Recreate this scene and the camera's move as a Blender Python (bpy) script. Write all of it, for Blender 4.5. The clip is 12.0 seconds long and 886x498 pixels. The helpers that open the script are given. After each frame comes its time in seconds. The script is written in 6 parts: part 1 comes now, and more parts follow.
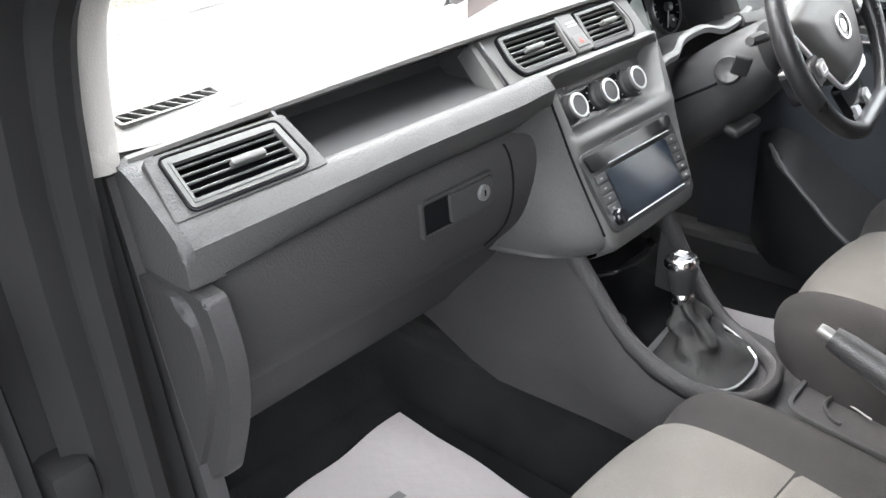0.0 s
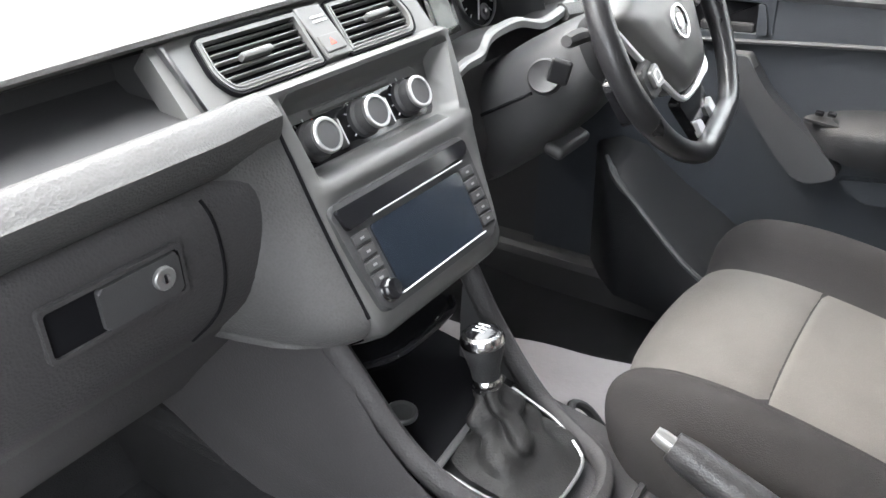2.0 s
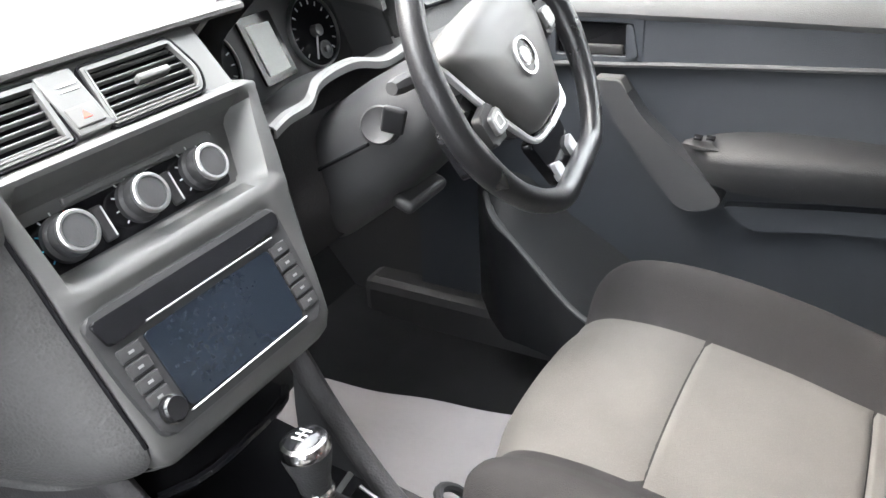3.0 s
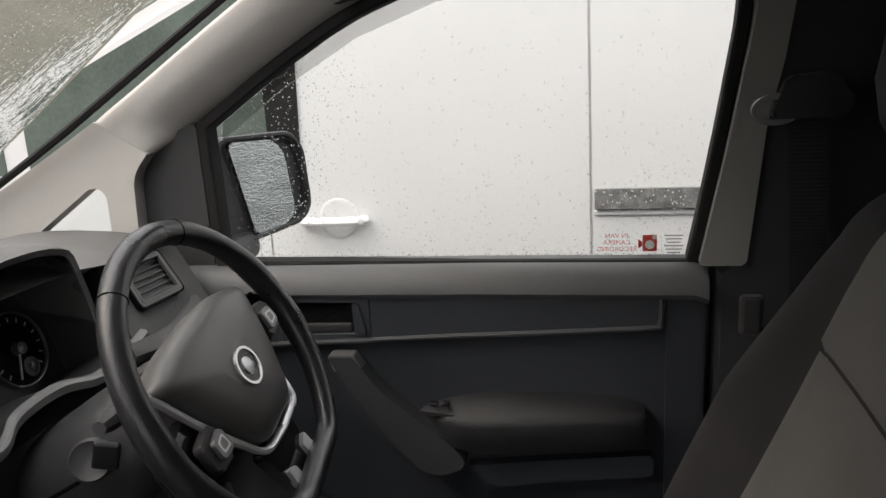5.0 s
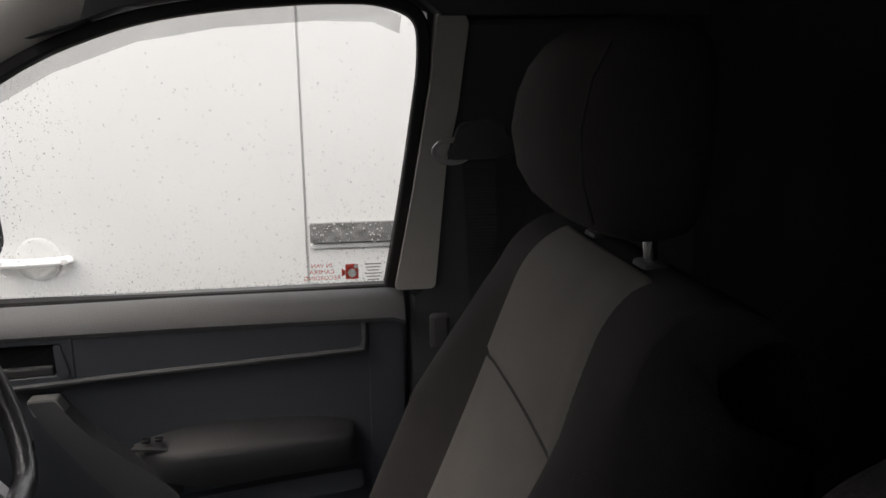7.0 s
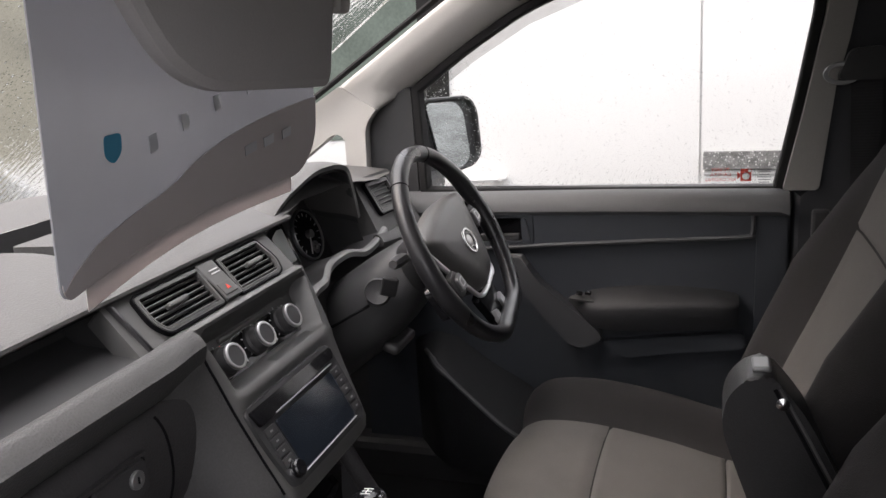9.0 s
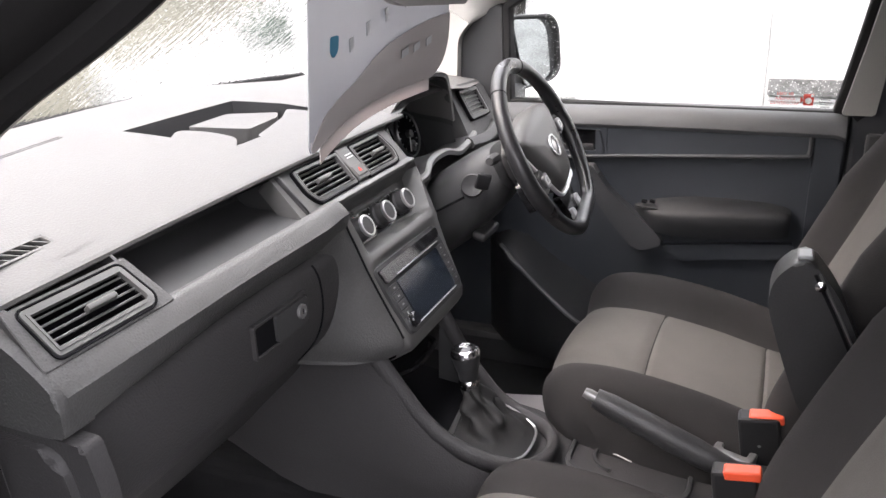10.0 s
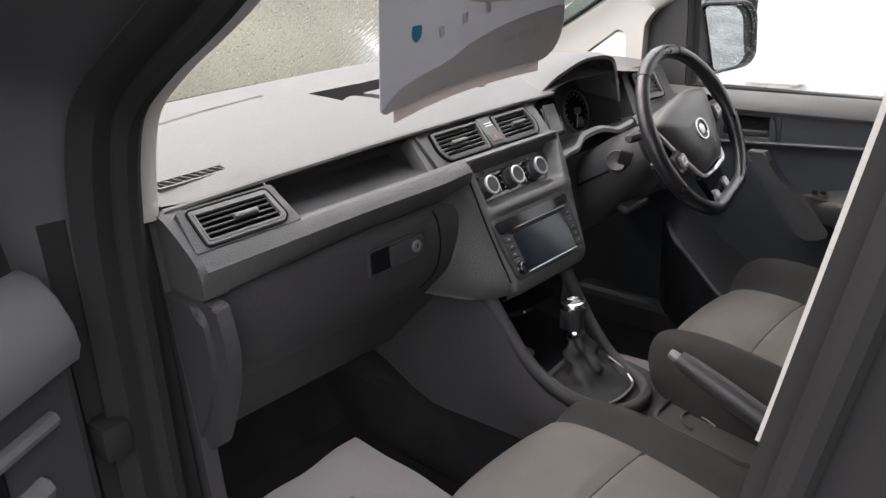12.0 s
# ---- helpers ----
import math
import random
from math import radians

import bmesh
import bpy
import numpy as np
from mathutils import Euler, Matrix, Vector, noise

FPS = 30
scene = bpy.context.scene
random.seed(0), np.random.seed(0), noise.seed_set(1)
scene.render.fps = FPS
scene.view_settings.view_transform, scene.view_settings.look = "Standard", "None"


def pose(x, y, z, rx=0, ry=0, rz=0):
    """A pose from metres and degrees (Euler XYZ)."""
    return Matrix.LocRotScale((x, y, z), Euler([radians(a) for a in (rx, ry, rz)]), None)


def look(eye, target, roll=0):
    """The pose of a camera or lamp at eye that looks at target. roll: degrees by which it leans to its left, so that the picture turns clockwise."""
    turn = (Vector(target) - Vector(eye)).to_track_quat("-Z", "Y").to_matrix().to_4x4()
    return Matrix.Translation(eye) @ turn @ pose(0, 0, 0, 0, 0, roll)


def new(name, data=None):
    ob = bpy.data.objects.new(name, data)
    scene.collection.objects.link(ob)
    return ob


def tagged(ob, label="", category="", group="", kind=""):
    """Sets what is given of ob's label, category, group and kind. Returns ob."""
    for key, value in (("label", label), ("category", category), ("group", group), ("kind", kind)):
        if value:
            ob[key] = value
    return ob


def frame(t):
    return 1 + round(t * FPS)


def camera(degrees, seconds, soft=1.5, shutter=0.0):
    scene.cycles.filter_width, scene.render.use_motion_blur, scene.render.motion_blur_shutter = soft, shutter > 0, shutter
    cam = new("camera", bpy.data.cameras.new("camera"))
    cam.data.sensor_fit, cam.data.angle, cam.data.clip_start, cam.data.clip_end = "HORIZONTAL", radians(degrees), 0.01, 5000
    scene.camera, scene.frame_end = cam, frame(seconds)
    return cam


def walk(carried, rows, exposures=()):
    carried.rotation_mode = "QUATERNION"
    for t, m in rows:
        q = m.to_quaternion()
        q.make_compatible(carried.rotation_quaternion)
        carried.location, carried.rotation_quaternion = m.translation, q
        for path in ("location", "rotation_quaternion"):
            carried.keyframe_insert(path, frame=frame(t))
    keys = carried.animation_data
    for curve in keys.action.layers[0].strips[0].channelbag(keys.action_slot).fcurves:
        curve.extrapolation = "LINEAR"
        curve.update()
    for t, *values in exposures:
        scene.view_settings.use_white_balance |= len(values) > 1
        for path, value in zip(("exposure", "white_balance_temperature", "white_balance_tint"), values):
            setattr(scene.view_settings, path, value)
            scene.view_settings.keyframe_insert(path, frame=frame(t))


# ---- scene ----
cam = camera(57.0, 12.0)
PATH = [
    (0, (-0.9106, -0.4323, 1.4535), (0.5006, 0.9811, 0.4388), -4.4),
    (0.5, (-0.8915, -0.4256, 1.4636), (0.5085, 1.0931, 0.5956), -1.6),
    (1, (-0.8579, -0.4155, 1.4423), (0.5107, 1.1346, 0.581), -3.1),
    (1.5, (-0.7482, -0.3898, 1.4188), (0.6283, 1.101, 0.4702), -2.8),
    (2, (-0.5802, -0.3371, 1.393), (1.0282, 0.7941, 0.319), -1.6),
    (2.5, (-0.4603, -0.3483, 1.3718), (1.2253, 0.6776, 0.3111), -2.3),
    (2.7, (-0.4357, -0.355, 1.3785), (1.2544, 0.663, 0.319), -2.8),
    (4.3, (-0.3315, -0.3752, 1.4569), (1.633, 0.3483, 0.6594), -3.3),
    (4.5, (-0.3326, -0.3741, 1.4681), (1.7069, 0.2509, 0.7815), -3.0),
    (5, (-0.3539, -0.3864, 1.4759), (1.773, 0.0627, 0.9327), -3.3),
    (5.5, (-0.3763, -0.3965, 1.4793), (1.7898, -0.215, 0.9394), -2.3),
    (6, (-0.401, -0.4088, 1.4849), (1.7718, -0.4278, 0.9439), -1.5),
    (6.5, (-0.4222, -0.42, 1.4871), (1.755, -0.6485, 1.0122), -1.0),
    (6.7, (-0.4245, -0.4245, 1.4871), (1.745, -0.7168, 1.0134), -0.8),
    (8.3, (-0.6205, -0.3685, 1.4714), (1.5736, -0.3427, 1.0212), -1.7),
    (8.5, (-0.6832, -0.3696, 1.4703), (1.4941, -0.0907, 1.0268), -2.5),
    (9, (-0.8411, -0.3898, 1.4826), (1.2062, 0.3203, 0.917), -3.9),
    (9.5, (-0.9587, -0.3718, 1.4748), (1.0024, 0.3685, 0.6863), -3.3),
    (10, (-1.0573, -0.3853, 1.505), (0.8814, 0.4267, 0.7311), -1.8),
    (10.5, (-1.0931, -0.5006, 1.4983), (0.6731, 0.5869, 0.6527), -2.5),
    (11, (-1.111, -0.532, 1.5084), (0.6462, 0.5219, 0.6046), -1.6),
    (11.5, (-1.1368, -0.5578, 1.5297), (0.5936, 0.5555, 0.6438), -2.0),
    (12, (-1.1088, -0.6899, 1.5308), (0.4301, 0.7258, 0.7289), -2.7),
]
EXPOSURES = [
    (0, 3.2, 6500, 10), (0.3, 2.15, 6500, 10), (1, 2.3, 6500, 10), (1.5, 2.9, 6500, 10), (2, 3.3, 6500, 10), (2.7, 3.8, 6500, 10),
    (4.3, 1.1, 6800, 11), (5.5, 0.95, 6900, 14), (6.7, 0.95, 6900, 14), (8.3, 1.2, 6800, 16), (9, 1.4, 6800, 17), (9.5, 1.85, 6700, 17), (10, 2.35, 6700, 17), (10.5, 2.15, 6700, 17), (11, 2.55, 6700, 16), (11.5, 2.45, 6700, 16), (12, 1.85, 6700, 15),
]
walk(cam, [(t, look(eye, target, roll)) for t, eye, target, roll in PATH], EXPOSURES)


# ---- sky and light: an overcast, wet day ----
world = bpy.data.worlds.new("sky")
scene.world = world
world.use_nodes = True
wn, wl = world.node_tree.nodes, world.node_tree.links
sky = wn.new("ShaderNodeTexSky")
sky.sky_type = "NISHITA"
sky.sun_disc = False
sky.sun_elevation = radians(50)
sky.sun_rotation = radians(-20)
sky.air_density, sky.dust_density, sky.ozone_density = 1.0, 6.0, 1.0
grey = wn.new("ShaderNodeMixRGB")
grey.inputs[0].default_value = 0.8
grey.inputs[2].default_value = (6.4, 6.6, 6.8, 1)
wl.new(sky.outputs[0], grey.inputs[1])
# an overcast sky is about three times as bright overhead as at the horizon
wco = wn.new("ShaderNodeTexCoord")
wsep = wn.new("ShaderNodeSeparateXYZ")
wl.new(wco.outputs["Generated"], wsep.inputs[0])
wup = wn.new("ShaderNodeMapRange")
wup.inputs["To Min"].default_value, wup.inputs["To Max"].default_value = 0.6, 2.4
wl.new(wsep.outputs["Z"], wup.inputs["Value"])
wmul = wn.new("ShaderNodeVectorMath")
wmul.operation = "SCALE"
wl.new(grey.outputs[0], wmul.inputs[0])
wl.new(wup.outputs["Result"], wmul.inputs["Scale"])
wl.new(wmul.outputs["Vector"], wn["Background"].inputs[0])
wn["Background"].inputs[1].default_value = 0.15

sun = new("sun", bpy.data.lights.new("sun", "SUN"))
sun.data.energy, sun.data.angle, sun.data.color = 0.5, radians(70), (1.0, 0.97, 0.93)
sun.matrix_world = look((0, 0, 5), (0.9, -1.6, 0))


# ---- materials ----
def mat(name, color, rough=0.5, metal=0.0, spec=0.5, coat=0.0):
    m = bpy.data.materials.new(name)
    m.use_nodes = True
    p = m.node_tree.nodes["Principled BSDF"]
    p.inputs["Base Color"].default_value = (*color, 1)
    p.inputs["Roughness"].default_value = rough
    p.inputs["Metallic"].default_value = metal
    p.inputs["Specular IOR Level"].default_value = spec
    p.inputs["Coat Weight"].default_value = coat
    return m


def grain(m, scale=400.0, bump=0.2, vary=0.25, big=6.0, kind="noise", rough_vary=0.12, distance=0.0006):
    """Fine relief and two scales of tone on a material."""
    nt = m.node_tree
    n, l = nt.nodes, nt.links
    p = n["Principled BSDF"]
    co = n.new("ShaderNodeTexCoord")
    if kind == "voronoi":
        fine = n.new("ShaderNodeTexVoronoi")
        fine.inputs["Scale"].default_value = scale
        fine_out = fine.outputs["Distance"]
    elif kind == "weave":
        fine = n.new("ShaderNodeTexWave")
        fine.inputs["Scale"].default_value = scale
        fine.inputs["Distortion"].default_value = 1.5
        fine.inputs["Detail"].default_value = 1.0
        fine_out = fine.outputs["Fac"]
    else:
        fine = n.new("ShaderNodeTexNoise")
        fine.inputs["Scale"].default_value = scale
        fine.inputs["Detail"].default_value = 3.0
        fine_out = fine.outputs["Fac"]
    l.new(co.outputs["Object"], fine.inputs["Vector"])
    wide = n.new("ShaderNodeTexNoise")
    wide.inputs["Scale"].default_value = big
    wide.inputs["Detail"].default_value = 5.0
    l.new(co.outputs["Object"], wide.inputs["Vector"])
    base = p.inputs["Base Color"].default_value[:3]
    both = n.new("ShaderNodeMath")
    both.operation = "MULTIPLY_ADD"
    l.new(wide.outputs["Fac"], both.inputs[0])
    both.inputs[1].default_value = 0.7
    half = n.new("ShaderNodeMath")
    half.operation = "MULTIPLY"
    half.inputs[1].default_value = 0.3
    l.new(fine_out, half.inputs[0])
    l.new(half.outputs[0], both.inputs[2])
    ramp = n.new("ShaderNodeValToRGB")
    ramp.color_ramp.elements[0].position, ramp.color_ramp.elements[1].position = 0.25, 0.75
    ramp.color_ramp.elements[0].color = (*[c * (1 - vary) for c in base], 1)
    ramp.color_ramp.elements[1].color = (*[min(1, c * (1 + vary)) for c in base], 1)
    l.new(both.outputs[0], ramp.inputs["Fac"])
    l.new(ramp.outputs["Color"], p.inputs["Base Color"])
    r0 = p.inputs["Roughness"].default_value
    rr = n.new("ShaderNodeMapRange")
    rr.inputs["To Min"].default_value, rr.inputs["To Max"].default_value = max(0.02, r0 - rough_vary), min(1, r0 + rough_vary)
    l.new(wide.outputs["Fac"], rr.inputs["Value"])
    l.new(rr.outputs["Result"], p.inputs["Roughness"])
    b = n.new("ShaderNodeBump")
    b.inputs["Strength"].default_value, b.inputs["Distance"].default_value = bump, distance
    l.new(fine_out, b.inputs["Height"])
    l.new(b.outputs["Normal"], p.inputs["Normal"])
    return m


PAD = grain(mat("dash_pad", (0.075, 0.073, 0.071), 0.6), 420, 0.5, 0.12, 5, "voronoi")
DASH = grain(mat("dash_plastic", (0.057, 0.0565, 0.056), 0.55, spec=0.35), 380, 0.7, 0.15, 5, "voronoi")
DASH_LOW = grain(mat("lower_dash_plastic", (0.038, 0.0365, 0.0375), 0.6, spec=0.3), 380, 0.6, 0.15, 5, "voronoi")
PANEL = grain(mat("centre_panel_plastic", (0.076, 0.0755, 0.074), 0.46), 900, 0.15, 0.1, 5)
DARK = grain(mat("black_plastic", (0.034, 0.034, 0.035), 0.5, spec=0.35), 600, 0.25, 0.2, 6)
# near-black colour that carries the shade inside gaps, ducts and recesses
VOID = grain(mat("recess_shade_black", (0.007, 0.007, 0.008), 0.8, spec=0.04), 300, 0.2, 0.2, 8)
GLOSS = grain(mat("gloss_black", (0.008, 0.008, 0.009), 0.1), 300, 0.02, 0.2, 12, rough_vary=0.05)
SCREEN = grain(mat("screen_glass", (0.01, 0.013, 0.018), 0.1), 200, 0.02, 0.3, 9, rough_vary=0.08)
CHROME = grain(mat("chrome", (0.75, 0.75, 0.76), 0.16, 1.0), 300, 0.02, 0.1, 20, rough_vary=0.06)
SATIN = grain(mat("satin_silver", (0.55, 0.55, 0.55), 0.34, 1.0), 500, 0.05, 0.1, 12)
SATIN_DARK = grain(mat("satin_grey_trim", (0.2, 0.2, 0.2), 0.35, 0.6), 500, 0.05, 0.1, 12)
WHEEL = grain(mat("smooth_wheel_leather", (0.012, 0.012, 0.013), 0.3), 500, 0.25, 0.25, 14, "voronoi")
DIAL = grain(mat("dial_face", (0.006, 0.006, 0.007), 0.6, spec=0.1), 300, 0.05, 0.2, 10)
RAIN = mat("rain_water", (0.93, 0.95, 0.95), 0.02)
RAIN.node_tree.nodes["Principled BSDF"].inputs["Transmission Weight"].default_value = 1.0
RAIN.node_tree.nodes["Principled BSDF"].inputs["IOR"].default_value = 1.33
BUCKLE = grain(mat("buckle_plastic", (0.012, 0.012, 0.013), 0.45, spec=0.3), 400, 0.1, 0.2, 12)
HUBPAD = grain(mat("hub_pad_plastic", (0.075, 0.073, 0.071), 0.42), 900, 0.15, 0.1, 5)
TRIM = grain(mat("satin_wheel_trim", (0.6, 0.6, 0.61), 0.42, 0.7), 300, 0.05, 0.08, 9)
ARCH = grain(mat("satin_arch_trim", (0.17, 0.17, 0.168), 0.42, spec=0.5), 500, 0.15, 0.08, 6)
HOUSING = grain(mat("cluster_plastic", (0.05, 0.05, 0.051), 0.5, spec=0.35), 700, 0.2, 0.12, 6)
LEATHER = grain(mat("wheel_leather", (0.024, 0.024, 0.025), 0.42), 500, 0.5, 0.25, 14, "voronoi")
GAITER = grain(mat("gaiter_leather", (0.013, 0.0125, 0.0125), 0.55, spec=0.3), 420, 0.5, 0.25, 14, "voronoi")
FABRIC = grain(mat("grey_seat_fabric", (0.104, 0.098, 0.092), 0.95, spec=0.15), 900, 0.6, 0.16, 9, "voronoi", distance=0.0006)
FABRIC_DARK = grain(mat("dark_seat_fabric", (0.026, 0.0245, 0.0245), 0.95, spec=0.15), 900, 0.6, 0.18, 9, "voronoi", distance=0.0006)
SEAM = grain(mat("seam_thread", (0.014, 0.014, 0.014), 0.9), 300, 0.3, 0.2, 20)
# darker copy of the pale pillar trim, with the rear pillar's shade in it
PILLAR_REAR = grain(mat("shaded_pillar_trim", (0.24, 0.232, 0.22), 0.7), 500, 0.25, 0.08, 4, "voronoi")
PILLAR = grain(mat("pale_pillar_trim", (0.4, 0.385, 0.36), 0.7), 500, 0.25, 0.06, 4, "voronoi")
VISOR = grain(mat("visor_fabric", (0.46, 0.445, 0.435), 0.9, spec=0.2), 500, 0.4, 0.1, 4)
LINING = grain(mat("dark_lining", (0.034, 0.035, 0.039), 0.9), 500, 0.4, 0.12, 4)
DOOR = grain(mat("door_plastic", (0.0225, 0.0258, 0.031), 0.46, spec=0.45), 650, 0.4, 0.15, 5, "voronoi")
PULL = grain(mat("pull_handle_plastic", (0.034, 0.0355, 0.0385), 0.45, spec=0.45), 650, 0.4, 0.15, 5, "voronoi")
ARMREST = grain(mat("dark_grained_vinyl", (0.016, 0.0165, 0.018), 0.5, spec=0.35), 500, 0.5, 0.2, 6, "voronoi")
# lighter copy of the door plastic; its tone is the highlight on raised edges
RIDGE = grain(mat("ridge_highlight_plastic", (0.055, 0.056, 0.058), 0.5), 650, 0.3, 0.12, 5, "voronoi")
SILL = grain(mat("sill_plastic", (0.088, 0.089, 0.091), 0.55), 650, 0.4, 0.12, 5, "voronoi")
# black rubber; its low gloss also serves as shade on the passenger's pillar
RUBBER = grain(mat("rubber_and_shaded_body", (0.016, 0.0155, 0.0155), 0.8, spec=0.15), 300, 0.2, 0.2, 9)
CARPET = grain(mat("black_carpet", (0.018, 0.018, 0.019), 1.0, spec=0.1), 500, 1.0, 0.4, 9, distance=0.002)
RED = grain(mat("orange_red_button", (0.62, 0.075, 0.03), 0.4), 300, 0.05, 0.1, 20)
WHITE_PAINT = grain(mat("white_van_paint", (0.69, 0.685, 0.675), 0.5, coat=0.05), 30, 0.0, 0.03, 3)
BODY = grain(mat("dark_body_paint", (0.03, 0.031, 0.034), 0.3, coat=0.5), 30, 0.02, 0.1, 4)
BELT = grain(mat("belt_webbing", (0.015, 0.015, 0.017), 0.8), 900, 0.4, 0.2, 20, "weave")
PRINT_RED = mat("red_print", (0.6, 0.06, 0.04), 0.6)
PRINT_GREY = mat("grey_print", (0.2, 0.2, 0.2), 0.6)
PRINT_BLUE = mat("teal_print", (0.01, 0.2, 0.32), 0.6)
PRINT_PALE = mat("pale_print", (0.75, 0.75, 0.74), 0.6)
LIGHT_GREY = mat("pale_marking", (0.6, 0.6, 0.6), 0.5)
LCD = grain(mat("lcd_panel", (0.68, 0.71, 0.68), 0.25), 300, 0.02, 0.1, 8)
LCD_GREY = grain(mat("wet_lamp_glass", (0.35, 0.36, 0.36), 0.15), 40, 0.2, 0.3, 9)
MIRROR = mat("mirror_glass", (0.85, 0.86, 0.87), 0.03, 1.0)
MIRROR_WET = grain(mat("wet_mirror_glass", (0.3, 0.315, 0.31), 0.12, 1.0), 260, 0.5, 0.3, 30, rough_vary=0.08, distance=0.002)
for node in list(MIRROR_WET.node_tree.nodes):
    if node.type == "TEX_NOISE":
        stretch = MIRROR_WET.node_tree.nodes.new("ShaderNodeMapping")
        stretch.inputs["Scale"].default_value = (0.45, 0.45, 1.5)
        MIRROR_WET.node_tree.links.new(node.inputs["Vector"].links[0].from_socket, stretch.inputs["Vector"])
        MIRROR_WET.node_tree.links.new(stretch.outputs["Vector"], node.inputs["Vector"])
STRIP = grain(mat("ribbed_grey_rubber", (0.15, 0.15, 0.145), 0.35), 260, 1.0, 0.95, 40, distance=0.006)


def paper_material():
    """Thin white crepe-free paper, creased, that lets a little light through."""
    m = grain(mat("white_paper", (0.47, 0.445, 0.45), 0.75), 60, 0.3, 0.04, 9, distance=0.004)
    return m


PAPER = paper_material()


def card_material(name, color):
    m = grain(mat(name, color, 0.35), 40, 0.02, 0.05, 6)
    n, l = m.node_tree.nodes, m.node_tree.links
    t = n.new("ShaderNodeBsdfTranslucent")
    t.inputs["Color"].default_value = (*color, 1)
    mix = n.new("ShaderNodeMixShader")
    mix.inputs[0].default_value = 0.3
    l.new(n["Principled BSDF"].outputs[0], mix.inputs[1])
    l.new(t.outputs[0], mix.inputs[2])
    l.new(mix.outputs[0], n["Material Output"].inputs["Surface"])
    return m


CARD = card_material("card_back", (0.48, 0.49, 0.52))
CARD_PALE = card_material("card_lower_print", (0.6, 0.555, 0.545))
CARD_MARK = card_material("card_faint_print", (0.56, 0.58, 0.6))


def glass_material(name, tint, drops, size, strength, streaks=0.0, gloss=0.5, ior=1.45):
    """Window glass; drops: share of the outer face that rain covers."""
    m = bpy.data.materials.new(name)
    m.use_nodes = True
    n, l = m.node_tree.nodes, m.node_tree.links
    p = n["Principled BSDF"]
    p.inputs["Base Color"].default_value = (*tint, 1)
    p.inputs["Roughness"].default_value = 0.0
    p.inputs["IOR"].default_value = ior
    p.inputs["Specular IOR Level"].default_value = gloss
    p.inputs["Transmission Weight"].default_value = 1.0
    if drops:
        co = n.new("ShaderNodeTexCoord")
        big = n.new("ShaderNodeTexNoise")
        big.inputs["Scale"].default_value = 9.0
        l.new(co.outputs["Object"], big.inputs["Vector"])
        v = n.new("ShaderNodeTexVoronoi")
        v.inputs["Scale"].default_value = size
        l.new(co.outputs["Object"], v.inputs["Vector"])
        ramp = n.new("ShaderNodeMapRange")
        ramp.inputs["From Min"].default_value, ramp.inputs["From Max"].default_value = 0.0, drops
        ramp.inputs["To Min"].default_value, ramp.inputs["To Max"].default_value = 1.0, 0.0
        l.new(v.outputs["Distance"], ramp.inputs["Value"])
        mul = n.new("ShaderNodeMath")
        mul.operation = "MULTIPLY"
        l.new(ramp.outputs["Result"], mul.inputs[0])
        l.new(big.outputs["Fac"], mul.inputs[1])
        b = n.new("ShaderNodeBump")
        b.inputs["Strength"].default_value, b.inputs["Distance"].default_value = strength, 0.004
        high = mul.outputs[0]
        if streaks:
            # water running down the slope of the glass
            mp = n.new("ShaderNodeMapping")
            mp.inputs["Scale"].default_value = (110, 22, 22)
            mp.inputs["Rotation"].default_value = (0, 0, radians(14))
            l.new(co.outputs["Object"], mp.inputs["Vector"])
            run = n.new("ShaderNodeTexNoise")
            run.inputs["Scale"].default_value = 1.0
            run.inputs["Detail"].default_value = 2.0
            l.new(mp.outputs["Vector"], run.inputs["Vector"])
            add = n.new("ShaderNodeMath")
            add.operation = "MULTIPLY_ADD"
            l.new(run.outputs["Fac"], add.inputs[0])
            add.inputs[1].default_value = streaks
            l.new(mul.outputs[0], add.inputs[2])
            high = add.outputs[0]
        l.new(high, b.inputs["Height"])
        l.new(b.outputs["Normal"], p.inputs["Normal"])
    return m


CLEAR = glass_material("clear_glass", (0.95, 0.98, 0.97), 0, 0, 0)
WET = glass_material("rain_wet_glass", (0.78, 0.795, 0.79), 0.3, 170, 0.5, 0.9, gloss=0.3, ior=1.03)
WET_SIDE = glass_material("rain_spotted_glass", (0.96, 0.98, 0.97), 0.16, 130, 0.8, gloss=0.2, ior=1.16)
DEFLECTOR = glass_material("smoked_deflector", (0.62, 0.62, 0.62), 0, 0, 0)
CAR_GLASS = grain(mat("misted_car_glass", (0.10, 0.125, 0.11), 0.12, spec=0.6), 90, 0.1, 0.4, 5)


# ---- building blocks ----
def finish(bm, name, material, smooth=35):
    bmesh.ops.remove_doubles(bm, verts=bm.verts, dist=1e-6)
    bmesh.ops.recalc_face_normals(bm, faces=bm.faces)
    me = bpy.data.meshes.new(name)
    bm.to_mesh(me)
    bm.free()
    me.materials.append(material)
    if smooth:
        me.set_sharp_from_angle(angle=radians(smooth))
        middle = sorted(poly.area for poly in me.polygons)[len(me.polygons) // 2]
        for poly in me.polygons:
            # broad flat faces keep their own normal, rounded edges run smooth
            poly.use_smooth = len(poly.vertices) <= 4 and poly.area < 8 * middle
    return me


def part(name, bm, material, parent=None, label="", smooth=35):
    ob = new(name, finish(bm, name, material, smooth))
    if parent:
        ob.parent = parent
        ob.matrix_parent_inverse = parent.matrix_basis.inverted() if parent.parent is None else Matrix()
    if label:
        tagged(ob, label)
    return ob


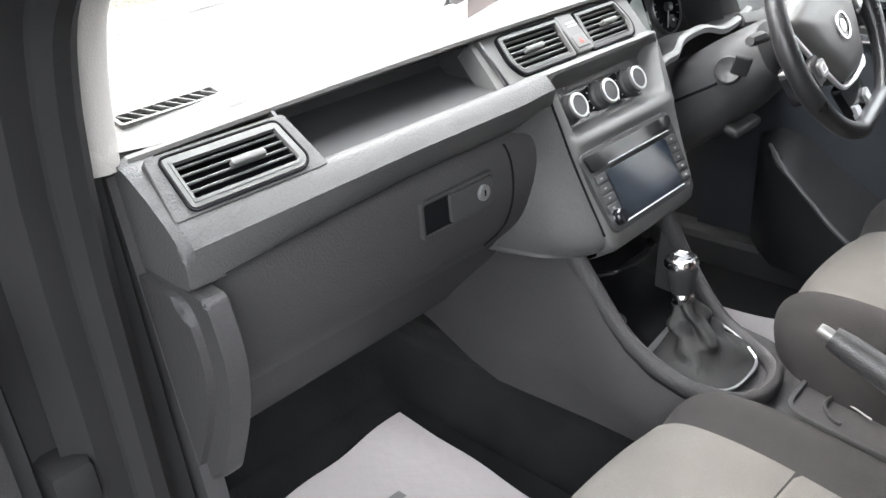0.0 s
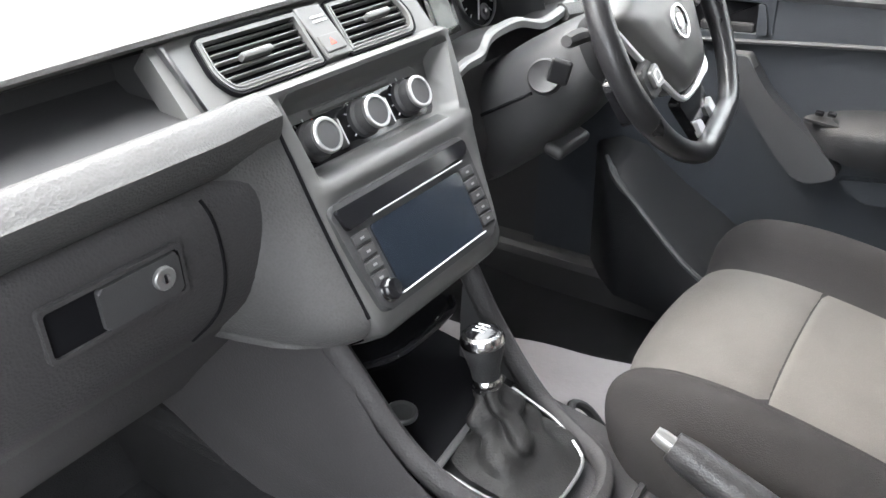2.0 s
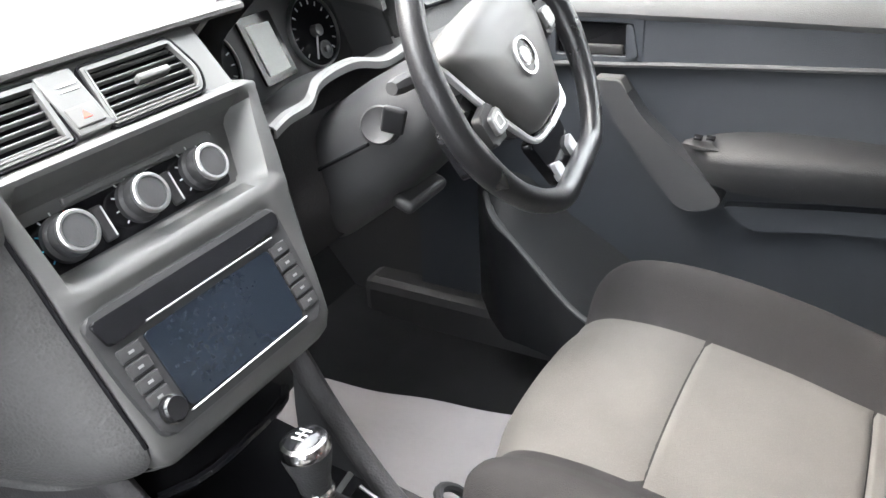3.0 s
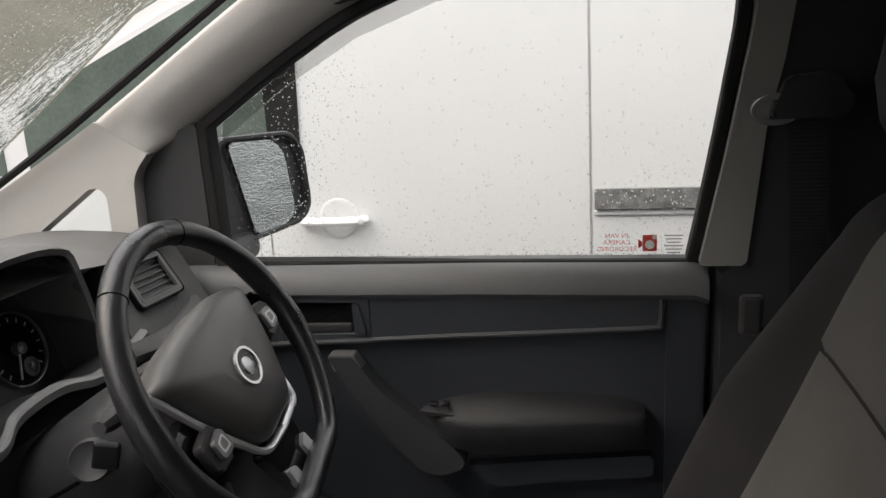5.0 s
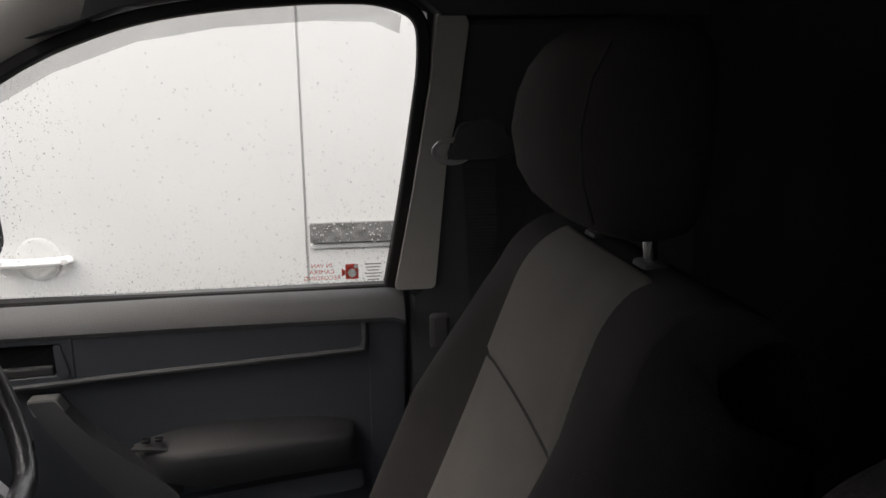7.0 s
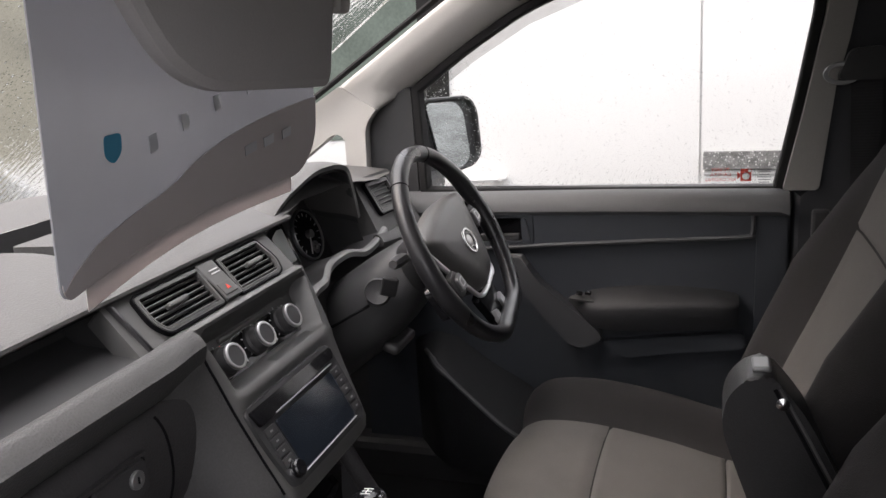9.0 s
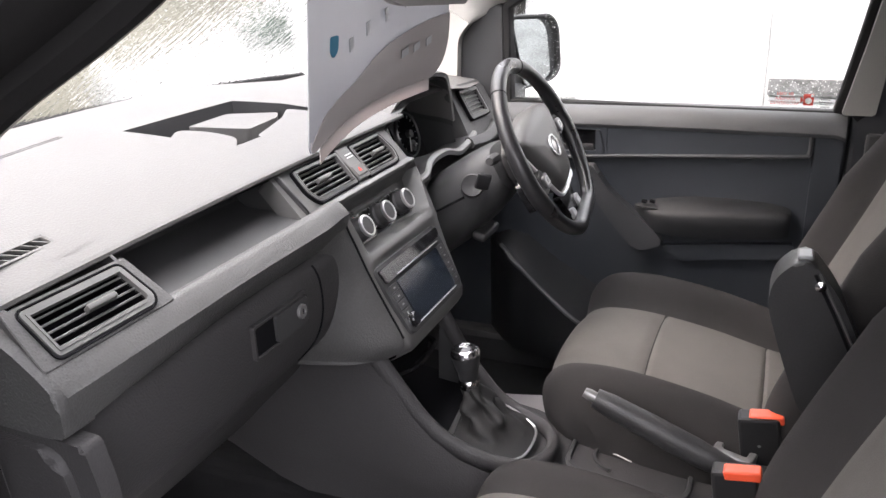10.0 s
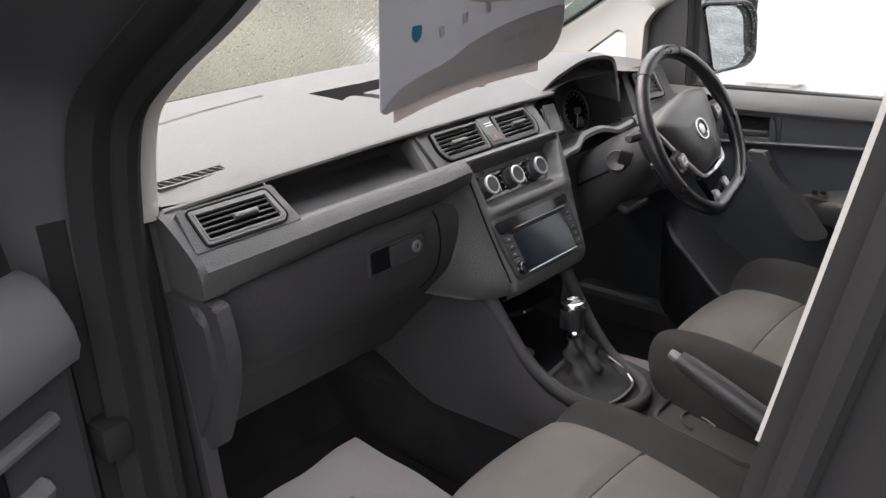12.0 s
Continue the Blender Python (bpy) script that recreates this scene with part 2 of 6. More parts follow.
def thing(name, at, label, category, group="", kind=""):
    ob = new(name)
    ob.empty_display_size = 0.05
    ob.matrix_basis = Matrix.Translation(at)
    return tagged(ob, label, category, group, kind)


def solo(name, bm, material, label, category, kind="", group="", smooth=35):
    return tagged(part(name, bm, material, None, "", smooth), label, category, group, kind)


def frame_at(o, x, y):
    """A local frame: origin, x direction, rough y direction."""
    x = Vector(x).normalized()
    z = x.cross(Vector(y)).normalized()
    y = z.cross(x)
    return Matrix((( x[0], y[0], z[0], o[0]), (x[1], y[1], z[1], o[1]), (x[2], y[2], z[2], o[2]), (0, 0, 0, 1)))


def join(*bms):
    out = bmesh.new()
    for b in bms:
        me = bpy.data.meshes.new("tmp")
        b.to_mesh(me)
        b.free()
        out.from_mesh(me)
        bpy.data.meshes.remove(me)
    return out


def rbox(c, s, b=0.004, seg=2, m=None, rot=None):
    """A box with rounded edges; m: a frame to stand in; rot: degrees about its centre."""
    bm = bmesh.new()
    bmesh.ops.create_cube(bm, size=1.0, matrix=Matrix.Diagonal((*s, 1)))
    if b:
        bmesh.ops.bevel(bm, geom=bm.edges[:], offset=min(b, 0.49 * min(s)), segments=seg, profile=0.5, affect="EDGES", clamp_overlap=True)
    t = Matrix.Translation(c)
    if rot:
        t = t @ pose(0, 0, 0, *rot)
    bm.transform((m or Matrix()) @ t)
    return bm


def rpoly(pts, r=0.01, seg=4):
    """A polygon with rounded corners; r may be a list."""
    out, n = [], len(pts)
    for i in range(n):
        p, a, b = Vector(pts[i]), Vector(pts[i - 1]), Vector(pts[(i + 1) % n])
        ri = r[i] if isinstance(r, (list, tuple)) else r
        d1, d2 = (a - p), (b - p)
        k = min(ri, 0.49 * d1.length, 0.49 * d2.length)
        if k < 1e-5:
            out.append(tuple(p))
            continue
        p1, p2 = p + d1.normalized() * k, p + d2.normalized() * k
        for j in range(seg + 1):
            t = j / seg
            q = p1 * (1 - t) ** 2 + p * 2 * t * (1 - t) + p2 * t * t
            out.append(tuple(q))
    return out


def prism(poly, z0, z1, m=None, bevel=0.0, seg=2, top_scale=1.0):
    """A polygon in local x, y, run from z0 to z1; bevel rounds the z1 end."""
    bm = bmesh.new()
    cx = sum(p[0] for p in poly) / len(poly)
    cy = sum(p[1] for p in poly) / len(poly)
    lo = [bm.verts.new((p[0], p[1], z0)) for p in poly]
    hi = [bm.verts.new((cx + (p[0] - cx) * top_scale, cy + (p[1] - cy) * top_scale, z1)) for p in poly]
    bm.faces.new(lo[::-1])
    cap = bm.faces.new(hi)
    n = len(poly)
    for i in range(n):
        bm.faces.new((lo[i], lo[(i + 1) % n], hi[(i + 1) % n], hi[i]))
    if bevel:
        bmesh.ops.bevel(bm, geom=list(cap.edges), offset=bevel, segments=seg, profile=0.5, affect="EDGES", clamp_overlap=True)
    if m:
        bm.transform(m)
    return bm


def ring(outer, inner, z0, z1, m=None, bevel=0.0):
    """A frame between two polygons of equal count."""
    bm = bmesh.new()
    n = len(outer)
    rows = [[bm.verts.new((*p, z)) for p in poly] for poly, z in ((outer, z0), (outer, z1 - bevel), ([(o[0] * (1 - k) + i[0] * k, o[1] * (1 - k) + i[1] * k) for o, i in zip(outer, inner) for k in [min(0.45, bevel * 60)]], z1), ([(o[0] * k + i[0] * (1 - k), o[1] * k + i[1] * (1 - k)) for o, i in zip(outer, inner) for k in [min(0.45, bevel * 60)]], z1), (inner, z1 - bevel), (inner, z0))]
    for a, b in zip(rows, rows[1:] + rows[:1]):
        for i in range(n):
            bm.faces.new((a[i], a[(i + 1) % n], b[(i + 1) % n], b[i]))
    if m:
        bm.transform(m)
    return bm


def holed(outer, holes, z0, z1, m):
    """A plate with holes right through it, in the local plane of m."""
    bm = bmesh.new()
    edges, walls = [], []
    for pts in [outer] + holes:
        hi = [bm.verts.new((*p, z1)) for p in pts]
        lo = [bm.verts.new((*p, z0)) for p in pts]
        edges += [bm.edges.new((hi[i], hi[(i + 1) % len(hi)])) for i in range(len(hi))]
        walls.append((hi, lo))
    bmesh.ops.triangle_fill(bm, edges=edges, use_beauty=True)
    for hi, lo in walls:
        for i in range(len(hi)):
            j = (i + 1) % len(hi)
            bm.faces.new((hi[i], hi[j], lo[j], lo[i]))
    bm.transform(m)
    return bm


def loft(sections, closed=False, caps=False):
    """Skins rows of points; closed: each row is a loop."""
    bm = bmesh.new()
    rows = [[bm.verts.new(p) for p in s] for s in sections]
    n = len(rows[0])
    for a, b in zip(rows, rows[1:]):
        for i in range(n if closed else n - 1):
            j = (i + 1) % n
            bm.faces.new((a[i], a[j], b[j], b[i]))
    if caps:
        bm.faces.new(rows[0][::-1])
        bm.faces.new(rows[-1])
    return bm


def solid(bm, t):
    """Gives a skin a thickness t."""
    bmesh.ops.recalc_face_normals(bm, faces=bm.faces)
    bmesh.ops.solidify(bm, geom=bm.faces[:] + bm.edges[:] + bm.verts[:], thickness=t)
    return bm


def spline(pts, n):
    """A smooth line of n points through pts."""
    pts = [np.array(p, float) for p in pts]
    ext = [2 * pts[0] - pts[1]] + pts + [2 * pts[-1] - pts[-2]]
    out = []
    for k in range(n):
        s = k / (n - 1) * (len(pts) - 1)
        i = min(int(s), len(pts) - 2)
        t = s - i
        a, b, c, d = ext[i:i + 4]
        out.append(0.5 * (2 * b + (c - a) * t + (2 * a - 5 * b + 4 * c - d) * t * t + (3 * b - a - 3 * c + d) * t ** 3))
    return out


def tube(pts, r, seg=10, closed=False, flat=1.0, up=None):
    """A round bar along pts; r: one radius or one for each point; flat squeezes it along up."""
    pts = [Vector(p) for p in pts]
    n = len(pts)
    rs = r if isinstance(r, (list, tuple)) else [r] * n
    rows, side = [], None
    for i, p in enumerate(pts):
        a = pts[(i - 1) % n] if closed or i else pts[i]
        b = pts[(i + 1) % n] if closed or i < n - 1 else pts[i]
        d = (b - a).normalized()
        if up is not None:
            side = d.cross(Vector(up)).normalized()
        elif side is None:
            side = d.orthogonal().normalized()
        else:
            side = (side - d * side.dot(d)).normalized()
        v = side.cross(d)
        rows.append([p + (side * math.cos(2 * math.pi * k / seg) + v * flat * math.sin(2 * math.pi * k / seg)) * rs[i] for k in range(seg)])
    if closed:
        rows.append(rows[0])
    return loft(rows, closed=True, caps=not closed)


def lathe(profile, m, seg=32):
    """Turns (radius, height) pairs about local z."""
    rows = [[m @ Vector((max(r, 1e-5) * math.cos(2 * math.pi * k / seg), max(r, 1e-5) * math.sin(2 * math.pi * k / seg), h)) for k in range(seg)] for r, h in profile]
    return loft(rows, closed=True, caps=True)


def run_x(profile, x0, x1, bow=None, n=2):
    """A (y, z) profile run along x as an open skin."""
    xs = [x0 + (x1 - x0) * i / (n - 1) for i in range(n)]
    return loft([[(x, y + (bow(x) if bow else 0), z) for y, z in profile] for x in xs])


def side_plate(poly, x0, x1, bevel=0.0):
    """A (y, z) polygon run along x from x0 to x1; the rounded end is x1."""
    m = Matrix(((0, 0, 1, 0), (1, 0, 0, 0), (0, 1, 0, 0), (0, 0, 0, 1)))
    return prism(poly, x0, x1, m, bevel, 2)


def text_bm(words, size, m, gap=1.0):
    """Letters of the built-in font as a flat mesh, centred."""
    cu = bpy.data.curves.new("words", "FONT")
    cu.body, cu.size, cu.align_x, cu.space_line, cu.resolution_u = words, size, "CENTER", gap, 2
    ob = bpy.data.objects.new("words", cu)
    me = bpy.data.meshes.new_from_object(ob)
    bm = bmesh.new()
    bm.from_mesh(me)
    bm.transform(m)
    bpy.data.objects.remove(ob)
    bpy.data.meshes.remove(me)
    return bm


def ellipse(a, b, n=32, cx=0.0, cy=0.0):
    return [(cx + a * math.cos(2 * math.pi * k / n), cy + b * math.sin(2 * math.pi * k / n)) for k in range(n)]


def scaled(poly, k, cx=None, cy=None):
    cx = sum(p[0] for p in poly) / len(poly) if cx is None else cx
    cy = sum(p[1] for p in poly) / len(poly) if cy is None else cy
    return [(cx + (p[0] - cx) * k, cy + (p[1] - cy) * k) for p in poly]


def inset(poly, d):
    """A polygon drawn in by d."""
    n, out = len(poly), []
    area = sum(poly[i][0] * poly[(i + 1) % n][1] - poly[(i + 1) % n][0] * poly[i][1] for i in range(n))
    s = 1 if area > 0 else -1
    for i in range(n):
        p, a, b = Vector(poly[i]), Vector(poly[i - 1]), Vector(poly[(i + 1) % n])
        e1, e2 = (p - a), (b - p)
        n1, n2 = Vector((-e1.y, e1.x)), Vector((-e2.y, e2.x))
        n1 = n1.normalized() if n1.length > 1e-9 else n2.normalized()
        n2 = n2.normalized() if n2.length > 1e-9 else n1
        v = n1 + n2
        v = v / max(0.6, v.length_squared / 2) if v.length > 1e-6 else n1
        out.append(tuple(p + v * d * s))
    return out


# ---- ground and what stands outside ----
def ground_material():
    m = grain(mat("wet_asphalt", (0.05, 0.05, 0.052), 0.35), 90, 0.6, 0.35, 1.5, distance=0.01)
    return m


bm = bmesh.new()
bmesh.ops.create_grid(bm, x_segments=8, y_segments=8, size=1500)
solo("ground", bm, ground_material(), "wet dark asphalt of a car park", "ground", "structure")

# the grassy bank in front
BANK = grain(mat("winter_grass_bank", (0.128, 0.12, 0.092), 0.95), 26, 0.9, 0.5, 1.2, distance=0.05)
rows = []
for i in range(60):
    x = -30 + i
    rows.append([(x, 2.95 + 0.35 * j + 0.12 * math.sin(x * 0.9 + j), max(-0.05, -0.02 + 0.3 * j + 0.05 * math.sin(x * 1.7 + j * 1.3) + 0.04 * random.random())) for j in range(15)])
solo("grass_bank", loft(rows), BANK, "sloping bank of rough olive-brown winter grass", "grass bank", "structure")

HEDGE = grain(mat("hedge_leaves", (0.05, 0.065, 0.03), 0.8), 30, 0.5, 0.5, 2)
bm = bmesh.new()
verts, faces = [], []
rnd = random.Random(5)
for i in range(9000):
    x, y = rnd.uniform(-24, 24), 8.0 + rnd.uniform(-0.5, 0.6)
    z = 3.9 + rnd.random() ** 0.7 * (2.2 + 0.7 * math.sin(x * 0.8) + 0.4 * math.sin(x * 2.3))
    a, e, s = rnd.uniform(0, 6.28), rnd.uniform(-0.8, 0.8), rnd.uniform(0.06, 0.16)
    u = Vector((math.cos(a), math.sin(a), e)).normalized() * s
    v = Vector((-math.sin(a) * 0.5, math.cos(a) * 0.5, 0.6)).normalized() * s * 0.6
    k = len(verts)
    o = Vector((x, y, z))
    verts += [tuple(o - u), tuple(o + v), tuple(o + u), tuple(o - v)]
    faces.append((k, k + 1, k + 2, k + 3))
me = bpy.data.meshes.new("hedge")
me.from_pydata(verts, [], faces)
me.materials.append(HEDGE)
tagged(new("hedge", me), "dark straggling hedge along the top of the bank", "hedge", kind="stuff")


def wheel_parts(owner, c, r, w):
    m = frame_at(c, (0, 1, 0), (0, 0, 1))
    t = part("tyre", lathe([(r * 0.66, -w / 2), (r * 0.92, -w / 2), (r, -w / 3), (r, w / 3), (r * 0.92, w / 2), (r * 0.66, w / 2), (r * 0.62, 0)], m, 28), RUBBER, owner)
    part("rim", lathe([(0.03, -w * 0.3), (r * 0.6, -w * 0.35), (r * 0.65, -w * 0.45), (r * 0.66, 0), (0.03, w * 0.2)], m, 20), SATIN, t)


# the white van alongside
van = thing("white_van", (2.9, -0.5, 0), "tall white panel van parked close alongside, wet with rain", "van")
side = rpoly([(-3.3, 0.42), (2.62, 0.42), (2.76, 0.66), (2.72, 0.86), (2.6, 1.01), (2.3, 1.12), (1.98, 1.2), (1.26, 1.5), (0.55, 1.82), (0.1, 1.95), (-3.25, 1.98)], [0.1, 0.1, 0.1, 0.06, 0.1, 0.15, 0.12, 0.3, 0.2, 0.3, 0.15])
part("body", side_plate(side, 3.75, 1.965, 0.05), WHITE_PAINT, van)


def van_plate(name, poly, x0, x1, material, label="", bevel=0.002, r=0.02):
    return part(name, side_plate(rpoly(poly, r), x0, x1, bevel), material, van, label)


van_plate("sliding_door", [(-0.331, 0.5), (0.636, 0.5), (0.636, 1.93), (-0.331, 1.93)], 1.97, 1.953, WHITE_PAINT, "white sliding side door", 0.004)
van_plate("rear_side_panel", [(-3.1, 0.5), (-0.339, 0.5), (-0.339, 1.93), (-3.1, 1.93)], 1.97, 1.953, WHITE_PAINT, "", 0.004)
van_plate("cab_door", [(0.644, 0.5), (1.6, 0.5), (1.6, 1.3), (0.9, 1.62), (0.644, 1.74)], 1.97, 1.953, WHITE_PAINT, "", 0.004)
van_plate("door_window", [(0.53, 1.13), (1.44, 1.13), (1.44, 1.36), (0.62, 1.72), (0.51, 1.74)], 1.955, 1.948, CAR_GLASS, "dark cab door window", 0.002)
van_plate("window_pillar", [(0.52, 1.125), (0.615, 1.125), (0.615, 1.71), (0.5, 1.75)], 1.955, 1.945, RUBBER, "black pillar behind the cab window", 0.002)
van_plate("quarter_window", [(1.53, 1.14), (1.83, 1.16), (1.8, 1.21), (1.53, 1.325)], 1.966, 1.948, CAR_GLASS, "", 0.002)
van_plate("side_strip", [(-3.0, 1.004), (-0.345, 1.004), (-0.345, 1.06), (-3.0, 1.06)], 1.955, 1.935, STRIP, "ribbed black rubbing strip", 0.004, 0.004)
van_plate("lower_strip", [(-3.0, 0.985), (-0.345, 0.985), (-0.345, 0.998), (-3.0, 0.998)], 1.955, 1.946, WHITE_PAINT, "", 0.003, 0.004)
part("windscreen", rbox((2.85, 1.3, 1.535), (1.5, 1.3, 0.02), 0.008, 2, None, (-23.5, 0, 0)), CAR_GLASS, van, "wet windscreen")
m = frame_at((1.952, 0.415, 0.985), (0, -1, 0), (0, 0, 1))
part("handle_dish", lathe([(0.001, 0.0005), (0.045, 0.0008), (0.058, 0.0018), (0.063, 0.0)], m, 32), WHITE_PAINT, van)
h = part("door_handle", tube(spline([(1.945, 0.53, 0.978), (1.925, 0.5, 0.98), (1.92, 0.42, 0.981), (1.925, 0.35, 0.982), (1.945, 0.325, 0.982)], 14), [0.012] + [0.0145] * 12 + [0.012], 10, flat=0.8), WHITE_PAINT, van, "white pull handle")
part("lock", lathe([(0.001, 0.006), (0.009, 0.005), (0.01, 0.0)], frame_at((1.915, 0.335, 0.983), (0, -1, 0), (0, 0, 1)), 16), WHITE_PAINT, h)
part("headlight", rbox((2.04, 2.6, 0.9), (0.2, 0.2, 0.24), 0.05, 3, None, (24, 0, 0)), LCD_GREY, van, "grey wet headlight")
part("bonnet_seam", tube([(1.962, 1.98, 1.19), (1.96, 2.3, 1.105), (1.962, 2.55, 1.02)], 0.004, 6), DARK, van)
for y in (1.95, -2.3):
    wheel_parts(van, (2.05, y, 0.34), 0.34, 0.22)
    wheel_parts(van, (3.68, y, 0.34), 0.34, 0.22)


# ---- the van's cabin: shell ----
FLOOR_Z = 0.50
solo("floor", rbox((0, -0.1, FLOOR_Z - 0.02), (1.5, 1.5, 0.04), 0.005), CARPET, "black carpeted cabin floor", "floor", "structure")
solo("wall_front", loft([[(x, 0.36, FLOOR_Z), (x, 0.56, FLOOR_Z + 0.02), (x, 0.68, 0.68), (x, 0.73, 1.0), (x, 0.76, 1.2)] for x in (-0.74, 0, 0.79)]), CARPET, "black carpeted toe board under the dashboard", "bulkhead", "structure")
solo("wall_back", rbox((0.02, -1.0, 1.1), (1.62, 0.04, 1.26), 0.006), CARPET, "dark bulkhead panel behind the seats", "bulkhead", "structure")
solo("ceiling", rbox((0.02, -0.5, 1.735), (1.5, 1.02, 0.03), 0.01), LINING, "dark grey fabric roof lining", "ceiling", "structure")
solo("roof_panel", rbox((0.02, -0.55, 1.775), (1.56, 1.2, 0.03), 0.01), BODY, "dark painted metal roof", "roof", "structure")

# windscreen and its surround
WS = [(-0.7, 0.75, 1.225), (0.76, 0.75, 1.205), (0.66, -0.02, 1.72), (-0.6, -0.02, 1.72)]
ws = loft([[Vector(WS[0]).lerp(Vector(WS[1]), u).lerp(Vector(WS[3]).lerp(Vector(WS[2]), u), v) + Vector((0, 0.05 * (1 - (2 * u - 1) ** 2), 0.02 * (1 - (2 * u - 1) ** 2))) for u in [i / 16 for i in range(17)]] for v in [j / 10 for j in range(11)]])
w1 = solo("window_1", solid(ws, 0.005), WET, "windscreen covered in rain drops", "windscreen", "structure")
w1.visible_shadow = False
solo("windscreen_seal", tube([(x, 0.752 + 0.05 * (1 - (2 * (x + 0.7) / 1.46 - 1) ** 2), 1.228 - 0.02 * (x + 0.7) / 1.46 + 0.02 * (1 - (2 * (x + 0.7) / 1.46 - 1) ** 2)) for x in [-0.7 + 1.46 * i / 20 for i in range(21)]], 0.012, 8), RUBBER, "black rubber strip at the windscreen's foot", "seal", "structure")
solo("load_bay_body", join(rbox((0.03, -2.25, 1.05), (1.74, 2.45, 1.5), 0.08, 4), rbox((0.03, -1.2, 1.09), (1.7, 0.36, 1.38), 0.05, 3)), BODY, "dark painted load bay of the van behind the cabin", "van body", "structure")
solo("engine_bay_body", loft([[(x * w + 0.03, y, z) for x, z in ((-1, 0.35), (-1.02, 0.8), (-0.95, top - 0.08), (-0.7, top), (0.7, top), (0.95, top - 0.08), (1.02, 0.8), (1, 0.35))] for y, w, top in ((0.8, 0.84, 1.08), (1.2, 0.83, 1.02), (1.5, 0.8, 0.94), (1.7, 0.72, 0.84), (1.76, 0.66, 0.7))], True, True), BODY, "dark painted bonnet and wings of the van", "van body", "structure")
solo("header_rail", rbox((0.03, -0.03, 1.715), (1.34, 0.1, 0.05), 0.02, 3), LINING, "dark trim over the windscreen", "trim", "structure")

# driver's side: A pillar with its small quarter window
XP = 0.755
PIL = [(0.69, 1.15), (0.674, 1.226), (0.468, 1.338), (0.372, 1.393), (0.292, 1.342), (0.32, 1.31), (0.33, 1.1), (0.362, 1.1), (0.37, 1.17), (0.37, 1.278), (0.38, 1.292), (0.398, 1.291), (0.505, 1.218), (0.6, 1.15)]
pt = solo("pillar_trim", side_plate(rpoly(PIL, [0.005, 0.01, 0.06, 0.002, 0.002, 0.03] + [0.005] * 8, 4), 0.785, XP, 0.006), PILLAR, "pale grey windscreen pillar trim with a small quarter window", "pillar trim", "structure")
beam_top = spline([(0.37, 1.395), (0.28, 1.455), (0.17, 1.526), (0.05, 1.6), (-0.06, 1.664), (-0.12, 1.7)], 24)
beam_low = spline([(0.29, 1.342), (0.225, 1.377), (0.14, 1.424), (0.06, 1.47), (-0.02, 1.516), (-0.1, 1.556)], 24)
rows = []
for i, (a, b) in enumerate(zip(beam_top, beam_low)):
    k = min(1.0, i / 5)
    k = k * k * (3 - 2 * k)
    rows.append([(XP - 0.002 + dx * k + e, *(a * (1 - f) + b * f)) for f, dx, e in ((0.0, 0.02, 0.03), (0.02, 0.008, 0.004), (0.12, -0.006, 0), (0.3, -0.012, 0), (0.48, -0.008, 0), (0.64, 0.004, 0), (0.78, 0.018, 0), (0.9, 0.034, 0.002), (0.98, 0.046, 0.006), (1.0, 0.05, 0.03))])
part("beam", loft(rows), PILLAR, pt, "", 60)
solo("pillar_seal", tube([(XP - 0.012, 0.675, 1.228), (XP - 0.016, 0.56, 1.293), (XP - 0.02, 0.47, 1.344), (XP - 0.02, 0.4, 1.386), (XP - 0.02, 0.28, 1.462), (XP - 0.02, 0.05, 1.607), (XP - 0.02, -0.06, 1.668)], 0.006, 6), RUBBER, "thin black windscreen edge seal", "seal", "structure")
q = solo("window_2", side_plate([(0.36, 1.17), (0.36, 1.3), (0.4, 1.3), (0.54, 1.21), (0.54, 1.17)], 0.812, 0.807), CLEAR, "small fixed quarter window", "window", "structure")
q.visible_shadow = False
head = [(-0.06, 1.67), (-0.13, 1.66), (-0.095, 1.56), (-0.02, 1.538), (-0.145, 1.58), (-0.267, 1.598), (-0.406, 1.606), (-0.5, 1.605), (-0.55, 1.594), (-0.58, 1.565), (-0.98, 1.565), (-0.98, 1.73), (-0.06, 1.73)]
solo("header_trim", side_plate(head, 0.84, XP - 0.005, 0.01), LINING, "dark trim above the driver's door window", "trim", "structure")
solo("wall_right", side_plate([(-0.524, 0.5), (-0.526, 1.16), (-0.575, 1.17), (-0.61, 1.5), (-0.6, 1.562), (-0.99, 1.565), (-0.99, 0.5)], 0.84, XP + 0.012, 0.01), LINING, "dark lower door pillar and side wall", "wall", "structure")
# same trim as the other pillars, its shade put into the colour
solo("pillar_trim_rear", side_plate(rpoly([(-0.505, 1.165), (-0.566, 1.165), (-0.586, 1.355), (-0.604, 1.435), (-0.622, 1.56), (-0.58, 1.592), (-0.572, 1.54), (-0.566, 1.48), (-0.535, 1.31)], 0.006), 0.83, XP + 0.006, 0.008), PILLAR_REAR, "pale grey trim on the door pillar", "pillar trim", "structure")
solo("wall_right_outer", side_plate([(-0.505, 0.5), (-0.5, 1.15), (-0.535, 1.3), (-0.568, 1.5), (-0.566, 1.572), (-0.5, 1.602), (-0.35, 1.604), (-0.35, 1.74), (-0.99, 1.74), (-0.99, 0.5)], 0.845, 0.808), DARK, "dark body side behind the driver's door", "wall", "structure")
solo("wall_right_front", side_plate([(0.37, 0.5), (0.78, 0.5), (0.78, 1.2), (0.37, 1.19)], 0.84, 0.79), DARK, "dark body side ahead of the driver's door", "wall", "structure")
solo("sill_board", rbox((0.78, -0.1, 0.53), (0.1, 1.2, 0.1), 0.02), DARK, "black door sill", "sill", "structure")
